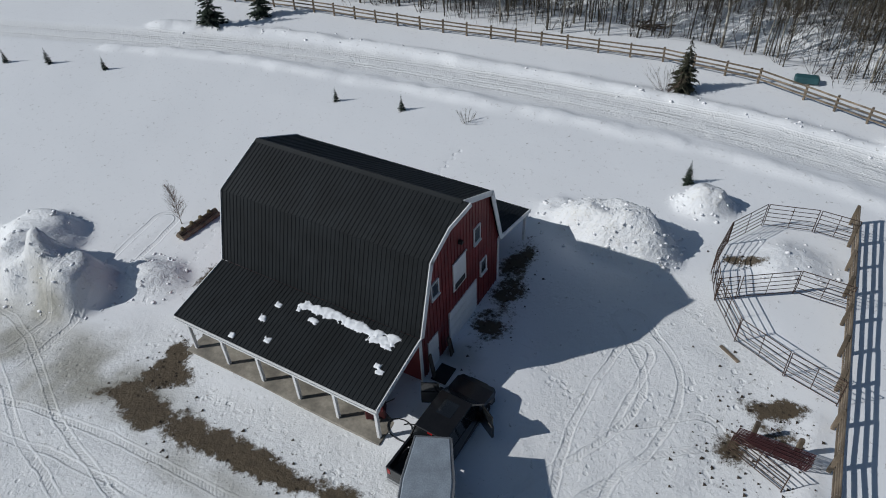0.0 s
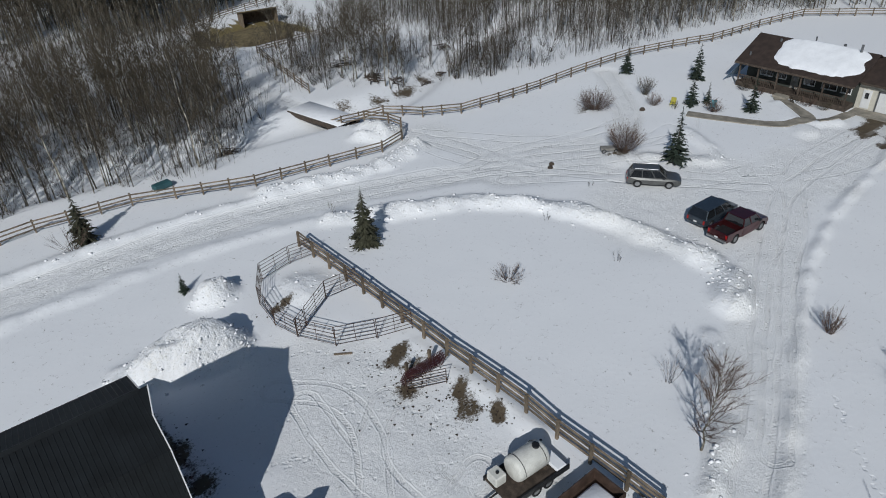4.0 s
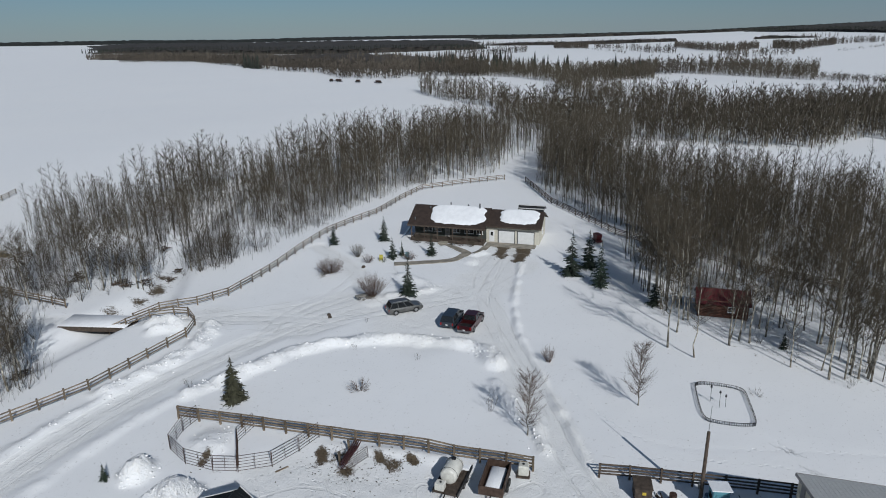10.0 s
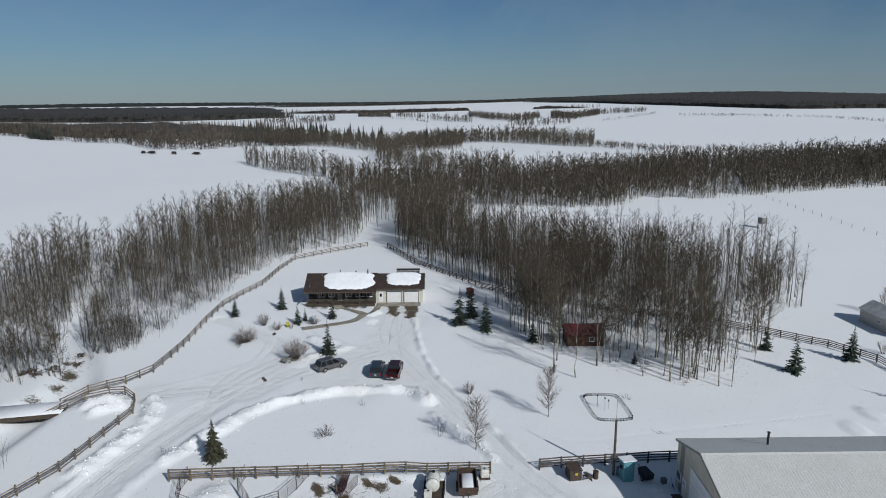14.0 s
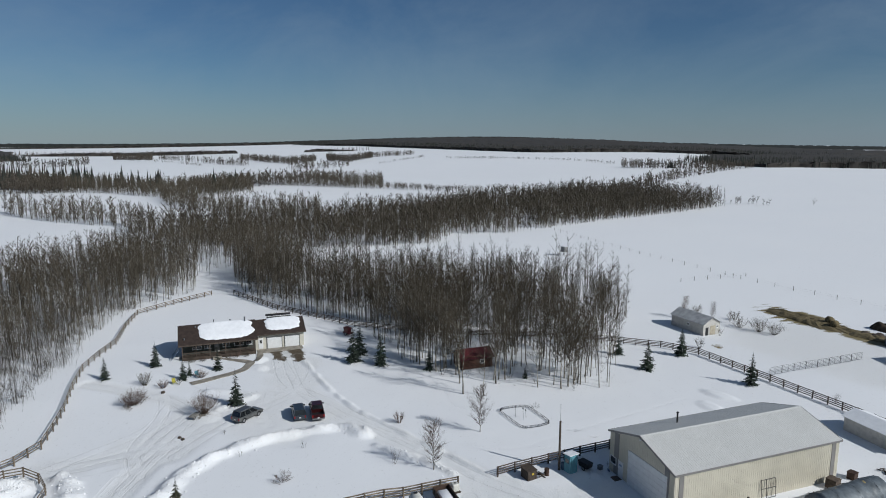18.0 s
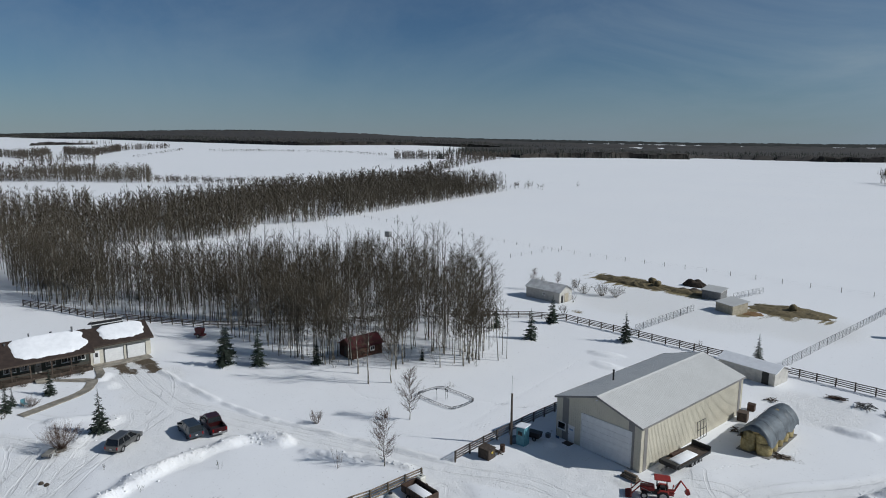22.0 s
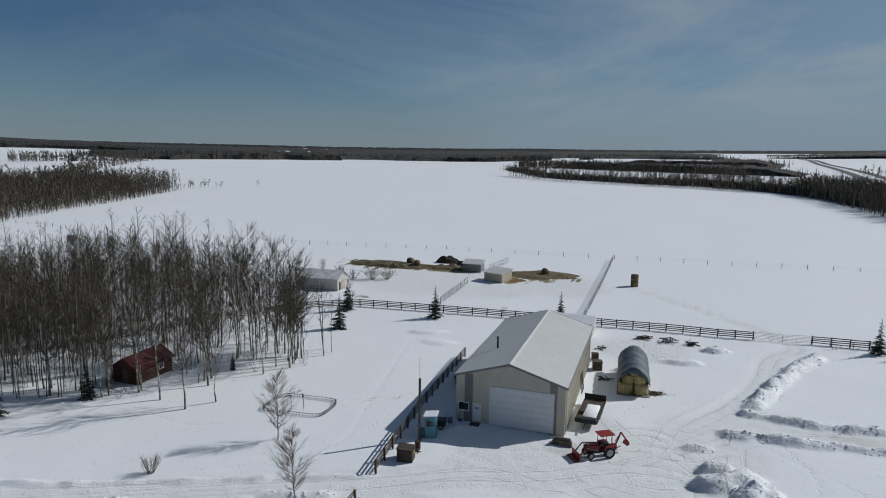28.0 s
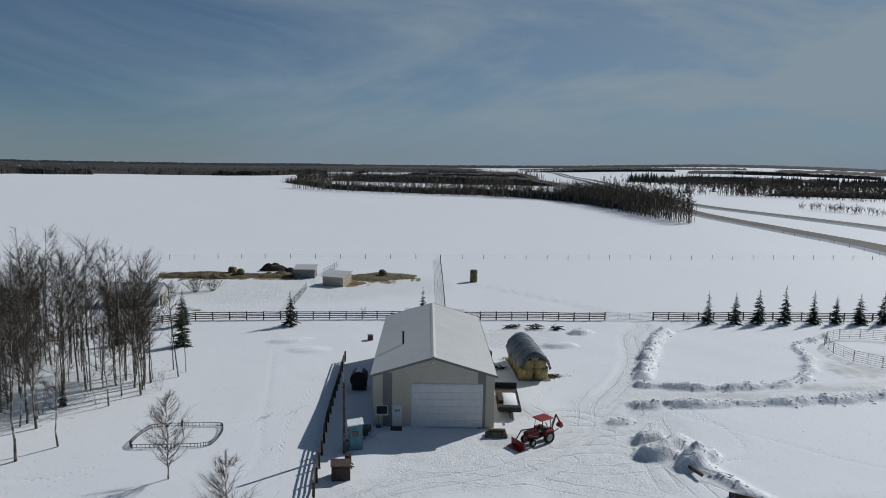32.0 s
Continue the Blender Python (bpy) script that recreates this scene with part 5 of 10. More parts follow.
    for ya, yb in ((22.6, 28.4), (30.4, 35.4)):
        part("porch_rail", box(bmesh.new(), 65.45 - o.x, 65.55 - o.x, ya - o.y, yb - o.y, 1.3, 1.38), M_DARK_WOOD, h)
        k = int((yb - ya) / 0.22)
        for i in range(1, k):
            share("baluster", bal, h, Matrix.Translation(P(65.5, ya + (yb - ya) * i / k, 0)))
    part("porch_steps", box(bmesh.new(), 64.4 - o.x, 65.4 - o.x, 28.6 - o.y, 30.2 - o.y, -0.05, 0.22), M_CONCRETE, h)
    for x, y, z, r, hh in ((69.9, 23.9, 5.2, 0.14, 1.0), (71.2, 29.6, 5.1, 0.1, 0.75), (71.9, 26.5, 4.7, 0.16, 0.7), (66.6, 35.0, 3.6, 0.12, 0.35), (69.6, 33.0, 5.0, 0.16, 0.3)):
        part("roof_vent", tube(bmesh.new(), P(x, y, z - 0.3), P(x, y, z + hh), r, n=8), M_GREY_PAINT, h)
    # open garden shelter behind the garage, its dark roof with pale battens
    for x in (79.4, 82.6):
        for y in (14.4, 18.2):
            part("shelter_post", box(bmesh.new(), x - 0.08 - o.x, x + 0.08 - o.x, y - 0.08 - o.y, y + 0.08 - o.y, -0.3, 2.7), M_GREY_WOOD, h)
    bm = roof_prism(bmesh.new(), 78.8, 83.2, 13.8, 18.8, 2.6, 3.6)
    bmesh.ops.translate(bm, verts=bm.verts, vec=-o)
    part("shelter_roof", bm, M_BLACK, h, "dark roof of an open garden shelter")
    for k in (0.12, 0.5, 0.9):
        x, z = 78.8 + 2.2 * k, 2.6 + 1.0 * k
        part("roof_batten", box(bmesh.new(), x - 0.1 - o.x, x + 0.1 - o.x, 13.8 - o.y, 18.8 - o.y, z + 0.03, z + 0.12), M_WHITE_TRIM, h)
    part("tarp_lean_to", slab(bmesh.new(), (P(65.6, 35.6, 2.5), P(69, 35.6, 2.5), P(69, 37.4, 0.2), P(65.6, 37.4, 0.2)), 0.04), mat("blue_tarp", (0.13, 0.20, 0.28), 0.6), h, "pale blue tarp lean-to")
    return h


build_house()
snow_patch("roof_snow", lambda x: 5.4 - abs(x - 70.3) * 0.49 + 0.03, 65.9, 70.9, 22.6, 32.4, 0.3, "thick rounded snow blanket on the brown roof", 3)
snow_patch("roof_snow", lambda x: 4.98 - abs(x - 71.3) * 0.449 + 0.03, 67.9, 71.9, 13.3, 20.2, 0.26, "thick rounded snow blanket on the garage roof", 5)

# ---------------------------------------------------------------- fences
FENCE_YARD = [(5.1, 38.6), (6.3, 4.4)]
FENCE_CREEK = [(-95, 48), (-70, 50.5), (-49.3, 52.9), (-34.3, 54.0), (-19.5, 55.6), (-11, 56.6), (-3, 55.6), (0.6, 54.2), (7.4, 51.4), (15, 50.3), (20.9, 49.5), (24.4, 50.8), (25.6, 52.6), (25.3, 54.5), (22.0, 59.4), (21.3, 61.6)]
FENCE_HOUSE = [(25.6, 61.5), (27.2, 58.4), (30.2, 54.6), (34.3, 52.4), (40, 52.0), (47, 51.7), (56, 51.9), (65, 51.7), (73, 50), (80, 47.9), (92, 47.2), (103, 45.6), (111, 38), (118.5, 29)]
FENCE_SOUTH = [(117, 23.5), (108, 19.5), (97, 14.6), (84, 5.7), (76.4, 0.5), (70, -8), (62, -21), (54.5, -36.9), (48, -46), (41.6, -53), (35.2, -56.7), (22, -57.6), (9, -58.4), (-10.3, -59.2), (-31, -59.8)]
FENCE_NORTH = [(-39.3, -60.4), (-60, -61.3), (-80, -62.0), (-110, -63)]
FENCE_SHOP = [(6.9, -1.0), (8.0, -15.6), (8.9, -35.9)]
FENCE_HAYPEN = [(24.6, 71.6), (25.4, 77), (28, 94), (41, 95)]
FENCE_HAYBACK = [(24, 100), (24, 113), (33, 120), (60.5, 130), (75, 136)]
TRAIL = [(112, 32), (122, 27), (136, 25), (154, 25)]


def post_mesh(name, w, h, material, slant=0.02):
    bm = box(bmesh.new(), -w / 2, w / 2, -w / 2, w / 2, -0.35, h, 0.012)
    for v in bm.verts:
        if v.co.z > h * 0.9:
            v.co.z += slant * v.co.x / w
    return link_mesh(name, bm, material)


def rail_mesh(name, w, d, material):
    """A rail one metre long along x, slightly waned."""
    bm = bmesh.new()
    prism(bm, [(-d / 2, -w / 2), (d / 2, -w / 2), (d / 2, w * 0.25), (d * 0.25, w / 2), (-d / 2, w / 2)], "x", 0.0, 1.0)
    return link_mesh(name, bm, material)


def rail_fence(name, pts, post, rail, heights, gap, label, group="", side=0.09, post_gap=None, sag=0.03, seed=0):
    """Posts with rails nailed to one side, laid over the ground."""
    rng = random.Random(seed)
    spots = []
    for (x0, y0), (x1, y1) in zip(pts, pts[1:]):
        d = math.hypot(x1 - x0, y1 - y0)
        k = max(1, round(d / gap))
        spots += [(x0 + (x1 - x0) * i / k, y0 + (y1 - y0) * i / k) for i in range(k)]
    spots.append(pts[-1])
    zs = lie(np.array([s[0] for s in spots]), np.array([s[1] for s in spots]))
    fence = thing(name, pose(spots[0][0], spots[0][1], float(zs[0])), label, "fence", group)
    o = Vector((spots[0][0], spots[0][1], float(zs[0])))
    for i, (x, y) in enumerate(spots):
        a = math.degrees(math.atan2(spots[min(i + 1, len(spots) - 1)][1] - spots[max(i - 1, 0)][1], spots[min(i + 1, len(spots) - 1)][0] - spots[max(i - 1, 0)][0]))
        share("post", post, fence, Matrix.Translation(Vector((x, y, float(zs[i]))) - o) @ pose(0, 0, 0, rng.uniform(-2, 2), rng.uniform(-2, 2), a))
    for i in range(len(spots) - 1):
        p, q = Vector((*spots[i], float(zs[i]))), Vector((*spots[i + 1], float(zs[i + 1])))
        u = (q - p).normalized()
        n_ = Vector((-u.y, u.x, 0)) * side
        for h in heights:
            a = p + n_ + Vector((0, 0, h + rng.uniform(-sag, sag))) - u * 0.08 - o
            b = q + n_ + Vector((0, 0, h + rng.uniform(-sag, sag))) + u * 0.08 - o
            m = Matrix.Translation(a) @ (b - a).to_track_quat("X", "Z").to_matrix().to_4x4() @ Matrix.Diagonal(((b - a).length, 1, 1, 1))
            share("rail", rail, fence, m)
    return fence


POST_YARD = post_mesh("post", 0.17, 1.42, M_WOOD)
RAIL_YARD = rail_mesh("rail", 0.15, 0.06, M_WOOD)
POST_OLD = post_mesh("post", 0.15, 1.32, M_WOOD)
RAIL_OLD = rail_mesh("rail", 0.13, 0.05, M_WOOD)
POST_DARK = post_mesh("post", 0.16, 1.38, M_DARK_WOOD)
RAIL_DARK = rail_mesh("rail", 0.14, 0.05, M_DARK_WOOD)
rail_fence("rail_fence", FENCE_YARD, POST_YARD, RAIL_YARD, (0.35, 0.68, 1.0, 1.3), 2.3, "weathered four-rail wooden fence beside the corral", side=0.11, seed=1)
rail_fence("rail_fence", FENCE_CREEK, POST_OLD, RAIL_OLD, (0.42, 0.8, 1.16), 2.6, "weathered three-rail wooden fence along the ploughed lane", side=-0.1, seed=2)
rail_fence("rail_fence", FENCE_HOUSE, POST_OLD, RAIL_OLD, (0.42, 0.8, 1.16), 2.6, "weathered three-rail wooden fence round the house lawn", side=0.1, seed=3)
rail_fence("rail_fence", FENCE_SOUTH, POST_DARK, RAIL_DARK, (0.32, 0.62, 0.92, 1.22), 2.5, "dark four-rail wooden fence between bush and paddocks", side=0.1, seed=4)
rail_fence("rail_fence", FENCE_NORTH, POST_DARK, RAIL_DARK, (0.32, 0.62, 0.92, 1.22), 2.5, "dark four-rail wooden fence behind the spruce row", side=0.1, seed=5)
rail_fence("rail_fence", FENCE_SHOP, POST_DARK, RAIL_DARK, (0.32, 0.62, 0.92, 1.22), 2.3, "dark four-rail wooden fence beside the steel shop", side=0.1, seed=6)
rail_fence("rail_fence", FENCE_HAYPEN, POST_OLD, RAIL_OLD, (0.42, 0.8, 1.16), 3.0, "old wooden rail fence round the feeding pen in the woods", seed=7)
rail_fence("rail_fence", FENCE_HAYBACK, POST_OLD, RAIL_OLD, (0.42, 0.8, 1.16), 3.2, "old wooden rail fence behind the feeding pen", seed=8)


def panel_mesh_set(length, high, bars, tag):
    """Frame, bars and stays of a tubular stock panel."""
    fr = bmesh.new()
    for x in (0.0, length):
        tube(fr, (x, 0, 0.06), (x, 0, high), 0.024, n=6)
    tube(fr, (0, 0, high), (length, 0, high), 0.024, n=6)
    tube(fr, (0, 0, 0.2), (length, 0, 0.2), 0.022, n=6)
    br = tube(bmesh.new(), (0, 0, 0), (length, 0, 0), 0.020, n=6)
    st = tube(bmesh.new(), (0, 0, 0.2), (0, 0, high), 0.018, n=6)
    return link_mesh("frame", fr, tag), link_mesh("bar", br, tag), link_mesh("stay", st, tag), [0.2 + (high - 0.2) * i / (bars + 1) for i in range(1, bars + 1)], length


def stock_panels(name, pts, material, high, bars, label, group, gap=None):
    k = 0
    for (x0, y0), (x1, y1) in zip(pts, pts[1:]):
        d = math.hypot(x1 - x0, y1 - y0)
        n_ = 1 if gap is None else max(1, round(d / gap))
        for i in range(n_):
            ax, ay, bx_, by_ = x0 + (x1 - x0) * i / n_, y0 + (y1 - y0) * i / n_, x0 + (x1 - x0) * (i + 1) / n_, y0 + (y1 - y0) * (i + 1) / n_
            za, zb = gz(ax, ay), gz(bx_, by_)
            ln = math.hypot(bx_ - ax, by_ - ay) - 0.06
            key = (round(ln, 1), high, bars, material.name)
            if key not in PANELS:
                PANELS[key] = panel_mesh_set(round(ln, 1), high, bars, material)
            fr, br, st, hs, length = PANELS[key]
            slope = -math.degrees(math.atan2(zb - za, ln))
            p = thing(name, pose(ax, ay, za, 0, slope, math.degrees(math.atan2(by_ - ay, bx_ - ax))), label, "livestock panel", group)
            share("frame", fr, p, Matrix())
            for h in hs:
                share("bar", br, p, Matrix.Translation((0, 0, h)))
            share("stay", st, p, Matrix.Translation((length / 2, 0, 0)))
            k += 1


PANELS = {}
PEN = [(5.3, 36.6), (3.2, 36.7), (0.5, 36.0), (-0.95, 33.3), (-1.2, 30.4), (-0.55, 28.4), (0.95, 26.0), (3.4, 24.7), (5.7, 23.9)]
stock_panels("corral_panel", PEN, M_RUST, 1.65, 4, "rusty tubular steel corral panel standing in snow", "corral panels by the barn")
stock_panels("corral_panel", [(-0.55, 28.4), (0.45, 29.0), (3.0, 30.7), (5.6, 30.6)], M_RUST, 1.65, 4, "rusty tubular steel corral panel dividing the pen", "corral panels by the barn")
stock_panels("gate_panel", [(-31.2, -59.8), (-35.2, -60.1), (-39.2, -60.4)], M_STEEL, 1.3, 4, "grey tubular steel field gate, closed", "field gates")
stock_panels("corral_panel", [(21.6, -60), (22.2, -72), (22.7, -84)], M_BLACK, 1.5, 4, "tubular steel panel between two paddocks", "paddock panels", 3.0)
stock_panels("corral_panel", [(22.0, -100.5), (20.2, -112)], M_BLACK, 1.5, 4, "tubular steel panel between two paddocks", "paddock panels", 3.0)
stock_panels("corral_panel", [(-4.6, -61), (-4.8, -95), (-4.8, -127)], M_BLACK, 1.5, 4, "tubular steel panel along the paddock", "paddock panels", 3.6)
ring = [(-66 + 8.2 * math.cos(math.radians(a)), -41 + 8.2 * math.sin(math.radians(a))) for a in range(0, 361, 24)]
stock_panels("corral_panel", ring, M_BLACK, 1.6, 4, "tubular steel panel of a round riding pen", "round pen panels")


def wire_fence(pts, gap, label):
    """Thin posts with two wires."""
    spots = []
    for (x0, y0), (x1, y1) in zip(pts, pts[1:]):
        k = max(1, round(math.hypot(x1 - x0, y1 - y0) / gap))
        spots += [(x0 + (x1 - x0) * i / k, y0 + (y1 - y0) * i / k) for i in range(k)]
    spots.append(pts[-1])
    zs = lie(np.array([s[0] for s in spots]), np.array([s[1] for s in spots]))
    o = Vector((*spots[0], float(zs[0])))
    fence = thing("wire_fence", Matrix.Translation(o), label, "fence", "wire fences of the fields")
    for (x, y), z in zip(spots, zs):
        share("post", WIRE_POST, fence, Matrix.Translation(Vector((x, y, float(z))) - o))
    bm = bmesh.new()
    for i in range(len(spots) - 1):
        for h in (0.55, 1.0):
            tube(bm, Vector((*spots[i], float(zs[i]) + h)) - o, Vector((*spots[i + 1], float(zs[i + 1]) + h)) - o, 0.006, n=3, caps=False)
    part("wire", bm, M_STEEL, fence)


WIRE_POST = link_mesh("post", tube(bmesh.new(), (0, 0, -0.3), (0, 0, 1.25), 0.07, 0.06, n=6), M_DARK_WOOD)
wire_fence([(200, -121), (140, -118), (99, -118), (70, -120), (41, -125), (15, -126.5), (-5, -128.5), (-69, -133), (-135, -138)], 6.0, "thin wire fence with wooden posts across the snowy field")
wire_fence([(90, -99), (89.7, -123)], 5.0, "thin wire fence with wooden posts beside the bush")
wire_fence([(-128, -60), (-140, -165), (-150, -330), (-185, -800)], 9.0, "wire fence with wooden posts beside the highway")

# ---------------------------------------------------------------- trees
def tri_tube(V, Fc, S, p0, p1, r0, r1, n, slot):
    p0, p1 = np.array(p0, float), np.array(p1, float)
    d = p1 - p0
    d /= max(1e-6, np.linalg.norm(d))
    a = np.cross(d, (0.0, 0.0, 1.0) if abs(d[2]) < 0.9 else (1.0, 0.0, 0.0))
    a /= np.linalg.norm(a)
    b = np.cross(d, a)
    k = len(V)
    for p, r in ((p0, r0), (p1, r1)):
        for i in range(n):
            t = 2 * math.pi * i / n
            V.append(tuple(p + r * (a * math.cos(t) + b * math.sin(t))))
    for i in range(n):
        j = (i + 1) % n
        Fc.append((k + i, k + j, k + n + j))
        S.append(slot)
        Fc.append((k + i, k + n + j, k + n + i))
        S.append(slot)


def sliver(V, Fc, S, p0, p1, w, slot, rng):
    p0, p1 = np.array(p0, float), np.array(p1, float)
    side = rng.normal(size=3)
    side -= (p1 - p0) * np.dot(side, p1 - p0) / max(1e-6, np.dot(p1 - p0, p1 - p0))
    side *= w / max(1e-6, np.linalg.norm(side))
    k = len(V)
    V.extend((tuple(p0 - side), tuple(p0 + side), tuple(p1)))
    Fc.append((k, k + 1, k + 2))
    S.append(slot)


def aspen_data(seed, h, r, limbs, twigs, sides, segs, spread=1.0, start=0.45, lean=0.02, width=0.016, lite=False, peak=0.62, steep=0.0):
    """A bare aspen: slot 0 is the trunk with its limbs, slot 1 the twigs."""
    rng = np.random.default_rng(seed)
    V, Fc, S = [], [], []
    base = np.zeros(3)
    pts = [np.array((0, 0, -0.15))]
    drift = rng.normal(size=2) * lean
    for i in range(1, segs + 1):
        t = i / segs
        pts.append(np.array((drift[0] * h * t + rng.normal() * 0.007 * h, drift[1] * h * t + rng.normal() * 0.007 * h, h * 0.97 * t)))
    rad = [r * (1.25 if i == 0 else 1.0) * (1 - 0.88 * (i / segs) ** 0.9) for i in range(segs + 1)]
    for i in range(segs + 1):
        for j in range(sides):
            a = 2 * math.pi * j / sides
            V.append((pts[i][0] + rad[i] * math.cos(a), pts[i][1] + rad[i] * math.sin(a), pts[i][2]))
    for i in range(segs):
        for j in range(sides):
            k, q = i * sides + j, i * sides + (j + 1) % sides
            Fc += [(k, q, q + sides), (k, q + sides, k + sides)]
            S += [0, 0]
    ends = []
    for i in range(limbs):
        t = start + (0.97 - start) * (i + rng.random()) / limbs
        k = min(segs - 1, int(t * segs))
        p = pts[k] + (pts[k + 1] - pts[k]) * (t * segs - k)
        az = rng.random() * 2 * math.pi
        ln = h * (0.06 + 0.17 * (1 - abs(t - peak) * 1.6)) * spread * (0.6 + 0.6 * rng.random())
        up = 0.55 + steep + (0.5 + 0.6 * steep) * rng.random()
        d = np.array((math.cos(az), math.sin(az), up))
        d /= np.linalg.norm(d)
        mid = p + d * ln * 0.55 + rng.normal(size=3) * ln * 0.05
        e = mid + (d + np.array((0, 0, 0.45)) + rng.normal(size=3) * 0.15) * ln * 0.45
        rr = r * 0.30 * (1 - 0.6 * t) + 0.008
        if lite:
            sliver(V, Fc, S, p, e, max(rr, width * 1.3), 1, rng)
        else:
            tri_tube(V, Fc, S, p, mid, rr, rr * 0.6, 3, 1)
            tri_tube(V, Fc, S, mid, e, rr * 0.6, 0.006, 3, 1)
        ends.append((p, mid, e, ln))
    ends.append((pts[-2], (pts[-2] + pts[-1]) / 2, pts[-1], h * 0.12))
    for i in range(twigs):
        p, mid, e, ln = ends[rng.integers(len(ends))]
        t = rng.random()
        q = (p + (mid - p) * (0.4 + 0.6 * t * 2)) if t < 0.5 else (mid + (e - mid) * (t - 0.5) * 2)
        d = (e - p) / max(0.1, np.linalg.norm(e - p)) + rng.normal(size=3) * 0.55 + np.array((0, 0, 0.35))
        d /= np.linalg.norm(d)
        sliver(V, Fc, S, q, q + d * ln * (0.25 + 0.45 * rng.random()), width * (0.6 + 0.6 * rng.random()), 1, rng)
    return np.array(V, np.float32), np.array(Fc, np.int32), np.array(S, np.int32)


def bare_tree_data(seed, h, r, limbs, twigs, low, wide, twig, width, segs=4, rise=0.9, lean=0.03):
    """A slim bare tree for joined woods: slot 0 is the trunk, slot 1 a loose crown of rising limbs and short fine twigs."""
    rng = np.random.default_rng(seed)
    t = np.arange(segs + 1) / segs
    bend = rng.normal(size=2) * lean
    line = np.stack([bend[0] * h * t ** 1.5, bend[1] * h * t ** 1.5, 0.97 * h * t], 1)
    line[1:, :2] += rng.normal(size=(segs, 2)) * 0.006 * h
    line[0, 2] = -0.2
    rad = r * (1.0 - 0.85 * t)
    ang = np.arange(3) * 2 * math.pi / 3
    V = (line[:, None, :] + rad[:, None, None] * np.stack([np.cos(ang), np.sin(ang), 0 * ang], 1)[None]).reshape(-1, 3)
    Fc = []
    for i in range(segs):
        for j in range(3):
            k, q = 3 * i + j, 3 * i + (j + 1) % 3
            Fc += [(k, q, q + 3), (k, q + 3, k + 3)]
    n_trunk = len(Fc)

    def on_trunk(q):
        return np.stack([np.interp(q, t, line[:, c]) for c in range(3)], 1)

    def slivers(p0, p1, w):
        side = rng.normal(size=p0.shape)
        d = p1 - p0
        side -= d * (np.sum(side * d, 1) / np.maximum(1e-6, np.sum(d * d, 1)))[:, None]
        side *= (w / np.maximum(1e-6, np.linalg.norm(side, axis=1)))[:, None]
        return np.stack([p0 - side, p0 + side, p1], 1).reshape(-1, 3)

    u = np.clip((np.arange(limbs) + rng.random(limbs)) / limbs, 0.02, 0.98)
    p = on_trunk(low + (0.98 - low) * u)
    az = rng.random(limbs) * 2 * math.pi
    d = np.stack([np.cos(az), np.sin(az), rise + 0.6 * rng.random(limbs)], 1)
    d /= np.linalg.norm(d, axis=1)[:, None]
    ln = h * (0.03 + wide * np.sin(math.pi * u ** 0.75) ** 0.8) * (0.55 + 0.7 * rng.random(limbs)) * 1.3
    e = p + d * ln[:, None] + np.stack([0 * ln, 0 * ln, 0.12 * ln], 1)
    k = np.concatenate([rng.choice(limbs, twigs - twigs // 7, p=ln / ln.sum()), -np.ones(twigs // 7, int)])
    s_ = 0.15 + 0.85 * rng.random(twigs)
    q0 = np.where((k < 0)[:, None], on_trunk(low + (1 - low) * s_), p[k] + (e[k] - p[k]) * s_[:, None])
    td = np.where((k < 0)[:, None], (0, 0, 0.6), d[k] * 0.7) + rng.normal(size=(twigs, 3)) * 0.6 + (0, 0, 0.25)
    td /= np.linalg.norm(td, axis=1)[:, None]
    q1 = q0 + td * (twig * (0.35 + 0.9 * rng.random(twigs)))[:, None]
    W = np.concatenate([slivers(p, e, np.maximum(width * 1.4, 0.22 * r * (1.1 - u))), slivers(q0, q1, width * (0.6 + 0.7 * rng.random(twigs)))])
    Fs = 3 * (segs + 1) + np.arange(len(W)).reshape(-1, 3)
    return np.concatenate([V, W]).astype(np.float32), np.concatenate([np.array(Fc), Fs]).astype(np.int32), np.concatenate([np.zeros(n_trunk), np.ones(len(Fs))]).astype(np.int32)


def shrub_data(seed, h, stems, twigs, width=0.012, wide=0.5):
    rng = np.random.default_rng(seed)
    V, Fc, S = [], [], []
    ends = []
    for i in range(stems):
        az, tip = rng.random() * 2 * math.pi, rng.random() ** 0.6 * min(1.35, 1.25 * wide)
        p = np.array((math.cos(az) * 0.15, math.sin(az) * 0.15, -0.1))
        d = np.array((math.cos(az) * math.sin(tip), math.sin(az) * math.sin(tip), math.cos(tip)))
        e = p + d * h * (0.6 + 0.4 * rng.random()) + np.array((0, 0, 0.12 * h))
        mid = p + (e - p) * 0.5 + np.array((0, 0, -0.06 * h)) + rng.normal(size=3) * 0.03 * h
        tri_tube(V, Fc, S, p, mid, 0.016, 0.009, 3, 0)
        tri_tube(V, Fc, S, mid, e, 0.009, 0.004, 3, 0)
        ends.append((mid, e))
    for i in range(twigs):
        p, e = ends[rng.integers(stems)]
        q = p + (e - p) * rng.random()
        d = (e - p) / np.linalg.norm(e - p) + rng.normal(size=3) * 0.6 + np.array((0, 0, 0.2))
        sliver(V, Fc, S, q, q + d * h * 0.16 * (0.5 + rng.random()), width, 0, rng)
    return np.array(V, np.float32), np.array(Fc, np.int32), np.array(S, np.int32)


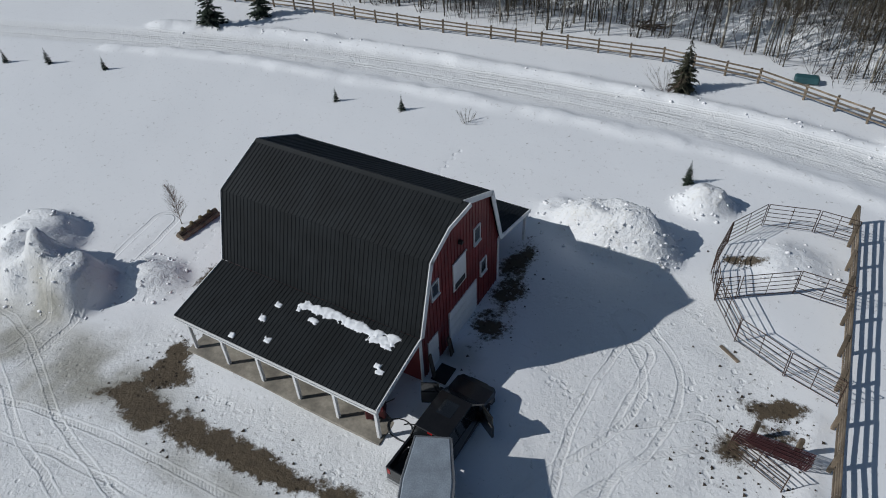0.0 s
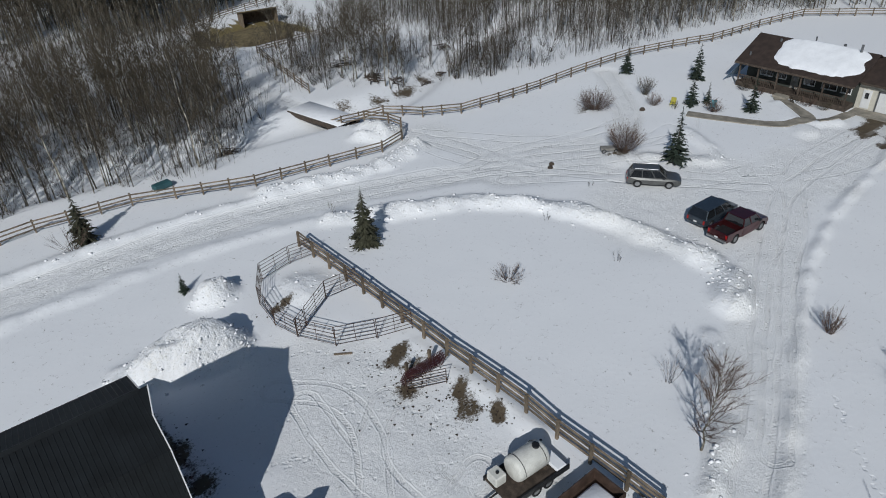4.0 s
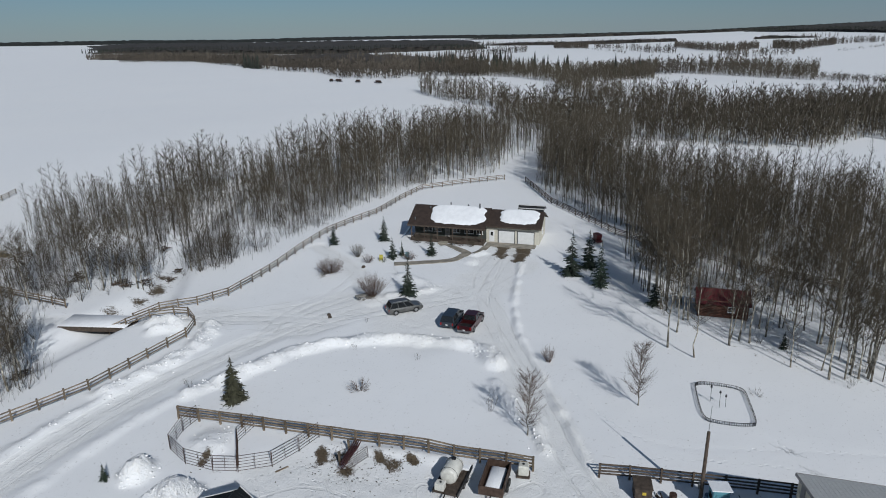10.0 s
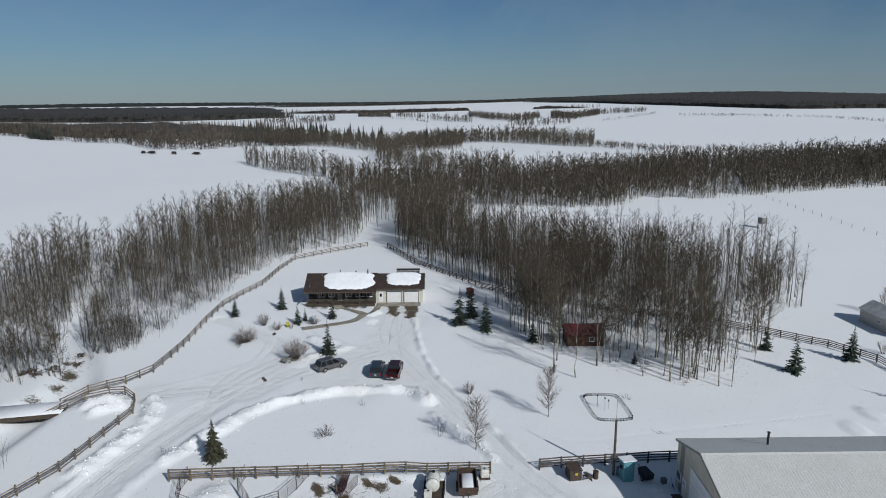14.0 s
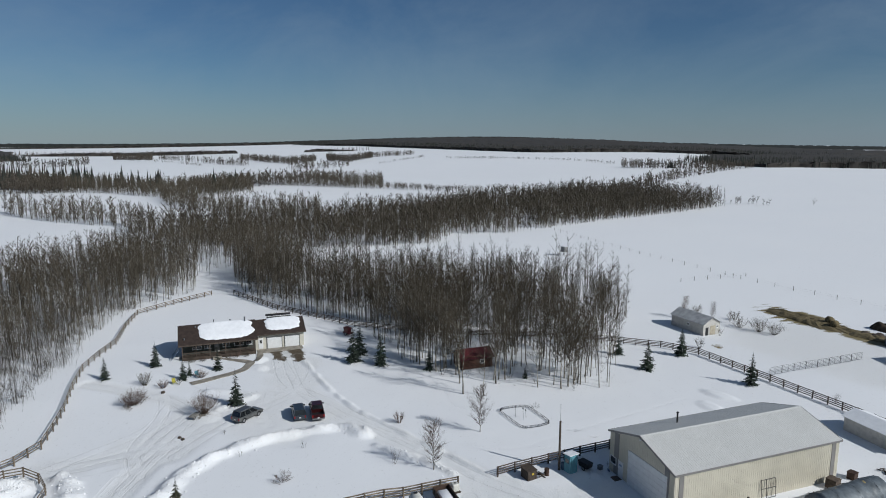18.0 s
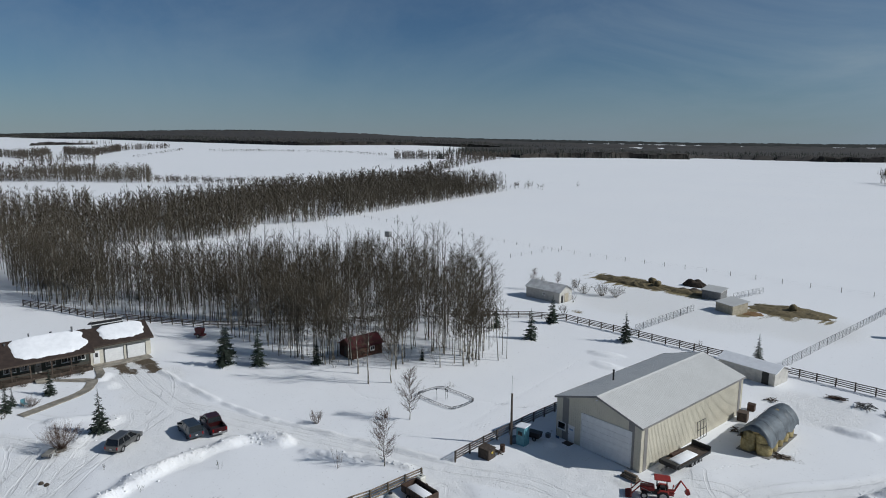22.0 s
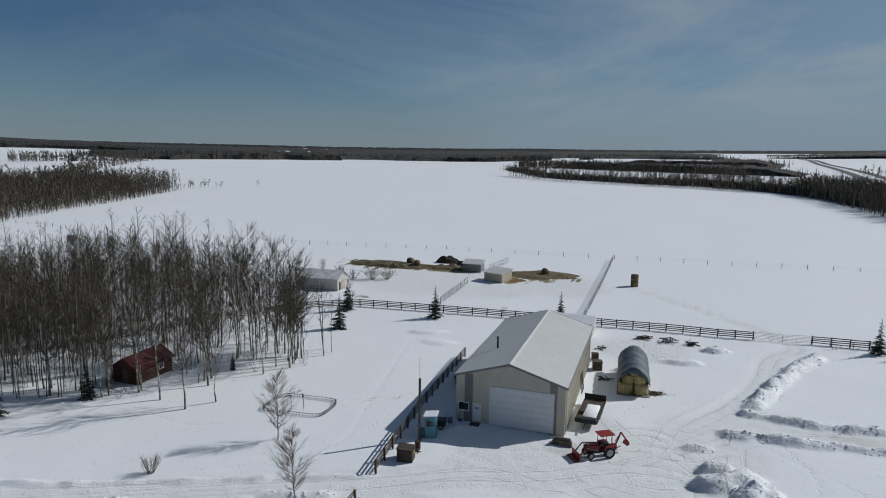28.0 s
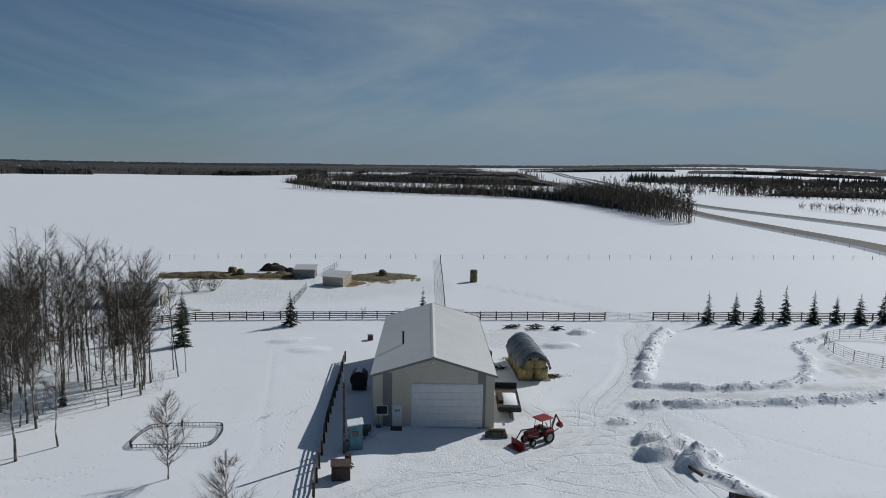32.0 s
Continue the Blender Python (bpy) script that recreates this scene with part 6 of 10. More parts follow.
def wisp_data(seed, h, stems, width):
    """A thin tuft of bare saplings."""
    rng = np.random.default_rng(seed)
    V, Fc, S = [], [], []
    for i in range(stems):
        p = np.array((rng.normal() * 0.6, rng.normal() * 0.6, -0.1))
        d = np.array((rng.normal() * 0.16, rng.normal() * 0.16, 1.0))
        e = p + d * h * (0.45 + 0.55 * rng.random())
        sliver(V, Fc, S, p, e, width, 0, rng)
        for k in range(2):
            q = p + (e - p) * (0.3 + 0.5 * rng.random())
            sliver(V, Fc, S, q, q + (d + rng.normal(size=3) * 0.35) * h * 0.28, width * 0.8, 0, rng)
    return np.array(V, np.float32), np.array(Fc, np.int32), np.array(S, np.int32)


def spruce_data(seed, h, rbase, tiers, per, droop=0.35, low=0.06):
    """A spruce: slot 0 the trunk, slot 1 the boughs, each a fan of drooping needle sprays."""
    rng = np.random.default_rng(seed)
    V, Fc, S = [], [], []
    tri_tube(V, Fc, S, (0, 0, -0.15), (0, 0, h * 0.9), 0.02 * h + 0.02, 0.01, 6, 0)
    for i in range(tiers):
        t = i / (tiers - 1)
        z = h * (low + (0.97 - low) * t)
        ln = rbase * (1 - t) ** 0.85 + 0.04 * h * (1 - t) + 0.05
        k = max(4, int(per * (1 - 0.55 * t)))
        off = rng.random() * 6.28
        for j in range(k):
            az = off + 2 * math.pi * j / k + rng.normal() * 0.16
            l_ = ln * (0.38 + 0.85 * rng.random())
            out = np.array((math.cos(az), math.sin(az), 0.0))
            side = np.array((-math.sin(az), math.cos(az), 0.0))
            z0 = z + rng.normal() * 0.022 * h
            a = np.array((0, 0, z0 + 0.02 * h))
            m = out * l_ * 0.55 + np.array((0, 0, z0 - droop * l_ * 0.30))
            e = out * l_ + np.array((0, 0, z0 - droop * l_ * (0.35 + 0.3 * rng.random())))
            w = l_ * (0.11 + 0.07 * rng.random())
            n0 = len(V)
            V.extend(map(tuple, (a, m + side * w - (0, 0, 0.10 * l_), m + (0, 0, 0.05 * l_), m - side * w - (0, 0, 0.10 * l_), e)))
            for f in ((0, 1, 2), (0, 2, 3), (1, 4, 2), (2, 4, 3)):
                Fc.append(tuple(n0 + q for q in f))
                S.append(1)
            for q in range(7):
                s0 = 0.2 + 0.8 * rng.random()
                c = a + (e - a) * s0 + side * w * rng.normal() * 0.9 * (1 - abs(s0 - 0.55))
                tip = c + out * l_ * 0.16 + side * l_ * rng.normal() * 0.16 - np.array((0, 0, l_ * (0.05 + 0.16 * rng.random())))
                sliver(V, Fc, S, c, tip, l_ * 0.055, 1, rng)
    for q in range(4):
        sliver(V, Fc, S, (0, 0, h * 0.88), (rng.normal() * 0.02, rng.normal() * 0.02, h), 0.04, 1, rng)
    return np.array(V, np.float32), np.array(Fc, np.int32), np.array(S, np.int32)


def mesh_from(name, V, Fc, S, mats):
    me = bpy.data.meshes.new(name)
    me.vertices.add(len(V))
    me.vertices.foreach_set("co", np.ascontiguousarray(V, np.float32).ravel())
    me.loops.add(Fc.size)
    me.loops.foreach_set("vertex_index", np.ascontiguousarray(Fc, np.int32).ravel())
    me.polygons.add(len(Fc))
    me.polygons.foreach_set("loop_start", np.arange(0, Fc.size, 3, dtype=np.int32))
    me.polygons.foreach_set("loop_total", np.full(len(Fc), 3, np.int32))
    for m_ in mats:
        me.materials.append(m_)
    if len(mats) > 1:
        me.polygons.foreach_set("material_index", np.ascontiguousarray(S, np.int32))
    me.update()
    return me


def split_tree(name, data, m_trunk, m_crown, label, category, group=""):
    """A tree as a thing with a trunk and a crown, kept as a pattern for copies."""
    V, Fc, S = data
    tree = thing(name, Matrix(), label, category, group)
    for slot, pn, m_ in ((0, "trunk", m_trunk), (1, "crown", m_crown)):
        f = Fc[S == slot]
        used, inv = np.unique(f, return_inverse=True)
        ob = new(pn, mesh_from(pn, V[used], inv.reshape(f.shape).astype(np.int32), None, [m_]))
        ob.parent = tree
    return tree


def plant(patterns, places):
    """Sets copies of the patterns at (x, y, scale, turn); each pattern itself takes the first place that falls to it."""
    fresh = set(range(len(patterns)))
    for i, (x, y, s, rz, k) in enumerate(places):
        m = at(x, y, rz)
        ob = patterns[k]
        if k in fresh:
            fresh.discard(k)
            ob.matrix_basis = m
        else:
            ob = copy_thing(patterns[k], m)
        ob.scale = (s, s, s * (0.92 + 0.16 * ((i * 37) % 11) / 10))
    for k in fresh:
        for c in list(patterns[k].children):
            bpy.data.objects.remove(c)
        bpy.data.objects.remove(patterns[k])


def grove(name, variants, xs, ys, ss, mats, label, category, seed):
    """Many light trees joined into one object."""
    rng = np.random.default_rng(seed)
    zs = lie(xs, ys)
    Vs, Fs, Ss, k = [], [], [], 0
    pick = rng.integers(len(variants), size=len(xs))
    rot = rng.random(len(xs)) * 2 * math.pi
    for i in range(len(xs)):
        V, Fc, S = variants[pick[i]]
        c, s = math.cos(rot[i]) * ss[i], math.sin(rot[i]) * ss[i]
        W = np.empty_like(V)
        W[:, 0] = V[:, 0] * c - V[:, 1] * s + xs[i]
        W[:, 1] = V[:, 0] * s + V[:, 1] * c + ys[i]
        W[:, 2] = V[:, 2] * ss[i] + zs[i]
        Vs.append(W)
        Fs.append(Fc + k)
        Ss.append(S)
        k += len(V)
    ob = new(name, mesh_from(name, np.concatenate(Vs), np.concatenate(Fs), np.concatenate(Ss), mats))
    return tagged(ob, label, category, kind="stuff")


def scatter(poly, spacing, seed, keep=None):
    rng = np.random.default_rng(seed)
    px, py = zip(*poly)
    k = int((max(px) - min(px)) * (max(py) - min(py)) / spacing ** 2)
    x = min(px) + rng.random(k) * (max(px) - min(px))
    y = min(py) + rng.random(k) * (max(py) - min(py))
    ok = inside(x, y, poly)
    if keep is not None:
        ok &= keep(x, y)
    return x[ok], y[ok]



# ---------------------------------------------------------------- vehicles
def arch(cx, r, z, n=7):
    """Points of a wheel arch, from the front to the rear, at sill height z."""
    a0 = math.asin(min(1, max(0, (z - r * 0.92) / r))) if z > r * 0.92 else 0
    return [(cx + r * math.cos(a0 + (math.pi - 2 * a0) * i / n), max(z, r * 0.92 + r * math.sin(a0 + (math.pi - 2 * a0) * i / n))) for i in range(n + 1)]


def wheel(parent, x, y, r, w, name="wheel"):
    bm = bmesh.new()
    n = 20
    prof = [(0.62 * r, -w / 2), (0.92 * r, -w / 2), (r, -w * 0.32), (r, w * 0.32), (0.92 * r, w / 2), (0.62 * r, w / 2)]
    rings = [[bm.verts.new((p * math.cos(2 * math.pi * i / n), q, p * math.sin(2 * math.pi * i / n))) for p, q in prof] for i in range(n)]
    for i in range(n):
        for j in range(len(prof)):
            a, b = rings[i], rings[(i + 1) % n]
            k = (j + 1) % len(prof)
            bm.faces.new((a[j], b[j], b[k], a[k]))
    bmesh.ops.recalc_face_normals(bm, faces=bm.faces)
    wh = part(name, bm, M_TYRE, parent)
    wh.matrix_basis = Matrix.Translation((x, y, r))
    rim = bmesh.new()
    tube(rim, (0, -w * 0.36, 0), (0, w * 0.36, 0), 0.63 * r, n=14)
    tube(rim, (0, -w * 0.45, 0), (0, w * 0.45, 0), 0.2 * r, n=8)
    part("rim", rim, M_STEEL, wh)
    return wh


def frustum(bm, x0, x1, w0, z0, x2, x3, w1, z1):
    lo_ = [bm.verts.new(p) for p in ((x0, -w0, z0), (x1, -w0, z0), (x1, w0, z0), (x0, w0, z0))]
    hi_ = [bm.verts.new(p) for p in ((x2, -w1, z1), (x3, -w1, z1), (x3, w1, z1), (x2, w1, z1))]
    fs = [bm.faces.new((lo_[i], lo_[(i + 1) % 4], hi_[(i + 1) % 4], hi_[i])) for i in range(4)]
    fs += [bm.faces.new(lo_[::-1]), bm.faces.new(hi_)]
    return bm


def vehicle(name, m, col, label, category, L=4.8, W=1.85, belt=1.02, roof=1.68, hood=0.98, cab=(0.3, 3.5), top=(0.75, 2.75), wr=0.36, axles=(0.95, 3.75), bed=None, open_doors=False, rack=False):
    """A car or pickup that looks along +x from its rear at x = 0."""
    pt = paint(name + "_paint", col)
    v = thing(name, m, label, category)
    sill = 0.36
    lower = [(0.08, 0.45)] + [(0.0, 0.6), (0.02, belt - 0.06)] + ([(bed, belt - 0.06)] if False else []) + [(0.08, belt)]
    body_line = [(cab[0] if bed else 0.08, belt), (cab[1] + 0.05, belt), (L - 0.35, hood - 0.08), (L - 0.06, hood - 0.2), (L, 0.62), (L - 0.08, 0.42), (L - 0.3, sill)]
    front_arch = arch(axles[1], wr * 1.15, sill)
    rear_arch = arch(axles[0], wr * 1.15, sill)
    if bed:
        start = bed
        outline = [(start, sill), (start, belt)] + body_line[1:] + front_arch + [(start, sill)][:0]
    else:
        outline = [(0.25, sill), (0.05, 0.45), (0.0, 0.62), (0.02, belt - 0.05)] + body_line + front_arch + rear_arch
    bm = prism(bmesh.new(), outline, "y", -W / 2, W / 2)
    for vt in bm.verts:
        if vt.co.z > 0.8:
            vt.co.y *= 0.95
        if vt.co.x > L - 0.3:
            vt.co.y *= 0.86
        if vt.co.x < 0.3:
            vt.co.y *= 0.93
    body = part("body", bm, pt, v)
    if bed:
        side = [(0.02, 0.5), (0.0, belt), (bed - 0.03, belt), (bed - 0.03, sill)] + arch(axles[0], wr * 1.15, sill)
        for s in (-1, 1):
            part("bed_side", prism(bmesh.new(), side, "y", s * W / 2 * 0.97 - (0.1 if s > 0 else 0), s * W / 2 * 0.97 + (0.1 if s < 0 else 0)), pt, v)
        part("tailgate", box(bmesh.new(), 0.0, 0.08, -W / 2 + 0.12, W / 2 - 0.12, 0.52, belt, 0.015), pt, v)
        part("bed_floor", box(bmesh.new(), 0.06, bed, -W / 2 + 0.1, W / 2 - 0.1, 0.55, 0.66), M_BLACK, v)
        part("rear_bumper", box(bmesh.new(), -0.12, 0.05, -W / 2 + 0.08, W / 2 - 0.08, 0.42, 0.6, 0.02), M_STEEL, v)
    else:
        part("rear_bumper", box(bmesh.new(), -0.05, 0.12, -W / 2 + 0.12, W / 2 - 0.12, 0.4, 0.6, 0.03), pt, v)
    part("underbody", box(bmesh.new(), 0.3, L - 0.35, -W / 2 + 0.2, W / 2 - 0.2, 0.25, sill + 0.1), M_BLACK, v)
    # cabin: glass, pillars, roof
    wb, wt = W / 2 * 0.93, W / 2 * 0.76
    part("glasshouse", frustum(bmesh.new(), cab[0], cab[1], wb, belt - 0.02, top[0], top[1], wt, roof - 0.05), M_GLASS, v, "dark tinted glass")
    part("roof", box(bmesh.new(), top[0] - 0.06, top[1] + 0.06, -wt - 0.03, wt + 0.03, roof - 0.07, roof, 0.03), pt, v)
    mids = [t / 10 for t in ((4.6,) if (top[1] - top[0]) < 1.9 else (3.4, 6.8))]
    for s in (-1, 1):
        for a in [0.0, 1.0] + mids:
            p = Vector((cab[0] + (cab[1] - cab[0]) * a, s * wb, belt - 0.02))
            q = Vector((top[0] + (top[1] - top[0]) * a, s * wt, roof - 0.04))
            part("pillar", tube(bmesh.new(), p, q, 0.05, n=5), pt, v)
        mr = part("mirror", box(bmesh.new(), -0.1, 0.1, 0 if s > 0 else -0.24, 0.24 if s > 0 else 0, 0, 0.17, 0.02), M_BLACK, v)
        mr.matrix_basis = Matrix.Translation((cab[1] - 0.35, s * W / 2 * 0.94, belt + 0.02))
        part("headlight", box(bmesh.new(), L - 0.26, L - 0.1, s * (W / 2 - 0.42) - 0.14, s * (W / 2 - 0.42) + 0.14, hood - 0.36, hood - 0.2, 0.02), M_STEEL, v)
        part("taillight", box(bmesh.new(), -0.02, 0.07, s * (W / 2 - 0.17) - 0.08, s * (W / 2 - 0.17) + 0.08, belt - 0.4, belt - 0.08, 0.01), M_TAIL, v, "red tail light")
        for ax in axles:
            wheel(v, ax, s * (W / 2 - 0.14), wr, 0.24)
        if open_doors:
            d = part("door", box(bmesh.new(), -1.02, 0, -0.06, 0.06, 0.42, belt, 0.02), pt, v, "front door standing open")
            d.matrix_basis = Matrix.Translation((cab[1] - 0.35, s * W / 2 * 0.97, 0)) @ pose(0, 0, 0, 0, 0, s * -62)
            part("door_window", box(bmesh.new(), -0.98, -0.18, -0.015, 0.015, belt, roof - 0.12), M_GLASS, d)
            part("door_frame", tube(bmesh.new(), (-0.98, 0, roof - 0.1), (-0.3, 0, roof - 0.1), 0.03, n=5), pt, d)
    part("grille", box(bmesh.new(), L - 0.08, L + 0.01, -0.45, 0.45, 0.5, hood - 0.22, 0.02), M_BLACK, v)
    part("number_plate", box(bmesh.new(), -0.07 if not bed else -0.14, -0.05 if not bed else -0.12, -0.15, 0.15, 0.62, 0.76), M_WHITE_TRIM, v)
    if rack:
        for y in (-wt + 0.08, wt - 0.08):
            part("roof_rail", tube(bmesh.new(), (top[0] + 0.1, y, roof + 0.05), (top[1] - 0.1, y, roof + 0.05), 0.02, n=6), M_STEEL, v)
    return v


M_TAIL = mat("tail_light_red", (0.30, 0.012, 0.012), 0.25, var=0.1, bump=0.0)


def heading(x0, y0, x1, y1):
    return math.degrees(math.atan2(y1 - y0, x1 - x0))


suv = vehicle("suv", at(33.8, 28.0, -51), (0.12, 0.12, 0.115), "grey-beige SUV with roof rails parked by the shrubs", "car", roof=1.72, cab=(0.15, 3.55), top=(0.5, 2.75), rack=True)
minivan = vehicle("minivan", at(31.2, 19.1, -2), (0.05, 0.065, 0.08), "dark blue-grey minivan parked on packed snow", "car", L=4.9, roof=1.72, cab=(0.12, 3.9), top=(0.45, 2.95))
pickup_red = vehicle("pickup_truck", at(30.3, 16.6, -5), (0.06, 0.010, 0.012), "dark red pickup truck with open bed", "pickup truck", L=5.5, W=1.92, belt=1.16, roof=1.84, hood=1.1, cab=(1.95, 4.25), top=(2.1, 3.6), wr=0.4, axles=(1.15, 4.5), bed=1.95)
pickup_dark = vehicle("pickup_truck", at(-9.15, 11.3, heading(-9.15, 11.3, -8.85, 17.3)), (0.020, 0.019, 0.019), "black crew-cab pickup truck with both front doors open", "pickup truck", L=6.0, W=2.0, belt=1.2, roof=1.92, hood=1.16, cab=(1.75, 4.75), top=(1.95, 4.0), wr=0.42, axles=(1.15, 4.9), bed=1.75, open_doors=True)
part("sunroof", box(bmesh.new(), 2.9, 3.7, -0.36, 0.36, 1.915, 1.93), M_GLASS, pickup_dark)
part("brake_lamp", box(bmesh.new(), 1.86, 1.95, -0.12, 0.12, 1.84, 1.9), M_TAIL, pickup_dark)


def gooseneck_trailer():
    t = thing("stock_trailer", at(-8.55, 12.65, heading(-8.55, 12.65, -6.05, 7.1)), "grey gooseneck trailer with a tapered nose over the truck bed", "trailer")
    shell = mat("trailer_roof_grey", (0.30, 0.34, 0.38), 0.45, 0.3, var=0.15, scale=1.2, bump=0.05)
    outline = [(0.0, -0.72), (0.0, 0.72), (1.9, 1.0), (6.6, 1.0), (6.6, -1.0), (1.9, -1.0)]
    part("body", prism(bmesh.new(), [(x, y) for x, y in outline if x > 1.0], "z", 0.55, 2.5), M_GREY_PAINT, t)
    part("nose", prism(bmesh.new(), [(0.0, -0.72), (0.0, 0.72), (1.95, 1.0), (1.95, -1.0)], "z", 1.45, 2.5), M_GREY_PAINT, t)
    bm = prism(bmesh.new(), outline, "z", 2.5, 2.6)
    for v in bm.verts:
        if v.co.z > 2.55:
            v.co.y *= 0.9
            v.co.x = max(0.06, v.co.x)
    part("roof", bm, shell, t)
    rim = bmesh.new()
    for (xa, ya), (xb, yb) in zip(outline, outline[1:] + outline[:1]):
        tube(rim, (xa, ya, 2.54), (xb, yb, 2.54), 0.045, n=6)
    part("roof_rim", rim, M_STEEL, t)
    part("coupler", tube(bmesh.new(), (0.45, 0, 0.9), (0.45, 0, 1.5), 0.07), M_BLACK, t)
    for x in (4.0, 4.9):
        for y in (-0.95, 0.95):
            wheel(t, x, y, 0.36, 0.22)
    part("jack_leg", tube(bmesh.new(), (1.9, 0.6, 0.0), (1.9, 0.6, 0.6), 0.05), M_STEEL, t)
    return t


gooseneck_trailer()


def tank_trailer():
    t = thing("tank_trailer", at(1.0, 10.6, heading(1.0, 10.6, 4.4, 10.4)), "white poly water tank on a low flat trailer half under snow", "trailer")
    white = mat("poly_tank_white", (0.62, 0.61, 0.56), 0.45, var=0.1, scale=2, bump=0.03)
    part("deck", box(bmesh.new(), 0.0, 3.9, -1.05, 1.05, 0.45, 0.56), M_DARK_WOOD, t)
    for y in (-1.08, 1.0):
        part("side_rail", box(bmesh.new(), -0.05, 3.95, y, y + 0.08, 0.38, 0.72), M_BLACK, t)
    bm = bmesh.new()
    prof = [(0.0, 0.0), (0.0, 0.55), (0.06, 0.66), (0.2, 0.72), (1.9, 0.72), (2.04, 0.66), (2.1, 0.55), (2.1, 0.0)]
    n = 20
    rings = [[bm.verts.new((p + 1.0, 0.12 + q * math.cos(2 * math.pi * i / n), 1.28 + q * math.sin(2 * math.pi * i / n))) for p, q in prof] for i in range(n)]
    for i in range(n):
        a, b = rings[i], rings[(i + 1) % n]
        for j in range(len(prof) - 1):
            bm.faces.new((a[j], b[j], b[j + 1], a[j + 1]))
    bmesh.ops.remove_doubles(bm, verts=bm.verts, dist=1e-4)
    bmesh.ops.recalc_face_normals(bm, faces=bm.faces)
    tank = part("tank", bm, white, t, "white poly tank", True)
    part("hatch", tube(bmesh.new(), (2.6, 0.12, 1.96), (2.6, 0.12, 2.08), 0.2, n=14), M_BLACK, tank)
    for x in (1.35, 2.75):
        band_ = bmesh.new()
        for i in range(14):
            a0, a1 = math.pi * i / 14, math.pi * (i + 1) / 14
            tube(band_, (x, 0.12 + 0.735 * math.cos(a0), 1.28 + 0.735 * math.sin(a0)), (x, 0.12 + 0.735 * math.cos(a1), 1.28 + 0.735 * math.sin(a1)), 0.02, n=4)
        part("strap", band_, M_BLACK, tank)
    for x in (1.2, 2.8):
        part("saddle", box(bmesh.new(), x, x + 0.15, -0.5, 0.75, 0.56, 0.75), M_DARK_WOOD, t)
    bx_ = part("side_tank", box(bmesh.new(), 0.05, 0.75, 0.15, 0.95, 0.56, 1.2, 0.06), white, t, "small white tank")
    part("cap", tube(bmesh.new(), (0.4, 0.5, 1.2), (0.4, 0.5, 1.28), 0.09), M_BLACK, bx_)
    for y in (-1.0, 1.0):
        for x in (1.7, 2.5):
            wheel(t, x, y, 0.33, 0.2)
    part("tongue", tube(bmesh.new(), (-1.0, 0, 0.42), (0.1, 0, 0.48), 0.06, n=6), M_BLACK, t)
    part("snow_cover", box(bmesh.new(), 3.15, 3.85, -1.0, 1.0, 0.56, 0.76, 0.06), M_SNOW, t, "snow lying on the deck")
    return t


tank_trailer()


def dump_trailer():
    t = thing("dump_trailer", at(1.6, 7.05, heading(1.6, 7.05, 4.8, 7.05)), "brown steel dump trailer filled with snow", "trailer")
    rusty = mat("brown_steel", (0.085, 0.055, 0.042), 0.65, 0.3, var=0.3, scale=2.5, bump=0.1)
    part("floor", box(bmesh.new(), 0, 3.6, -0.95, 0.95, 0.55, 0.65), rusty, t)
    for y in (-0.98, 0.92):
        part("side_wall", box(bmesh.new(), -0.02, 3.62, y, y + 0.06, 0.55, 1.35), rusty, t)
        for x in (0.5, 1.3, 2.1, 2.9):
            part("stake", box(bmesh.new(), x, x + 0.08, y - 0.04 if y < 0 else y + 0.06, y if y < 0 else y + 0.1, 0.5, 1.35), M_BLACK, t)
    for x in (-0.02, 3.56):
        part("end_wall", box(bmesh.new(), x, x + 0.06, -0.92, 0.92, 0.55, 1.35), rusty, t)
    bm = box(bmesh.new(), 0.25, 3.3, -0.72, 0.6, 0.62, 1.0, 0.12)
    part("snow_load", bm, M_SNOW, t, "snow lying in the box", True)
    for y in (-1.05, 1.05):
        for x in (1.5, 2.3):
            wheel(t, x, y, 0.34, 0.2)
    part("tongue", tube(bmesh.new(), (-1.1, 0, 0.45), (0.1, 0, 0.5), 0.06, n=6), M_BLACK, t)
    return t


dump_trailer()


def flat_trailer():
    t = thing("flatbed_trailer", at(-9.95, -16.9, -93), "black flatbed trailer with snow on its deck and ramps raised", "trailer")
    part("deck", box(bmesh.new(), 0.9, 7.0, -1.15, 1.15, 0.78, 0.9), M_DARK_WOOD, t)
    for y in (-1.2, 1.12):
        part("side_rail", box(bmesh.new(), 0.6, 7.1, y, y + 0.08, 0.66, 0.95), M_BLACK, t)
    part("toolbox", box(bmesh.new(), 0.3, 1.0, -1.1, 1.1, 0.7, 1.2, 0.03), M_BLACK, t)
    part("tongue", tube(bmesh.new(), (-0.9, 0, 0.6), (0.6, 0, 0.75), 0.09, n=6), M_BLACK, t)
    part("ramp", box(bmesh.new(), 7.0, 7.12, -1.2, 1.2, 0.8, 1.5), M_BLACK, t)
    bm = box(bmesh.new(), 1.3, 5.0, -0.9, 0.55, 0.9, 1.1, 0.09)
    part("snow_cover", bm, M_SNOW, t, "snow lying on the deck", True)
    part("load", box(bmesh.new(), 2.2, 4.4, 0.6, 1.05, 0.9, 1.25, 0.04), M_RUST, t)
    for y in (-1.0, 1.0):
        for x in (3.6, 4.4, 5.2):
            wheel(t, x, y, 0.38, 0.22)
    return t


flat_trailer()


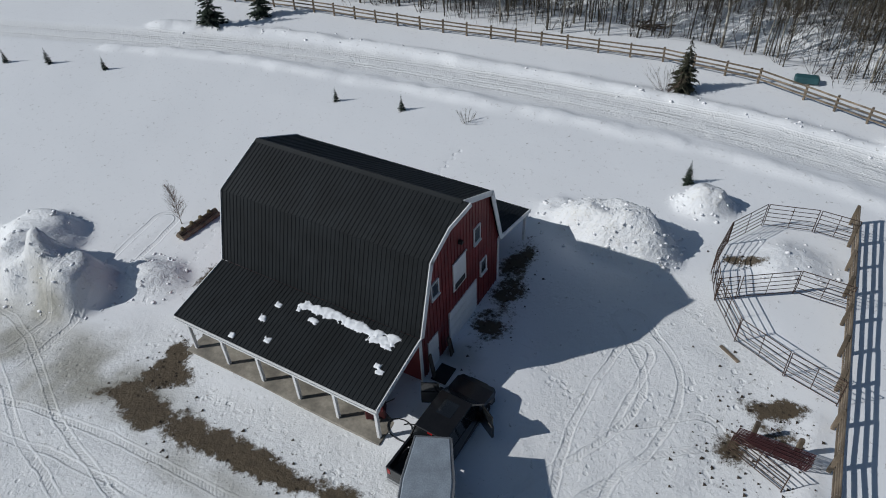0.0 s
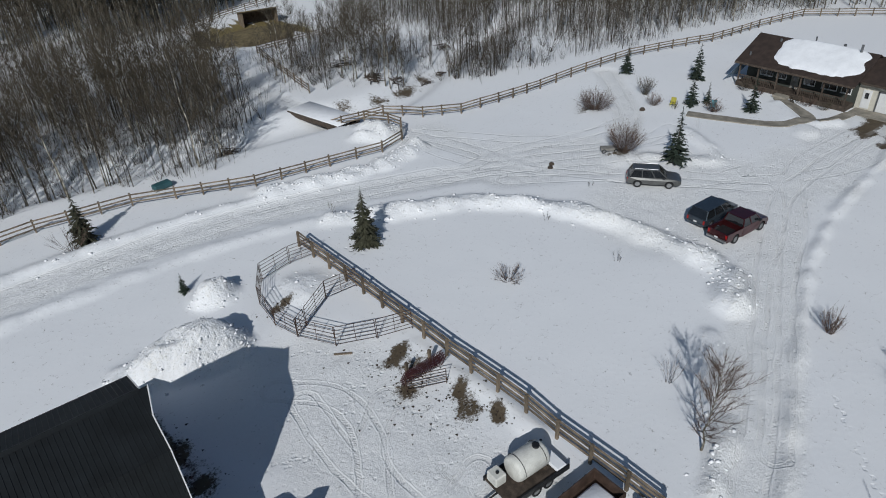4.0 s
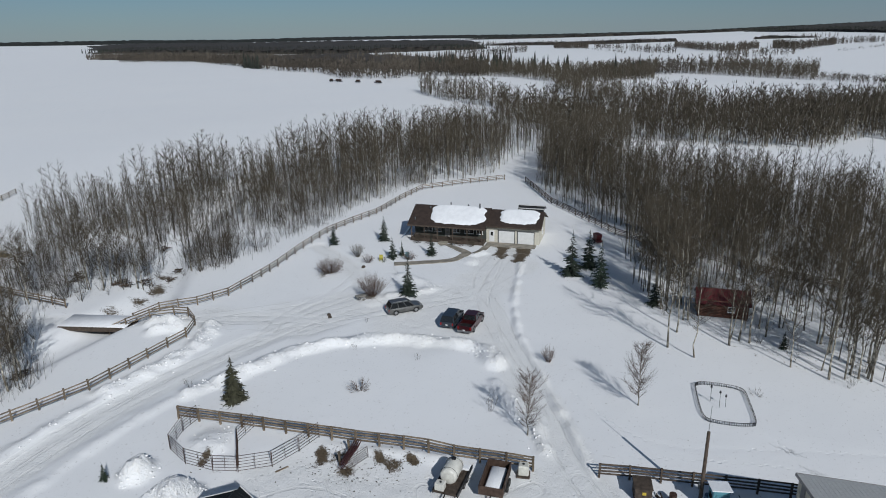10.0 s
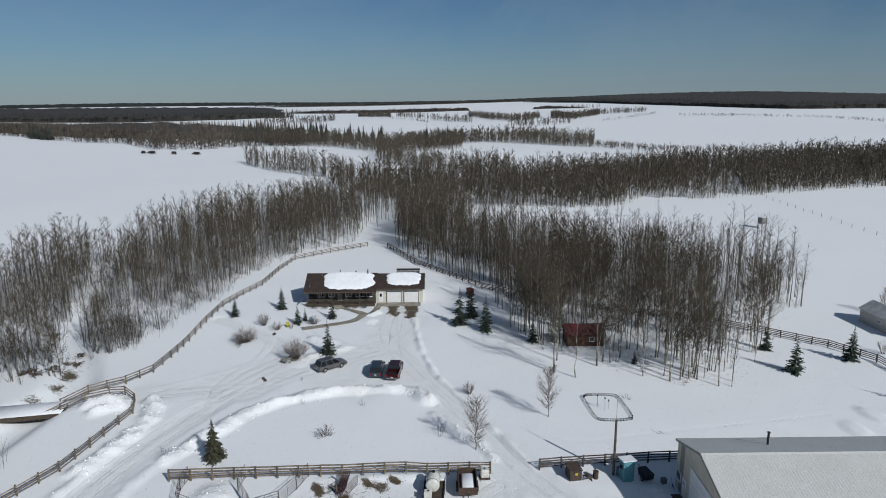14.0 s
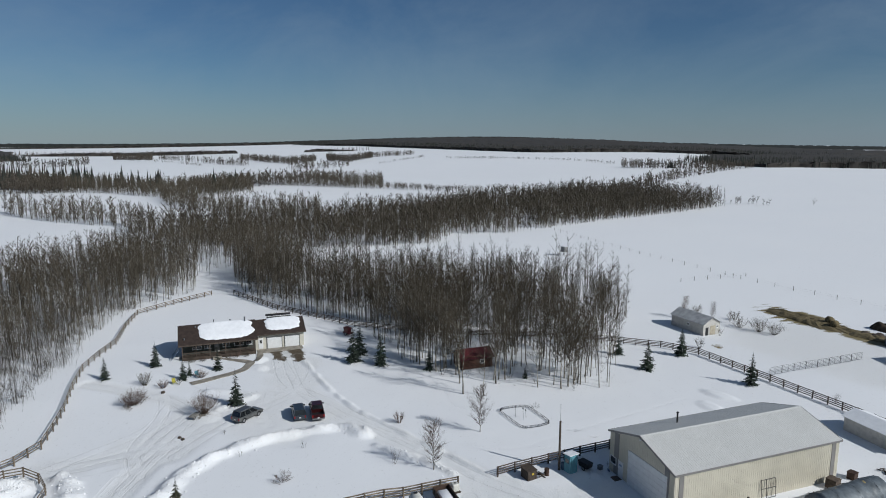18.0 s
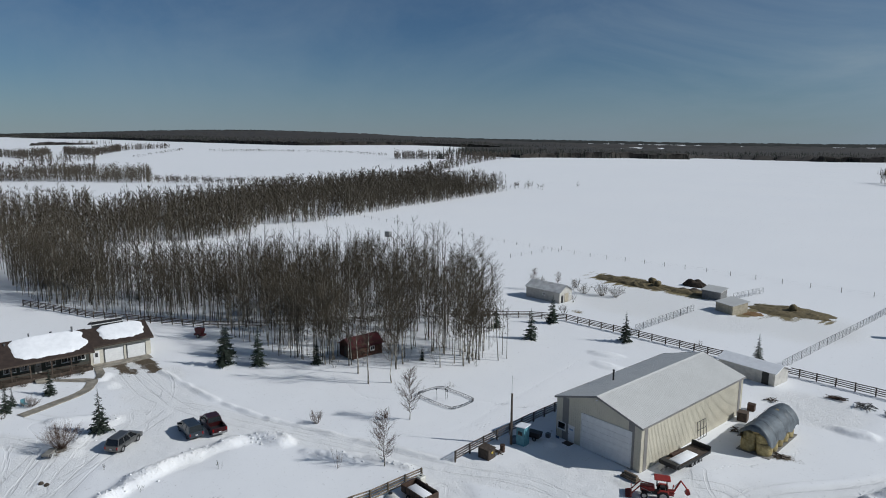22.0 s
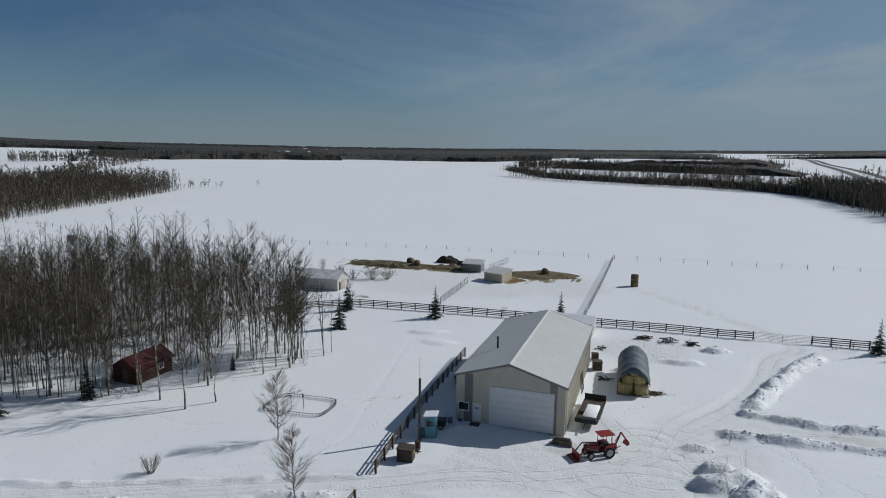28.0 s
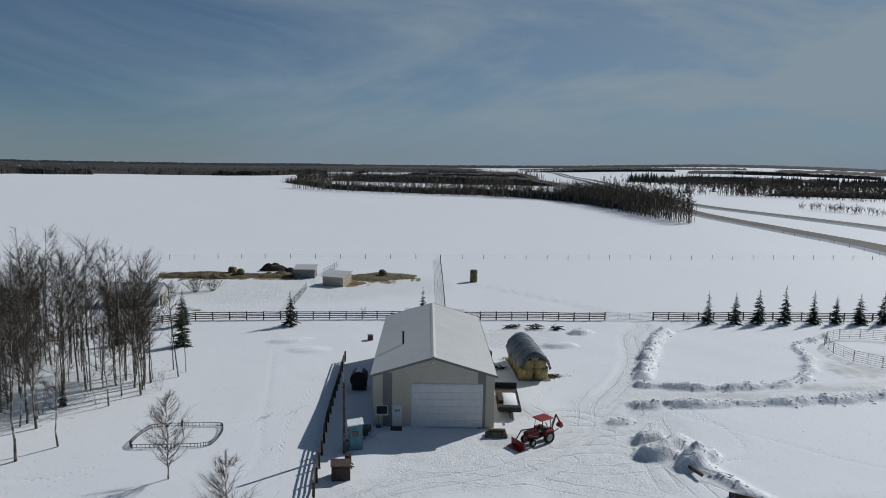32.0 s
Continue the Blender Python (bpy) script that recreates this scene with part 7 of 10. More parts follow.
def red_tractor():
    red = mat("tractor_red", (0.26, 0.022, 0.016), 0.45, var=0.15, scale=3, bump=0.03)
    t = thing("tractor", at(-12.4, -12.0, 33), "red compact tractor with front loader, backhoe and canopy", "tractor")
    part("hood", box(bmesh.new(), 0.75, 2.1, -0.32, 0.32, 0.75, 1.28, 0.07), red, t)
    part("grille", box(bmesh.new(), 2.08, 2.16, -0.28, 0.28, 0.75, 1.2, 0.03), M_BLACK, t)
    part("chassis", box(bmesh.new(), -0.4, 2.0, -0.25, 0.25, 0.45, 0.8, 0.03), M_BLACK, t)
    part("seat", box(bmesh.new(), -0.3, 0.2, -0.25, 0.25, 0.95, 1.35, 0.06), M_BLACK, t)
    for s in (-1, 1):
        part("fender", prism(bmesh.new(), [(-0.65, 0.95), (-0.5, 1.2), (0.25, 1.2), (0.5, 0.9), (0.4, 0.85), (0.2, 1.12), (-0.45, 1.12), (-0.55, 0.92)], "y", s * 0.72 - 0.16, s * 0.72 + 0.16), red, t)
        wheel(t, -0.1, s * 0.74, 0.58, 0.36, "rear_wheel")
        wheel(t, 1.75, s * 0.6, 0.36, 0.24, "front_wheel")
        for x in (-0.45, 0.55):
            part("canopy_post", tube(bmesh.new(), (x, s * 0.55, 0.9), (x * 0.95, s * 0.5, 2.2), 0.03, n=6), M_BLACK, t)
        arm = bmesh.new()
        tube(arm, (0.75, s * 0.5, 1.15), (2.2, s * 0.5, 1.3), 0.06, n=6)
        tube(arm, (2.2, s * 0.5, 1.3), (3.0, s * 0.5, 0.35), 0.06, n=6)
        part("loader_arm", arm, red, t)
        part("loader_cylinder", tube(bmesh.new(), (1.0, s * 0.5, 0.75), (2.15, s * 0.5, 1.15), 0.03, n=6), M_STEEL, t)
    part("canopy", box(bmesh.new(), -0.75, 0.85, -0.65, 0.65, 2.18, 2.28, 0.05), red, t, "red canopy")
    part("bucket", prism(bmesh.new(), [(3.0, 0.75), (2.95, 0.1), (3.6, 0.02), (3.6, 0.06), (3.05, 0.16), (3.08, 0.75)], "y", -0.85, 0.85), red, t, "red loader bucket")
    part("backhoe_frame", box(bmesh.new(), -1.15, -0.5, -0.3, 0.3, 0.5, 1.0, 0.03), red, t)
    boom = bmesh.new()
    tube(boom, (-1.1, 0, 0.85), (-1.75, -0.15, 2.1), 0.09, n=6)
    tube(boom, (-1.75, -0.15, 2.1), (-2.5, -0.3, 1.1), 0.08, n=6)
    part("boom", boom, red, t)
    part("dipper_bucket", prism(bmesh.new(), [(-2.6, 1.15), (-2.75, 0.75), (-2.45, 0.6), (-2.2, 0.8), (-2.3, 1.05)], "y", -0.55, -0.1), red, t)
    part("boom_cylinder", tube(bmesh.new(), (-1.0, 0, 1.2), (-1.6, -0.12, 1.95), 0.035, n=6), M_STEEL, t)
    for s in (-1, 1):
        part("stabilizer", tube(bmesh.new(), (-1.0, s * 0.3, 0.7), (-1.15, s * 0.85, 1.2), 0.05, n=6), red, t)
    part("steering_wheel", tube(bmesh.new(), (0.48, 0, 1.4), (0.52, 0, 1.43), 0.18, n=12), M_BLACK, t)
    return t


red_tractor()


# ---------------------------------------------------------------- hay
def bale_mesh(r, h, material, seed):
    rng = random.Random(seed)
    bm = tube(bmesh.new(), (0, 0, 0), (0, 0, h), r, n=18)
    bmesh.ops.subdivide_edges(bm, edges=[e for e in bm.edges if abs(e.verts[0].co.z - e.verts[1].co.z) > h / 2], cuts=3)
    for v in bm.verts:
        k = 1 + rng.uniform(-0.03, 0.03) + 0.05 * (1 - abs(v.co.z / h * 2 - 1))
        v.co.x *= k
        v.co.y *= k
    return link_mesh("hay_bale", bm, material, True)


def hay_stack():
    s = thing("hay_stack", pose(-14.3, -28.7, gz(-14.3, -30), 0, 0, 3), "round hay bales stacked in rows under a silver tarp", "hay stack")
    bale = bale_mesh(0.86, 1.45, M_HAY, 5)
    for row in range(5):
        for x in (-0.88, 0.88):
            share("bale", bale, s, pose(x, -0.8 - row * 1.75, 0, 0, 0, row * 50))
            share("bale", bale, s, pose(x * 0.82, -0.8 - row * 1.75, 1.45, 0, 0, row * 70 + 20) @ Matrix.Diagonal((0.92, 0.98, 0.75, 1)))
        share("bale", bale, s, pose(0, -0.1 - row * 1.72, 2.95, 90, 0, 0) @ Matrix.Diagonal((0.7, 0.62, 1.1, 1)))
    prof = [(-1.92, 1.35), (-1.82, 1.9), (-1.6, 2.5), (-1.15, 3.0), (-0.6, 3.42), (0.0, 3.56), (0.6, 3.42), (1.15, 3.0), (1.6, 2.5), (1.82, 1.9), (1.92, 1.3)]
    bm = bmesh.new()
    rows = []
    n = 44
    for i in range(n + 1):
        y = 0.25 - i * 9.4 / n
        r_ = []
        for j, (x, z) in enumerate(prof):
            k = noise.noise((j * 0.7, y * 1.3, 3)) * 0.10 + noise.noise((j * 1.9, y * 3.1, 8)) * 0.05
            drop = 0.25 * math.sin(y * 2.1 + (0 if x < 0 else 1.4)) if j in (0, len(prof) - 1) else 0
            r_.append(bm.verts.new((x * (1 + k * 0.5) , y, z + k + drop)))
        rows.append(r_)
    for a, b in zip(rows, rows[1:]):
        for j in range(len(prof) - 1):
            bm.faces.new((a[j], a[j + 1], b[j + 1], b[j]))
    # front flap hanging over the gable in two folds
    for side in (-1, 1):
        idx = range(0, 6) if side < 0 else range(5, 11)
        top = [rows[0][j] for j in idx]
        low = [bm.verts.new((v.co.x * 0.92, v.co.y + 0.12, max(1.7 + 0.5 * (1 - abs(v.co.x) / 1.9), v.co.z - 0.75 * (1 - abs(v.co.x) / 2.6)))) for v in top]
        for j in range(5):
            bm.faces.new((top[j], low[j], low[j + 1], top[j + 1]))
    bmesh.ops.recalc_face_normals(bm, faces=bm.faces)
    part("tarp", bm, M_TARP, s, "silver-grey weathered tarp", True)
    part("pallet", box(bmesh.new(), -1.9, 1.9, -9.0, 0.3, -0.1, 0.06), M_GREY_WOOD, s)
    rope = bmesh.new()
    for y in (-1.5, -4.5, -7.5):
        for (xa, za), (xb, zb) in zip(prof, prof[1:]):
            tube(rope, (xa * 1.05, y, za + 0.05), (xb * 1.05, y, zb + 0.05), 0.012, n=4)
    part("rope", rope, M_BLACK, s)
    return s


hay_stack()
ROUND = bale_mesh(0.78, 1.3, M_OLD_HAY, 9)
for i, (x, y, z, rx, rz) in enumerate(((-11.6, -95.0, 0, 0, 0), (-11.6, -95.0, 1.3, 0, 60), (8.3, -98.6, 0.2, 90, 20), (41.2, -98.8, 0.4, 90, 70), (39.6, -97.2, 0.2, 90, 10))):
    b = new("hay_bale", ROUND)
    b.matrix_basis = pose(x, y, gz(x, y) + z + (0.78 if rx else 0), rx, 0, rz)
    tagged(b, "round weathered hay bale stacked on another" if i == 1 else "round weathered hay bale standing in snow" if not rx else "round old hay bale lying on the feeding ground", "hay bale", "round bales of the paddocks")


def litter_patch(name, cx, cy, rx, ry, high, turn, material, label, category, seed):
    """A low uneven spread of trampled hay or earth with a ragged edge."""
    n_u, n_v = 48, 30
    V, Fc = [], []
    rng = np.random.default_rng(seed)
    for i in range(n_u):
        a = 2 * math.pi * i / n_u
        edge = 1 + 0.28 * float(noise.noise((math.cos(a) * 1.6, math.sin(a) * 1.6, seed))) + 0.16 * float(noise.noise((math.cos(a) * 5, math.sin(a) * 5, seed + 3)))
        for j in range(n_v + 1):
            r = j / n_v
            u, v = rx * r * edge * math.cos(a), ry * r * edge * math.sin(a)
            x, y = u * math.cos(turn) - v * math.sin(turn), u * math.sin(turn) + v * math.cos(turn)
            k = max(0.0, 1 - r ** 2.5)
            z = gz(cx + x, cy + y) + high * k * (0.35 + 0.65 * abs(float(noise.noise((x * 0.35, y * 0.35, seed))))) + 0.10 * k * float(noise.noise((x * 1.4, y * 1.4, seed + 5))) + 0.05 - 0.13 * r ** 10
            V.append((x, y, z - gz(cx, cy)))
    for i in range(n_u):
        for j in range(n_v):
            a, b = i * (n_v + 1) + j, ((i + 1) % n_u) * (n_v + 1) + j
            Fc.append((a, a + 1, b + 1, b))
    me = bpy.data.meshes.new(name)
    me.from_pydata(V, [], Fc)
    me.materials.append(material)
    ob = new(name, me)
    ob.matrix_basis = at(cx, cy)
    return tagged(ob, label, category)


litter_patch("hay_litter", 46, -98.0, 12.5, 3.4, 1.6, 0.02, M_OLD_HAY, "long trampled heap of old hay in the paddock", "old hay", 21)
litter_patch("manure_pile", 34.6, -106.6, 3.4, 1.8, 3.2, 0.1, M_DIRT, "tall dark heap of manure and old hay at the field fence", "manure heap", 26)
litter_patch("manure_pile", 29.6, -105.0, 2.2, 1.4, 2.0, 0.3, M_DIRT, "dark rounded heap of manure beside the larger one", "manure heap", 27)
litter_patch("hay_litter", 32, -99.5, 5.5, 2.6, 1.3, 0.1, M_OLD_HAY, "trampled heap of old hay beside the shelter", "old hay", 22)
litter_patch("hay_litter", 9.0, -99.5, 8.8, 4.6, 1.1, 0.1, M_OLD_HAY, "wide spread of trampled old hay behind the shelters", "old hay", 23)
litter_patch("hay_litter", 14.0, -91.5, 2.6, 2.0, 0.5, 0.0, mat("rusty_hay", (0.16, 0.085, 0.035), 0.95, col2=(0.24, 0.15, 0.07), fine=20), "rust-brown bedding hay beside the shelter", "old hay", 24)
litter_patch("hay_litter", 32.5, 103.5, 7.5, 6.0, 0.5, 0.2, M_OLD_HAY, "trampled hay in front of the feeding shelter", "old hay", 25)
for x, y, s in ((31.5, -100.5, 1.5), (28.6, -100.8, 1.2), (34.0, -100.0, 1.1)):
    bm = bmesh.new()
    bmesh.ops.create_icosphere(bm, subdivisions=3, radius=1.0)
    for v in bm.verts:
        v.co *= 1 + 0.25 * noise.noise(v.co * 1.7 + Vector((x, y, 0)))
        v.co.z *= 0.6
    solo("manure_pile", bm, M_DARK_WOOD, at(x, y) @ Matrix.Diagonal((s, s, s, 1)), "dark heap of old bedding partly under snow", "heap", "dark heaps by the shelter", smooth=True)


# ---------------------------------------------------------------- sheds, cabin, bridge
def gable_shed(name, m, lx, ly, wall, ridge, m_wall, m_roof, label, category, over=0.3, doors=(), windows=(), ribs=True):
    """A shed whose ridge runs along x, its near corner at the origin. doors: (face, at, w, h, material); faces n s e w."""
    s = thing(name, m, label, category)
    prof = [(0, -0.4), (ly, -0.4), (ly, wall), (ly / 2, ridge - 0.08), (0, wall)]
    for nm, a in (("gable_wall", 0.0), ("gable_wall", lx - 0.12)):
        part(nm, prism(bmesh.new(), prof, "x", a, a + 0.12), m_wall, s)
    for y in (0, ly - 0.12):
        part("side_wall", box(bmesh.new(), 0.12, lx - 0.12, y, y + 0.12, -0.4, wall), m_wall, s)
    k = (ridge - wall) / (ly / 2)
    for y0 in (-over, ly + over):
        pl = ((-over, y0, wall - over * k), (lx + over, y0, wall - over * k), (lx + over, ly / 2, ridge), (-over, ly / 2, ridge))
        if ribs:
            part("roof_slope", ribbed(bmesh.new(), *pl, 0.4, 0.03, 0.06), m_roof, s)
        else:
            part("roof_slope", slab(bmesh.new(), pl, 0.1), m_roof, s)
    spin = {"s": (0, lambda a: (a, -0.02)), "n": (180, lambda a: (a, ly + 0.02)), "w": (-90, lambda a: (-0.02, a)), "e": (90, lambda a: (lx + 0.02, a))}
    for face, a, w, h, md in doors:
        rz, pos = spin[face]
        d = part("door", box(bmesh.new(), -w / 2, w / 2, -0.05, 0.04, 0, h), md, s)
        d.matrix_basis = Matrix.Translation((*pos(a), 0.02)) @ pose(0, 0, 0, 0, 0, rz)
        part("door_frame", box(bmesh.new(), -w / 2 - 0.08, w / 2 + 0.08, -0.03, 0.03, h, h + 0.1), m_wall, d)
    for face, a, z, w, h in windows:
        rz, pos = spin[face]
        sash_window("window", s, Matrix.Translation((*pos(a), z)) @ pose(0, 0, 0, 0, 0, rz), w, h)
    return s


M_PALE_WALL = mat("pale_painted_boards", (0.52, 0.50, 0.46), 0.75, scale=1.4, fine=14, bump=0.1, col2=(0.36, 0.34, 0.31), lo=0.45, hi=0.8)
M_TAN_WALL = mat("tan_plywood", (0.42, 0.37, 0.28), 0.8, var=0.15, scale=1.5, bump=0.08)
M_GREY_BOARD = mat("grey_boards", (0.20, 0.20, 0.195), 0.8, var=0.2, scale=2, bump=0.15)
M_OLD_TIN = mat("old_tin_roof", (0.36, 0.37, 0.38), 0.45, 0.4, var=0.2, scale=0.8, bump=0.05)
gable_shed("stable", at(54.2, -66.0, 183), 9.3, 4.6, 2.6, 3.9, M_PALE_WALL, M_OLD_TIN, "whitewashed stable with old tin roof at the paddock fence", "stable", doors=(("e", 2.6, 1.4, 2.0, M_TAN_WALL), ("e", 1.0, 0.7, 1.7, M_BLACK)), windows=(("s", 5.0, 1.3, 0.6, 0.5), ("e", 3.8, 1.5, 0.4, 0.4)))
gable_shed("long_shed", at(1.8, -52.65, 177), 8.8, 4.2, 2.2, 2.9, M_PALE_WALL, M_SNOW, "long low white shed with snow on its roof", "shed", doors=(("s", 7.4, 1.0, 1.95, M_BLACK),), ribs=False)
for x, y, rz, w, d, mw, lb in ((27.7, -97.0, 180, 4.4, 3.0, M_GREY_BOARD, "small grey board run-in shelter with pale roof"), (20.2, -88.5, 162, 4.6, 4.2, M_TAN_WALL, "small tan plywood run-in shelter with pale roof")):
    s = thing("run_in_shelter", at(x, y, rz), lb, "shelter")
    part("rear_wall", box(bmesh.new(), 0, w, 0, 0.1, -0.3, 2.0), mw, s)
    for xx in (0, w - 0.1):
        part("side_wall", prism(bmesh.new(), [(0.1, -0.3), (d, -0.3), (d, 2.5), (0.1, 2.0)], "x", xx, xx + 0.1), mw, s)
    part("front_beam", box(bmesh.new(), 0, w, d - 0.12, d, 2.2, 2.5), mw, s)
    part("roof", slab(bmesh.new(), ((-0.25, -0.25, 2.02), (w + 0.25, -0.25, 2.02), (w + 0.25, d + 0.3, 2.62), (-0.25, d + 0.3, 2.62)), 0.1), M_ROOF_STEEL, s)
gable_shed("garden_shed", at(78.0, -10.5, -35), 3.0, 2.4, 2.1, 2.9, M_WHITE_DOOR, M_OLD_TIN, "small white shed among the aspens", "shed", doors=(("w", 1.2, 0.8, 1.8, M_GREY_BOARD),))


def log_cabin():
    c = thing("log_cabin", at(43.3, -17.0, 0), "small red-brown log cabin with red metal roof under aspens", "cabin")
    lx, ly, wall, ridge = 3.6, 5.8, 2.2, 3.35
    part("core", box(bmesh.new(), 0.1, lx - 0.1, 0.1, ly - 0.1, -0.3, wall), M_LOG, c)
    logm = link_mesh("log", tube(bmesh.new(), (0, 0, 0), (1, 0, 0), 0.12, n=8), M_LOG)
    for i in range(10):
        z = 0.1 + i * 0.225
        for y in (0.05, ly - 0.05):
            share("log", logm, c, Matrix.Translation((-0.15, y, z)) @ Matrix.Diagonal((lx + 0.3, 1, 1, 1)))
        for x in (0.05, lx - 0.05):
            share("log", logm, c, Matrix.Translation((x, -0.15, z + 0.11)) @ pose(0, 0, 0, 0, 0, 90) @ Matrix.Diagonal((ly + 0.3, 1, 1, 1)))
    for y in (0.0, ly - 0.12):
        part("gable", prism(bmesh.new(), [(0, wall), (lx, wall), (lx / 2, ridge - 0.1)], "y", y, y + 0.12), M_LOG, c)
    for x0 in (-0.5, lx + 0.5):
        part("roof_slope", ribbed(bmesh.new(), (x0, -0.4, wall - 0.25), (x0, ly + 0.4, wall - 0.25), (lx / 2, ly + 0.4, ridge), (lx / 2, -0.4, ridge), 0.4, 0.03, 0.06), M_RED_ROOF, c)
    sash_window("window", c, Matrix.Translation((-0.1, 1.9, 1.0)) @ pose(0, 0, 0, 0, 0, -90), 0.7, 0.6)
    d = part("door", box(bmesh.new(), -0.4, 0.4, -0.05, 0.04, 0, 1.85), M_DARK_WOOD, c)
    d.matrix_basis = Matrix.Translation((1.8, ly + 0.12, 0.1)) @ pose(0, 0, 0, 0, 0, 180)
    return c


log_cabin()


def bridge():
    b = thing("wooden_bridge", pose(21.2, 59.6, 0.0, 0, 0, heading(21.2, 59.6, 19.7, 67.4)), "snow-covered timber bridge with dark beams over the creek", "bridge")
    for y in (-3.2, -1.7, -0.2):
        part("beam", box(bmesh.new(), -0.4, 8.4, y - 0.15, y + 0.15, -0.55, -0.12), M_DARK_WOOD, b)
    pl = link_mesh("plank", box(bmesh.new(), 0, 0.26, -3.5, 0.1, -0.12, -0.04), M_DARK_WOOD)
    for i in range(30):
        share("plank", pl, b, Matrix.Translation((-0.2 + i * 0.28, 0, 0)))
    part("edge_beam", box(bmesh.new(), -0.4, 8.4, 0.05, 0.3, -0.5, 0.04), M_DARK_WOOD, b)
    bm = box(bmesh.new(), -0.6, 8.6, -3.5, 0.12, -0.04, 0.14, 0.05)
    part("snow_cover", bm, M_SNOW, b, "packed snow on the deck", True)
    for x in (0.0, 8.0):
        part("abutment", box(bmesh.new(), x - 0.3, x + 0.3, -3.4, 0.2, -1.6, -0.5), M_DARK_WOOD, b)
    return b


bridge()
shel = thing("feeding_shelter", at(33.2, 110.0, -8), "open-fronted wooden feeding shelter with mossy roof", "shelter")
for x in (0.0, 6.2):
    part("side_wall", prism(bmesh.new(), [(0, -0.3), (3.2, -0.3), (3.2, 2.0), (0, 2.7)], "x", x, x + 0.12), M_WOOD, shel)
part("rear_wall", box(bmesh.new(), 0.12, 6.2, 3.08, 3.2, -0.3, 2.0), M_DARK_WOOD, shel)
part("roof", slab(bmesh.new(), ((-0.3, -0.5, 2.85), (6.6, -0.5, 2.85), (6.6, 3.5, 2.05), (-0.3, 3.5, 2.05)), 0.14), M_OLD_HAY, shel)
part("front_beam", box(bmesh.new(), 0, 6.3, -0.1, 0.06, 2.35, 2.68), M_WOOD, shel)
blind = thing("hunting_blind", at(140, -91.5, 20), "small grey hut on posts at the edge of the bush", "hut")
part("hut_wall", box(bmesh.new(), 0, 1.8, 0, 1.8, 1.4, 3.2), M_GREY_BOARD, blind)
part("roof", slab(bmesh.new(), ((-0.2, -0.2, 3.25), (2, -0.2, 3.25), (2, 2, 3.45), (-0.2, 2, 3.45)), 0.08), M_SNOW, blind)
for x in (0.1, 1.7):
    for y in (0.1, 1.7):
        part("leg", tube(bmesh.new(), (x, y, -0.3), (x, y, 1.4), 0.06, n=6), M_DARK_WOOD, blind)
for x, y, l_ in ((433, 217, 9), (428, 200, 5), (421, 180, 8), (436, 226, 4)):
    im = thing("farm_implement", at(x, y, 60), "dark farm implement standing far out in the snowy field", "farm machine", "machines left in the field")
    part("frame", box(bmesh.new(), 0, l_, -0.8, 0.8, 0.5, 1.1, 0.1), M_BLACK, im)
    part("hopper", prism(bmesh.new(), [(l_ * 0.2, 1.1), (l_ * 0.7, 1.1), (l_ * 0.8, 2.2), (l_ * 0.1, 2.2)], "y", -0.7, 0.7), M_RUST, im)
    for yy in (-1.0, 1.0):
        wheel(im, l_ * 0.5, yy, 0.6, 0.3)

# ---------------------------------------------------------------- shop yard clutter
pole = thing("utility_pole", at(5.55, -8.75), "weathered wooden pole with a thin mast on top", "pole")
part("shaft", tube(bmesh.new(), (0, 0, -0.4), (0.03, 0, 6.4), 0.16, 0.12, n=10), M_DARK_WOOD, pole)
part("mast", tube(bmesh.new(), (0.05, 0, 6.1), (0.05, 0, 8.6), 0.022, n=6), M_STEEL, pole)
part("meter_box", box(bmesh.new(), -0.15, 0.15, 0.13, 0.28, 1.3, 1.8, 0.02), M_GREY_PAINT, pole)
teal = mat("teal_paint", (0.10, 0.26, 0.31), 0.55, var=0.15, scale=2, bump=0.04)
hut = thing("phone_booth_shed", at(4.75, -9.9, 10), "narrow pale teal hut with a small window", "hut")
part("hut_wall", box(bmesh.new(), -0.55, 0.55, -0.6, 0.6, -0.2, 2.25, 0.03), teal, hut)
part("roof", slab(bmesh.new(), ((-0.7, -0.75, 2.45), (0.7, -0.75, 2.3), (0.7, 0.75, 2.3), (-0.7, 0.75, 2.45)), 0.08), M_SNOW, hut)
part("door", box(bmesh.new(), -0.62, -0.55, -0.4, 0.4, 0.0, 1.95), teal, hut)
part("window", box(bmesh.new(), -0.3, 0.3, 0.6, 0.63, 1.25, 1.75), M_GLASS, hut)
drum = solo("barrel", tube(bmesh.new(), (0, 0, -0.1), (0, 0, 0.88), 0.29, n=16), mat("blue_plastic", (0.06, 0.11, 0.17), 0.5), at(5.5, -9.3), "dark blue plastic barrel beside the teal hut", "barrel")
solo("barrel", tube(bmesh.new(), (0, 0, -0.1), (0, 0, 0.86), 0.29, n=16), M_RUST, at(5.0, -6.7), "rusty steel barrel beside the brown bin", "barrel")
bin_ = thing("wood_bin", at(5.3, -4.4, 8), "dark brown wooden bin with a small yellow mark", "bin")
part("box_body", box(bmesh.new(), -0.75, 0.75, -0.65, 0.65, -0.1, 1.15, 0.03), M_DARK_WOOD, bin_)
part("lid", slab(bmesh.new(), ((-0.82, -0.72, 1.2), (0.82, -0.72, 1.3), (0.82, 0.72, 1.3), (-0.82, 0.72, 1.2)), 0.06), M_DARK_WOOD, bin_)
part("mark", box(bmesh.new(), -0.775, -0.753, -0.2, 0.1, 0.65, 0.9), mat("yellow_mark", (0.45, 0.33, 0.04), 0.6), bin_)
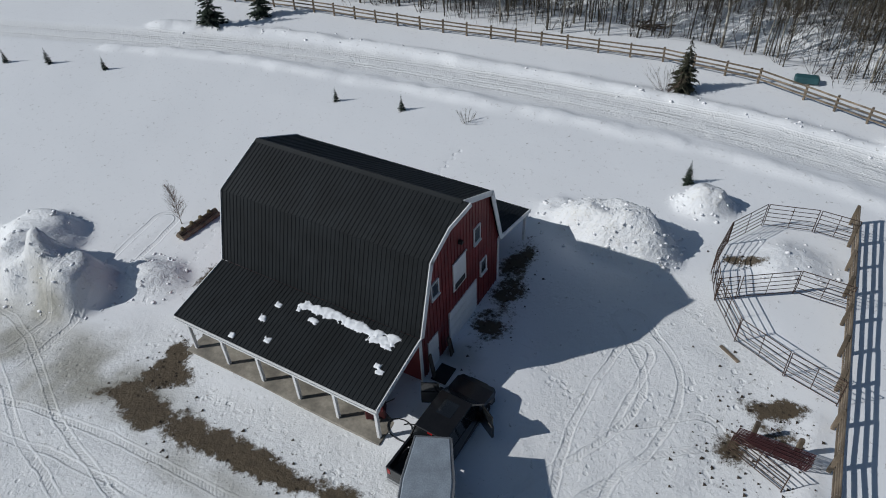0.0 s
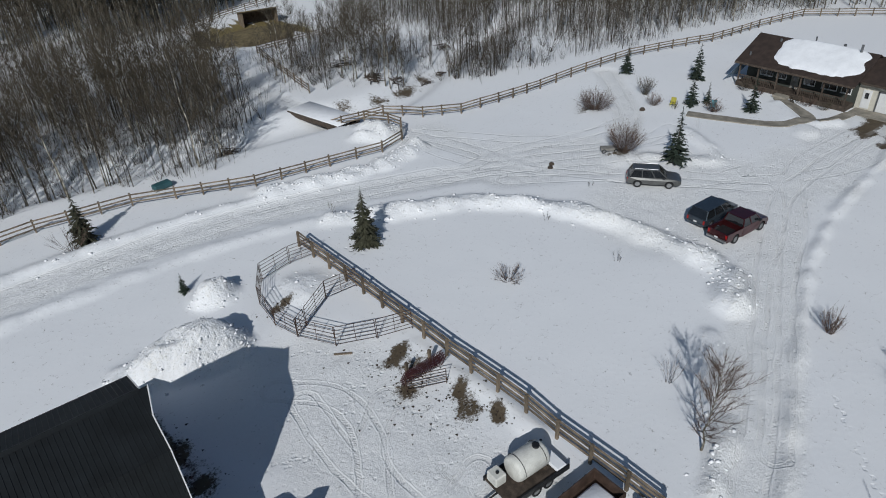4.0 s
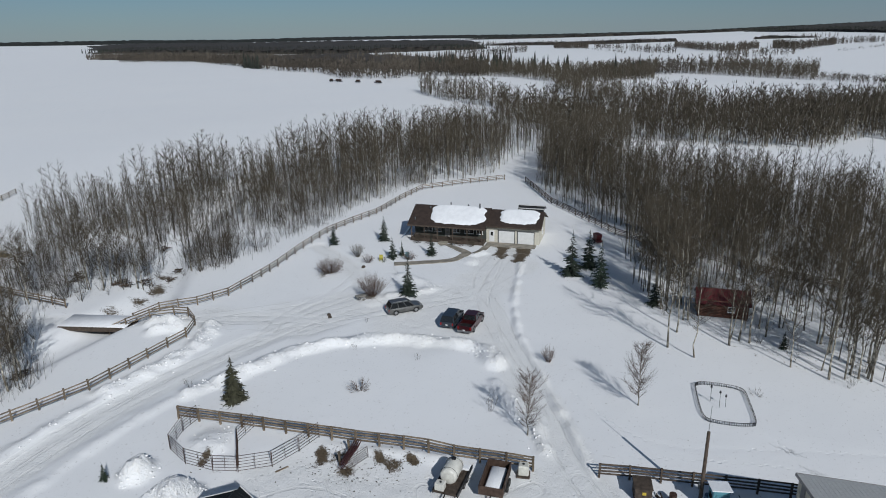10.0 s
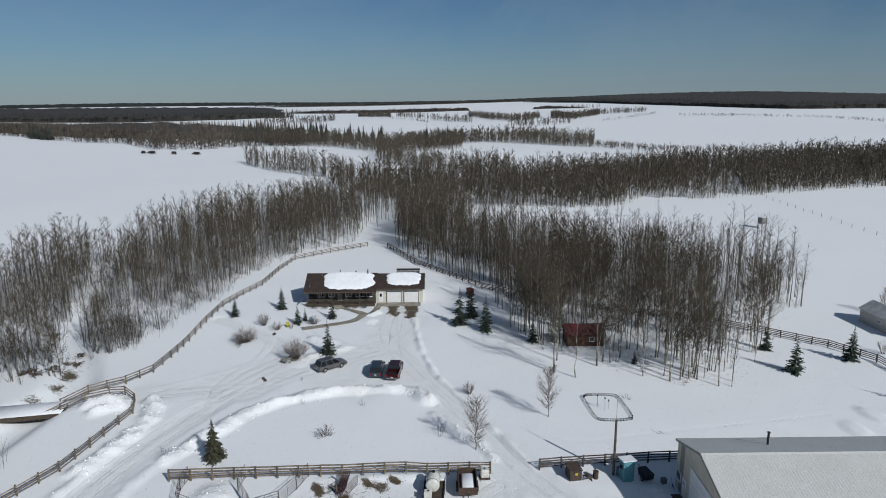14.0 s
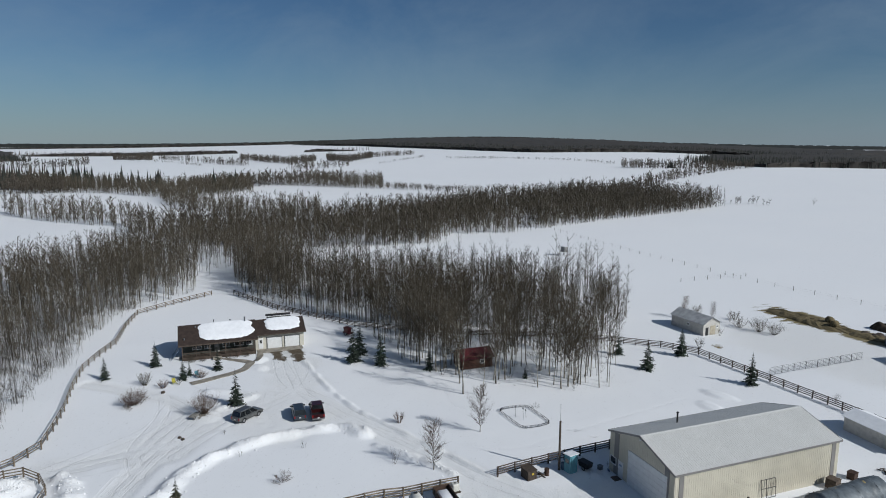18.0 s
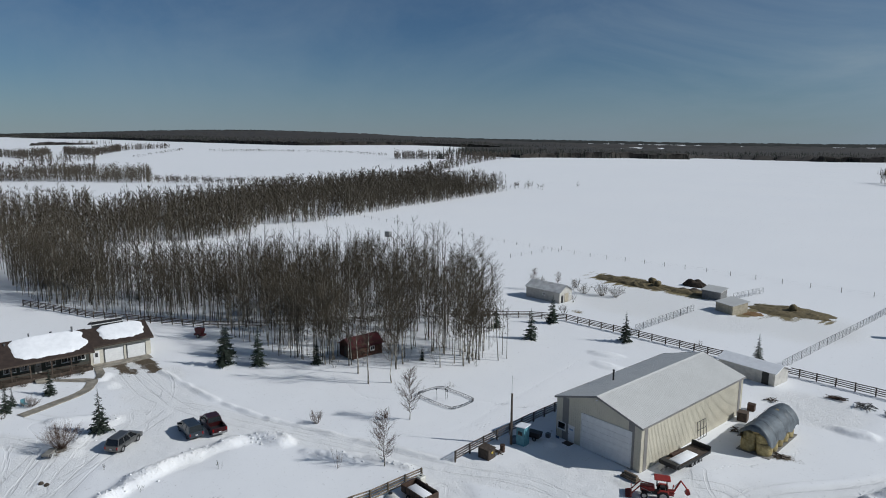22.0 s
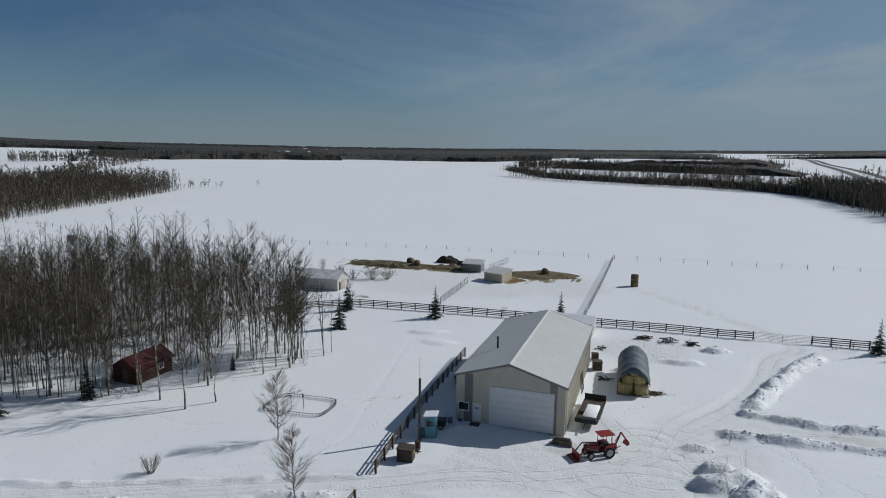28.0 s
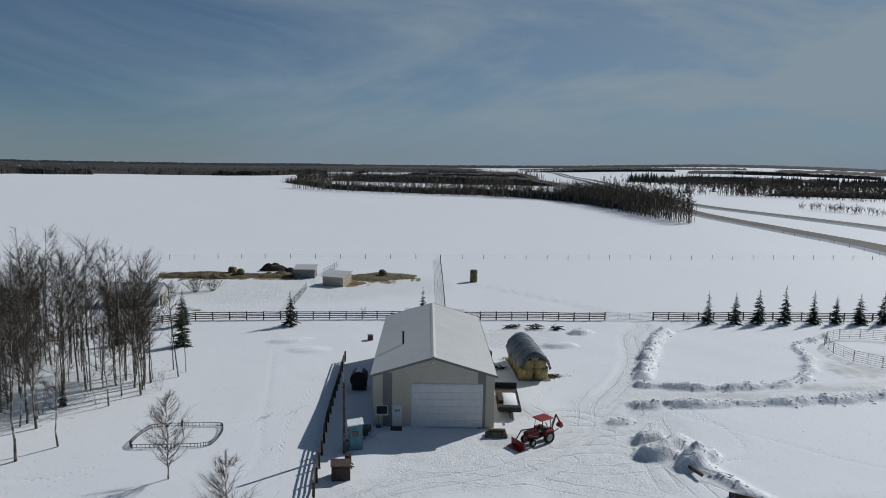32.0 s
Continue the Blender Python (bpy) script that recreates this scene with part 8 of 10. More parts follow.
cart = thing("dump_cart", at(4.6, -11.9, 15), "black two-wheeled garden cart beside the hut", "cart")
part("tub", prism(bmesh.new(), [(-0.7, 0.35), (0.6, 0.35), (0.85, 1.0), (-0.85, 1.0)], "y", -0.5, 0.5), M_BLACK, cart)
for yy in (-0.55, 0.55):
    wheel(cart, -0.2, yy, 0.28, 0.12)
part("handle", tube(bmesh.new(), (0.8, 0, 0.8), (1.5, 0, 0.9), 0.03, n=6), M_BLACK, cart)
tk = thing("oil_tank", at(6.0, -25.4, 90), "black cylindrical tank on a stand beside the shop", "tank")
part("tank", tube(bmesh.new(), (-0.9, 0, 1.25), (0.9, 0, 1.25), 0.95, n=22), M_BLACK, tk)
for xx in (-0.6, 0.6):
    part("stand", box(bmesh.new(), xx - 0.06, xx + 0.06, -0.8, 0.8, -0.2, 0.6), M_RUST, tk)
part("snow_cap", tube(bmesh.new(), (-0.85, 0, 1.62), (0.85, 0, 1.62), 0.62, n=16), M_SNOW, tk)
for x, y, s_, mt, lb in ((3.9, -13.6, 0.5, M_GREY_PAINT, "grey plastic bin beside the shop corner"), (-9.3, -36.9, 1.2, M_DARK_WOOD, "dark wooden crate behind the shop"), (-8.6, -41.0, 0.9, M_RUST, "rusty scrap crate behind the shop"), (6.6, -46.2, 0.7, M_MAROON, "small red lump of machinery in the snow")):
    c = thing("crate", at(x, y, 12), lb, "crate")
    part("crate_body", box(bmesh.new(), -s_ / 2, s_ / 2, -s_ / 2, s_ / 2, -0.1, s_ * 0.95, 0.02), mt, c)
    part("lid", box(bmesh.new(), -s_ / 2 - 0.03, s_ / 2 + 0.03, -s_ / 2 - 0.03, s_ / 2 + 0.03, s_ * 0.95, s_ * 0.95 + 0.05), mt, c)
shov = thing("snow_shovel", pose(3.0, -14.3, 0.1, -14, 0, 0), "snow shovel leaning on the shop wall", "shovel")
part("shaft", tube(bmesh.new(), (0, 0, 0.3), (0, 0, 1.5), 0.018, n=6), M_WOOD, shov)
part("blade", box(bmesh.new(), -0.25, 0.25, -0.02, 0.02, 0.0, 0.35), mat("shovel_blue", (0.08, 0.12, 0.2), 0.5), shov)
wood = thing("timber_stack", at(-7.2, -12.5, -3), "short stack of dark timbers on the packed snow", "timber")
for i, (y, z, l_) in enumerate(((0, 0.0, 2.1), (0.3, 0.0, 2.0), (0.6, 0.02, 2.1), (0.1, 0.26, 2.0), (0.42, 0.26, 1.9), (0.25, 0.5, 1.8))):
    part("timber", box(bmesh.new(), -2.0 + 0.04 * i, -2.0 + l_, -y - 0.26, -y, z, z + 0.25, 0.02), M_WOOD, wood)


def twig_heap(name, x, y, r, h, seed, material, label, category, rods=26):
    """A tangle of bars or branches half under snow."""
    rng = random.Random(seed)
    hp = thing(name, at(x, y), label, category)
    for i in range(rods):
        a, b = rng.uniform(0, 6.28), rng.uniform(-0.25, 0.25)
        c = Vector((rng.uniform(-r, r) * 0.6, rng.uniform(-r, r) * 0.4, rng.uniform(0, h)))
        d = Vector((math.cos(a), math.sin(a), b)) * rng.uniform(0.4, 1.0) * r * 0.6
        part("bar", tube(bmesh.new(), c - d, c + d, rng.uniform(0.03, 0.07), n=5), material, hp)
    return hp


twig_heap("scrap_heap", -14.8, -54.3, 1.5, 0.5, 1, M_RUST, "rusty machinery parts lying in the snow by the fence", "scrap")
twig_heap("scrap_heap", -18.4, -53.7, 1.5, 0.6, 2, M_BLACK, "dark machinery parts lying in the snow by the fence", "scrap")
twig_heap("scrap_heap", -21.8, -53.2, 1.2, 0.6, 3, M_BLACK, "dark machinery parts lying in the snow by the fence", "scrap")
twig_heap("brush_heap", -16.6, -30.2, 1.1, 0.15, 4, M_DARK_WOOD, "broken boards and sticks beside the hay stack", "debris", 18)
twig_heap("brush_heap", -10.6, -33.0, 1.0, 0.4, 5, M_DARK_WOOD, "old boards leaning between shop and hay stack", "debris", 18)
twig_heap("brush_heap", -8.9, -46.6, 1.0, 0.4, 6, M_DARK_WOOD, "old boards lying at the corner of the long shed", "debris", 16)
twig_heap("brush_heap", 4.9, -5.9, 0.8, 0.5, 7, M_DARK_WOOD, "sticks and boards leaning by the rail fence", "debris", 12)
for x, y, r_, h_, sd in ((33.4, 69.3, 1.5, 0.7, 31), (36.4, 68.5, 1.3, 0.6, 32), (43.9, 68.4, 1.2, 0.5, 33), (34.2, 78.9, 2.2, 0.9, 34), (34.2, 71.6, 1.6, 0.4, 35), (51.1, 76.9, 1.8, 0.5, 36), (40.2, 67.0, 1.0, 0.5, 37), (9.5, 63.5, 1.6, 0.7, 38), (-14, 64, 2.0, 0.7, 39)):
    twig_heap("deadfall", x, y, r_, h_, sd, M_DARK_WOOD, "tangle of dark dead branches and roots by the creek", "deadfall", 20)
for x, y, r, a_ in ((-23.9, -5.6, 1.3, 102), (-26.1, -1.0, 1.1, 146)):
    lg = thing("log", at(x, y, a_), "brown log half buried in the snow", "log", "logs in the snow")
    part("bark", tube(bmesh.new(), (-r, 0, 0.22), (r, 0, 0.34), 0.2, 0.15, n=10), M_WOOD, lg)

# garden bed with a low wire border and lanterns
bed_line = smooth_line([(24.3, -9.6), (21.0, -9.7), (18.2, -10.0), (17.6, -10.8), (17.5, -12.6), (17.8, -14.2), (18.6, -14.6), (21.5, -14.5), (24.0, -14.3), (24.7, -13.5), (24.9, -11.6), (24.8, -10.2), (24.3, -9.6)], 3)
gb = thing("garden_border", at(21.3, -11.8), "low dark wire border round a snowed-in garden bed", "garden border")
o = Vector((21.3, -11.8, gz(21.3, -11.8)))
picket = link_mesh("picket", tube(bmesh.new(), (0, 0, -0.1), (0, 0, 0.42), 0.022, n=5), M_BLACK)
for (xa, ya), (xb, yb) in zip(bed_line, bed_line[1:]):
    p, q = Vector((xa, ya, gz(xa, ya))) - o, Vector((xb, yb, gz(xb, yb))) - o
    part("rail", tube(bmesh.new(), p + Vector((0, 0, 0.36)), q + Vector((0, 0, 0.36)), 0.025, n=5), M_BLACK, gb)
    part("rail", tube(bmesh.new(), p + Vector((0, 0, 0.1)), q + Vector((0, 0, 0.1)), 0.02, n=5), M_BLACK, gb)
    for k in range(3):
        share("picket", picket, gb, Matrix.Translation(p.lerp(q, k / 3)))
for x, y, h in ((21.6, -10.9, 1.5), (20.8, -12.2, 1.1), (20.5, -11.6, 1.6)):
    l_ = thing("garden_lantern", at(x, y), "dark garden lantern on a thin stake", "lantern", "lanterns in the garden bed")
    part("stake", tube(bmesh.new(), (0, 0, -0.1), (0.1, 0.05, h), 0.022, n=5), M_BLACK, l_)
    part("lamp_head", tube(bmesh.new(), (0.1, 0.05, h), (0.1, 0.05, h + 0.22), 0.11, 0.06, n=8), M_BLACK, l_)

# ---------------------------------------------------------------- barn yard clutter
def loose_panel(name, x, y, z, rz, tilt, ln, high, material, label, group):
    fr, br, st, hs, length = panel_mesh_set(ln, high, 4, material)
    p = thing(name, pose(x, y, z, tilt, 0, rz), label, "livestock panel", group)
    share("frame", fr, p, Matrix())
    for h in hs:
        share("bar", br, p, Matrix.Translation((0, 0, h)))
    share("stay", st, p, Matrix.Translation((length / 2, 0, 0)))


for i in range(4):
    loose_panel("spare_gate", 2.0 + 0.02 * i, 20.0 + 0.14 * i, gz(3.4, 20.2) + 0.05, -2 + 1.2 * i, 26, 2.9, 1.35, M_MAROON, "maroon steel gate stacked leaning with others", "stacked gates by the fence")
loose_panel("spare_gate", 1.9, 19.5, gz(3, 19) + 0.02, -24, -4, 2.5, 1.2, M_RUST, "rusty steel gate standing beside the stack", "stacked gates by the fence")
for x, y in ((2.7, 20.5), (4.4, 20.4)):
    solo("support_post", box(bmesh.new(), -0.09, 0.09, -0.09, 0.09, -0.3, 1.25, 0.01), M_WOOD, at(x, y, 10), "short wooden post holding the stacked gates", "post", "posts behind the gates")
solo("board", box(bmesh.new(), -0.6, 0.6, -0.09, 0.09, 0.0, 0.06, 0.01), M_WOOD, at(0.9, 25.1, -35, 0.03), "loose weathered board on the snow", "board")
ibc = thing("white_tank", at(5.6, 5.1, 5), "small white plastic tank on a pallet at the fence end", "tank")
part("tank", box(bmesh.new(), -0.4, 0.4, -0.45, 0.45, 0.12, 1.05, 0.09), mat("white_plastic", (0.62, 0.61, 0.55), 0.5), ibc)
part("pallet", box(bmesh.new(), -0.55, 0.5, -0.55, 0.55, -0.05, 0.12), M_DARK_WOOD, ibc)
part("cap", tube(bmesh.new(), (0, 0, 1.05), (0, 0, 1.13), 0.1), M_BLACK, ibc)
lp = thing("log_planter", at(-30.4, 19.0, 86), "long planter box of rough logs with dry stalks", "planter")
for y, z in ((0.0, 0.1), (0.35, 0.1), (0.18, 0.3)):
    part("planter_log", tube(bmesh.new(), (0, y, z), (3.0, y, z + 0.05), 0.19, 0.17, n=9), M_WOOD, lp)
for i in range(4):
    part("dry_clump", tube(bmesh.new(), (0.4 + 0.7 * i, 0.2, 0.35), (0.4 + 0.7 * i, 0.25, 0.62), 0.2, 0.1, n=7), M_OLD_HAY, lp)
hose = thing("rubber_hose", pose(-11.4, 13.6, 0.06), "black rubber hose lying in loops by the porch post", "hose")
bm = bmesh.new()
pts = [Vector((0.2 + 0.75 * math.cos(a * 0.42) + 0.04 * a, 0.1 + 0.5 * math.sin(a * 0.42), 0.03 + 0.01 * (a % 3))) for a in range(0, 22)]
for p, q in zip(pts, pts[1:]):
    tube(bm, p, q, 0.03, n=5)
part("coil", bm, M_BLACK, hose)
pr = thing("push_blower", pose(-12.4, 13.9, 0.06, 0, 0, 30), "faded red yard machine under the porch", "yard machine")
part("machine_body", box(bmesh.new(), -0.45, 0.45, -0.4, 0.4, 0.1, 0.75, 0.06), M_RED_ROOF, pr)
part("handle", tube(bmesh.new(), (0.3, 0, 0.7), (0.9, 0, 1.1), 0.025, n=5), M_BLACK, pr)
for yy in (-0.42, 0.42):
    wheel(pr, 0.1, yy, 0.2, 0.1)
for x, y, c_, lb in ((-15.2, 14.4, M_BLACK, "black bucket under the porch"), (-17.9, 14.8, M_BLACK, "dark tub under the porch"), (-20.2, 14.3, M_MAROON, "red bucket under the porch"), (-21.5, 14.9, M_TAN_WALL, "tan tub under the porch")):
    solo("bucket", tube(bmesh.new(), (0, 0, 0.0), (0, 0, 0.36), 0.2, 0.26, n=12), c_, pose(x, y, 0.06), lb, "bucket", "buckets under the porch")
for x, y, h, rz in ((-11.1, 16.95, 1.5, 0), (-11.05, 18.55, 1.2, 12), (-11.1, 18.8, 0.9, 40)):
    solo("leaning_tool", box(bmesh.new(), -0.03, 0.05, -0.12, 0.12, 0.0, h, 0.01), M_DARK_WOOD, pose(x, y, gz(x, y), 0, -8, rz), "dark tool leaning on the red barn wall", "tool", "tools at the barn door")
mat_ = solo("door_mat", box(bmesh.new(), -0.4, 0.4, -0.55, 0.55, 0.0, 0.03), M_BLACK, at(-10.8, 17.3, 0, 0.03), "black rubber mat before the barn door", "mat")


def porch_z(y):
    return 2.35 + (y - 12.75) * (0.83 / 3.65) + 0.005


def ragged_snow(cx, cy, lx, ly, high, seed, label):
    """A crumbling patch of snow with a torn outline on the porch roof."""
    nx, ny = max(8, int(lx / 0.06)), max(8, int(ly / 0.06))
    H = {}
    for i in range(nx + 1):
        for j in range(ny + 1):
            u, v = i / nx * 2 - 1, j / ny * 2 - 1
            x, y = cx + u * lx / 2, cy + v * ly / 2
            e = 1 - max(abs(u) ** 4, v * v) + 0.75 * noise.noise((x * 2.2, y * 2.2, seed)) + 0.5 * noise.noise((x * 6, y * 6, seed + 4))
            H[i, j] = (x, y, e - 0.3)
    bm = bmesh.new()
    vs = {}
    for k, (x, y, e) in H.items():
        if e > 0:
            vs[k] = bm.verts.new((x - cx, y - cy, porch_z(y) - porch_z(cy) + min(1, e * 2.0) * high * (0.7 + 0.5 * noise.noise((x * 5, y * 5, seed)))))
    for i in range(nx):
        for j in range(ny):
            q = [(i, j), (i + 1, j), (i + 1, j + 1), (i, j + 1)]
            got = [vs[k] for k in q if k in vs]
            if len(got) >= 3:
                bm.faces.new(got)
    for e_ in [e_ for e_ in bm.edges if e_.is_boundary]:
        for v in e_.verts:
            v.co.z = porch_z(v.co.y + cy) - porch_z(cy)
    bmesh.ops.delete(bm, geom=[v for v in bm.verts if not v.link_faces], context="VERTS")
    solo("roof_snow", bm, M_SNOW, pose(cx, cy, porch_z(cy)), label, "snow", "snow left on the porch roof", smooth=True)


for i, (x, y, lx, ly) in enumerate(((-14.9, 15.85, 6.2, 0.62), (-13.0, 15.62, 1.5, 0.62), (-16.6, 15.25, 0.75, 0.42), (-18.7, 15.3, 0.42, 0.34), (-19.0, 14.4, 0.46, 0.36), (-17.6, 15.5, 0.32, 0.3), (-18.0, 13.55, 0.46, 0.36), (-19.8, 13.05, 0.42, 0.34), (-12.45, 14.55, 0.44, 0.32), (-12.2, 14.3, 0.48, 0.34))):
    ragged_snow(x, y, lx, ly, 0.08, i + 2, "torn strip of snow left on the black porch roof" if lx > 2 else "clump of snow left on the black porch roof")

# house yard: path, planters, bench things
pathp = smooth_line([(64.9, 29.4), (64.2, 28.9), (63.2, 27.2), (61.0, 24.2), (58.9, 24.0), (56.2, 26.2), (54.2, 30.4), (52.6, 34.0)], 4)


def garden_path(name, line, half, label):
    V, Fc = [], []
    for i, (x, y) in enumerate(line):
        dx, dy = (line[min(i + 1, len(line) - 1)][0] - line[max(i - 1, 0)][0]), (line[min(i + 1, len(line) - 1)][1] - line[max(i - 1, 0)][1])
        n_ = math.hypot(dx, dy)
        for dz in (0.10, -0.25):
            for s in (-half, half):
                px_, py_ = x - dy / n_ * s, y + dx / n_ * s
                V.append((px_, py_, gz(px_, py_) + dz))
    for i in range(len(line) - 1):
        a, b = i * 4, i * 4 + 4
        Fc += [(a, b, b + 1, a + 1), (a, a + 2, b + 2, b), (a + 1, b + 1, b + 3, a + 3)]
    me = bpy.data.meshes.new(name)
    me.from_pydata(V, [], Fc)
    me.materials.append(M_CONCRETE)
    tagged(new(name, me), label, "path", kind="structure")


garden_path("pavement_path", pathp, 0.75, "cleared concrete garden path curving to the porch")
garden_path("pavement_branch", smooth_line([(60.2, 23.0), (61.6, 22.2), (63.4, 21.8), (65.3, 21.6)], 4), 0.6, "cleared concrete path from the garage to the garden path")
part_apron = bmesh.new()
box(part_apron, 65.4, 67.55, 13.3, 22.0, -0.3, max(gz(66, 17), gz(65.6, 14), gz(65.6, 21)) + 0.04, 0.02)
tagged(new("pavement_apron", link_mesh("pavement_apron", part_apron, M_CONCRETE)), "wet concrete apron before the garage doors", "pavement", kind="structure")
wag = thing("garden_wagon", at(38.0, 33.4, -40), "old wooden garden wagon used as a planter under the shrub", "wagon")
part("wagon_bed", box(bmesh.new(), -0.9, 0.9, -0.4, 0.4, 0.25, 0.5, 0.02), M_GREY_WOOD, wag)
for xx in (-0.6, 0.6):
    for yy in (-0.45, 0.45):
        wheel(wag, xx, yy, 0.22, 0.06)
for x, y, s_, mt, lb in ((53.6, 36.6, 0.5, mat("yellow_paint", (0.4, 0.36, 0.06), 0.6), "yellow garden chair under the spruces"), (56.2, 33.0, 0.5, teal, "teal garden chair beside the path")):
    c = thing("garden_chair", at(x, y, 200), lb, "chair")
    part("seat", box(bmesh.new(), -0.3, 0.3, -0.3, 0.3, 0.3, 0.38), mt, c)
    part("backrest", box(bmesh.new(), -0.3, -0.24, -0.3, 0.3, 0.38, 0.95), mt, c)
    for xx in (-0.26, 0.22):
        for yy in (-0.27, 0.23):
            part("leg", box(bmesh.new(), xx, xx + 0.05, yy, yy + 0.05, -0.1, 0.3), mt, c)
solo("boulder", bmesh.ops.create_icosphere(bmb := bmesh.new(), subdivisions=2, radius=0.35) and bmb, M_DARK_WOOD, at(50.0, 38.2), "dark round stone in the snow", "stone")
for x, y in ((31.0, 35.0), (31.6, 35.4)):
    solo("dirt_clod", bmesh.ops.create_icosphere(bmc := bmesh.new(), subdivisions=2, radius=0.28) and bmc, M_DARK_WOOD, at(x, y), "dark frozen clod on the packed snow", "clod", "frozen clods in the yard")
sl = thing("teal_sled", at(0.4, 57.4, 10), "dark teal tarp-covered sled beside the lane fence", "sled")
part("sled_body", box(bmesh.new(), -0.9, 0.9, -0.45, 0.45, 0.05, 0.6, 0.1), mat("dark_teal", (0.03, 0.09, 0.10), 0.6), sl)
for yy in (-0.4, 0.4):
    part("runner", tube(bmesh.new(), (-1.0, yy, 0.03), (1.0, yy, 0.05), 0.03, n=5), M_STEEL, sl)
rd = thing("red_implement", at(71.0, 3.3, 30), "red farm implement parked between the aspens", "implement")
part("frame", box(bmesh.new(), -1.0, 1.0, -0.5, 0.5, 0.4, 0.7), M_RED_ROOF, rd)
part("hopper", prism(bmesh.new(), [(-0.5, 0.7), (0.5, 0.7), (0.8, 1.7), (-0.8, 1.7)], "y", -0.5, 0.5), M_RED_ROOF, rd)
for yy in (-0.6, 0.6):
    wheel(rd, 0, yy, 0.38, 0.2)


# ---------------------------------------------------------------- snow clods on banks and heaps
def clods():
    rng = np.random.default_rng(12)
    P, R = [], []
    for line, high, wide, rgh in BANKS:
        if rgh < 0.15:
            continue
        pts = np.array(line)
        ln = np.hypot(*np.diff(pts, axis=0).T).sum()
        for _ in range(int(ln * 24 * rgh)):
            k = rng.integers(len(pts) - 1)
            p = pts[k] + (pts[k + 1] - pts[k]) * rng.random() + rng.normal(size=2) * wide * 0.55
            P.append(p)
            R.append(0.03 + 0.17 * rng.random() ** 3.2)
    for cx_, cy_, high, ra, rb, turn, rgh in HEAPS:
        if rgh < 0.3:
            continue
        for _ in range(int(80 * rgh * ra)):
            a, q = rng.random() * 6.28, rng.random() ** 0.5 * 1.15
            P.append(np.array((cx_ + ra * q * math.cos(a), cy_ + rb * q * math.sin(a))))
            R.append(0.03 + 0.14 * rng.random() ** 3.5)
    P, R = np.array(P), np.array(R)
    Z = lie(P[:, 0], P[:, 1])
    base = np.array([(1, 0, 0), (0.3, 0.95, 0.1), (-0.8, 0.6, 0), (-0.8, -0.6, 0.1), (0.3, -0.95, 0), (0.1, 0.1, 0.95), (0, 0, -0.8)])
    tris = np.array([(0, 1, 5), (1, 2, 5), (2, 3, 5), (3, 4, 5), (4, 0, 5), (1, 0, 6), (2, 1, 6), (3, 2, 6), (4, 3, 6), (0, 4, 6)])
    Vs, Fs = [], []
    for i in range(len(P)):
        a = rng.random() * 6.28
        b = base * (1 + 0.8 * (rng.random((7, 3)) - 0.5)) * R[i] * np.array((1.2, 0.9, 0.55))
        Vs.append(np.stack([b[:, 0] * math.cos(a) - b[:, 1] * math.sin(a) + P[i, 0], b[:, 0] * math.sin(a) + b[:, 1] * math.cos(a) + P[i, 1], b[:, 2] + Z[i] + R[i] * 0.15], 1))
        Fs.append(tris + 7 * i)
    ob = new("snow_clods", mesh_from("snow_clods", np.concatenate(Vs), np.concatenate(Fs), None, [M_DIRTY_SNOW]))
    tagged(ob, "broken clods of ploughed snow on banks and heaps", "snow clods", kind="stuff")


def dirt_crumbs():
    rng = np.random.default_rng(14)
    P = []
    for cx_, cy_, ra, rb, turn, wgt in MUD:
        if cx_ > 7 or cx_ < -26 or cy_ < 8:
            continue
        for _ in range(26):
            P.append((cx_ + rng.normal() * ra * 1.1, cy_ + rng.normal() * rb * 1.4))
    for _ in range(150):
        P.append((2.6 + rng.normal() * 1.4, 19 + rng.normal() * 3.0))
    P = np.array(P)
    Z = lie(P[:, 0], P[:, 1])
    base = np.array([(1, 0, 0), (-0.5, 0.87, 0), (-0.5, -0.87, 0), (0.1, 0, 0.7)])
    tris = np.array([(0, 1, 3), (1, 2, 3), (2, 0, 3)])
    Vs, Fs = [], []
    for i in range(len(P)):
        r = 0.03 + 0.09 * rng.random() ** 2
        b = base * (1 + 0.5 * (rng.random((4, 3)) - 0.5)) * r
        Vs.append(b + np.array((P[i, 0], P[i, 1], Z[i] + 0.01)))
        Fs.append(tris + 4 * i)
    ob = new("dirt_crumbs", mesh_from("dirt_crumbs", np.concatenate(Vs), np.concatenate(Fs), None, [M_DIRT]))
    tagged(ob, "crumbs of dark earth and dung on the snow", "dirt crumbs", kind="stuff")

# ---------------------------------------------------------------- woods
def clear_of_ways(x, y):
    ok = np.ones(np.shape(x), bool)
    for line, d in ((GULLY, 1.6), (SPUR, 3.5), (FENCE_CREEK, 1.2), (FENCE_SOUTH, 1.0), (FENCE_HAYPEN, 1.0), (TRAIL, 3.0), (FENCE_HOUSE, 1.2)):
        ok &= along(x, y, line) > d
    ok &= ~((y < -33) & (x < 62) & (vnoise(x, y, 2.1, 70) < 0.1))
    ok &= np.hypot(x - 43.5, y + 14) > 4.2
    ok &= np.hypot(x - 61, y + 21) > 3.5
    ok &= ~((x > 41) & (x < 58) & (y < -60) & (y > -76))
    return ok


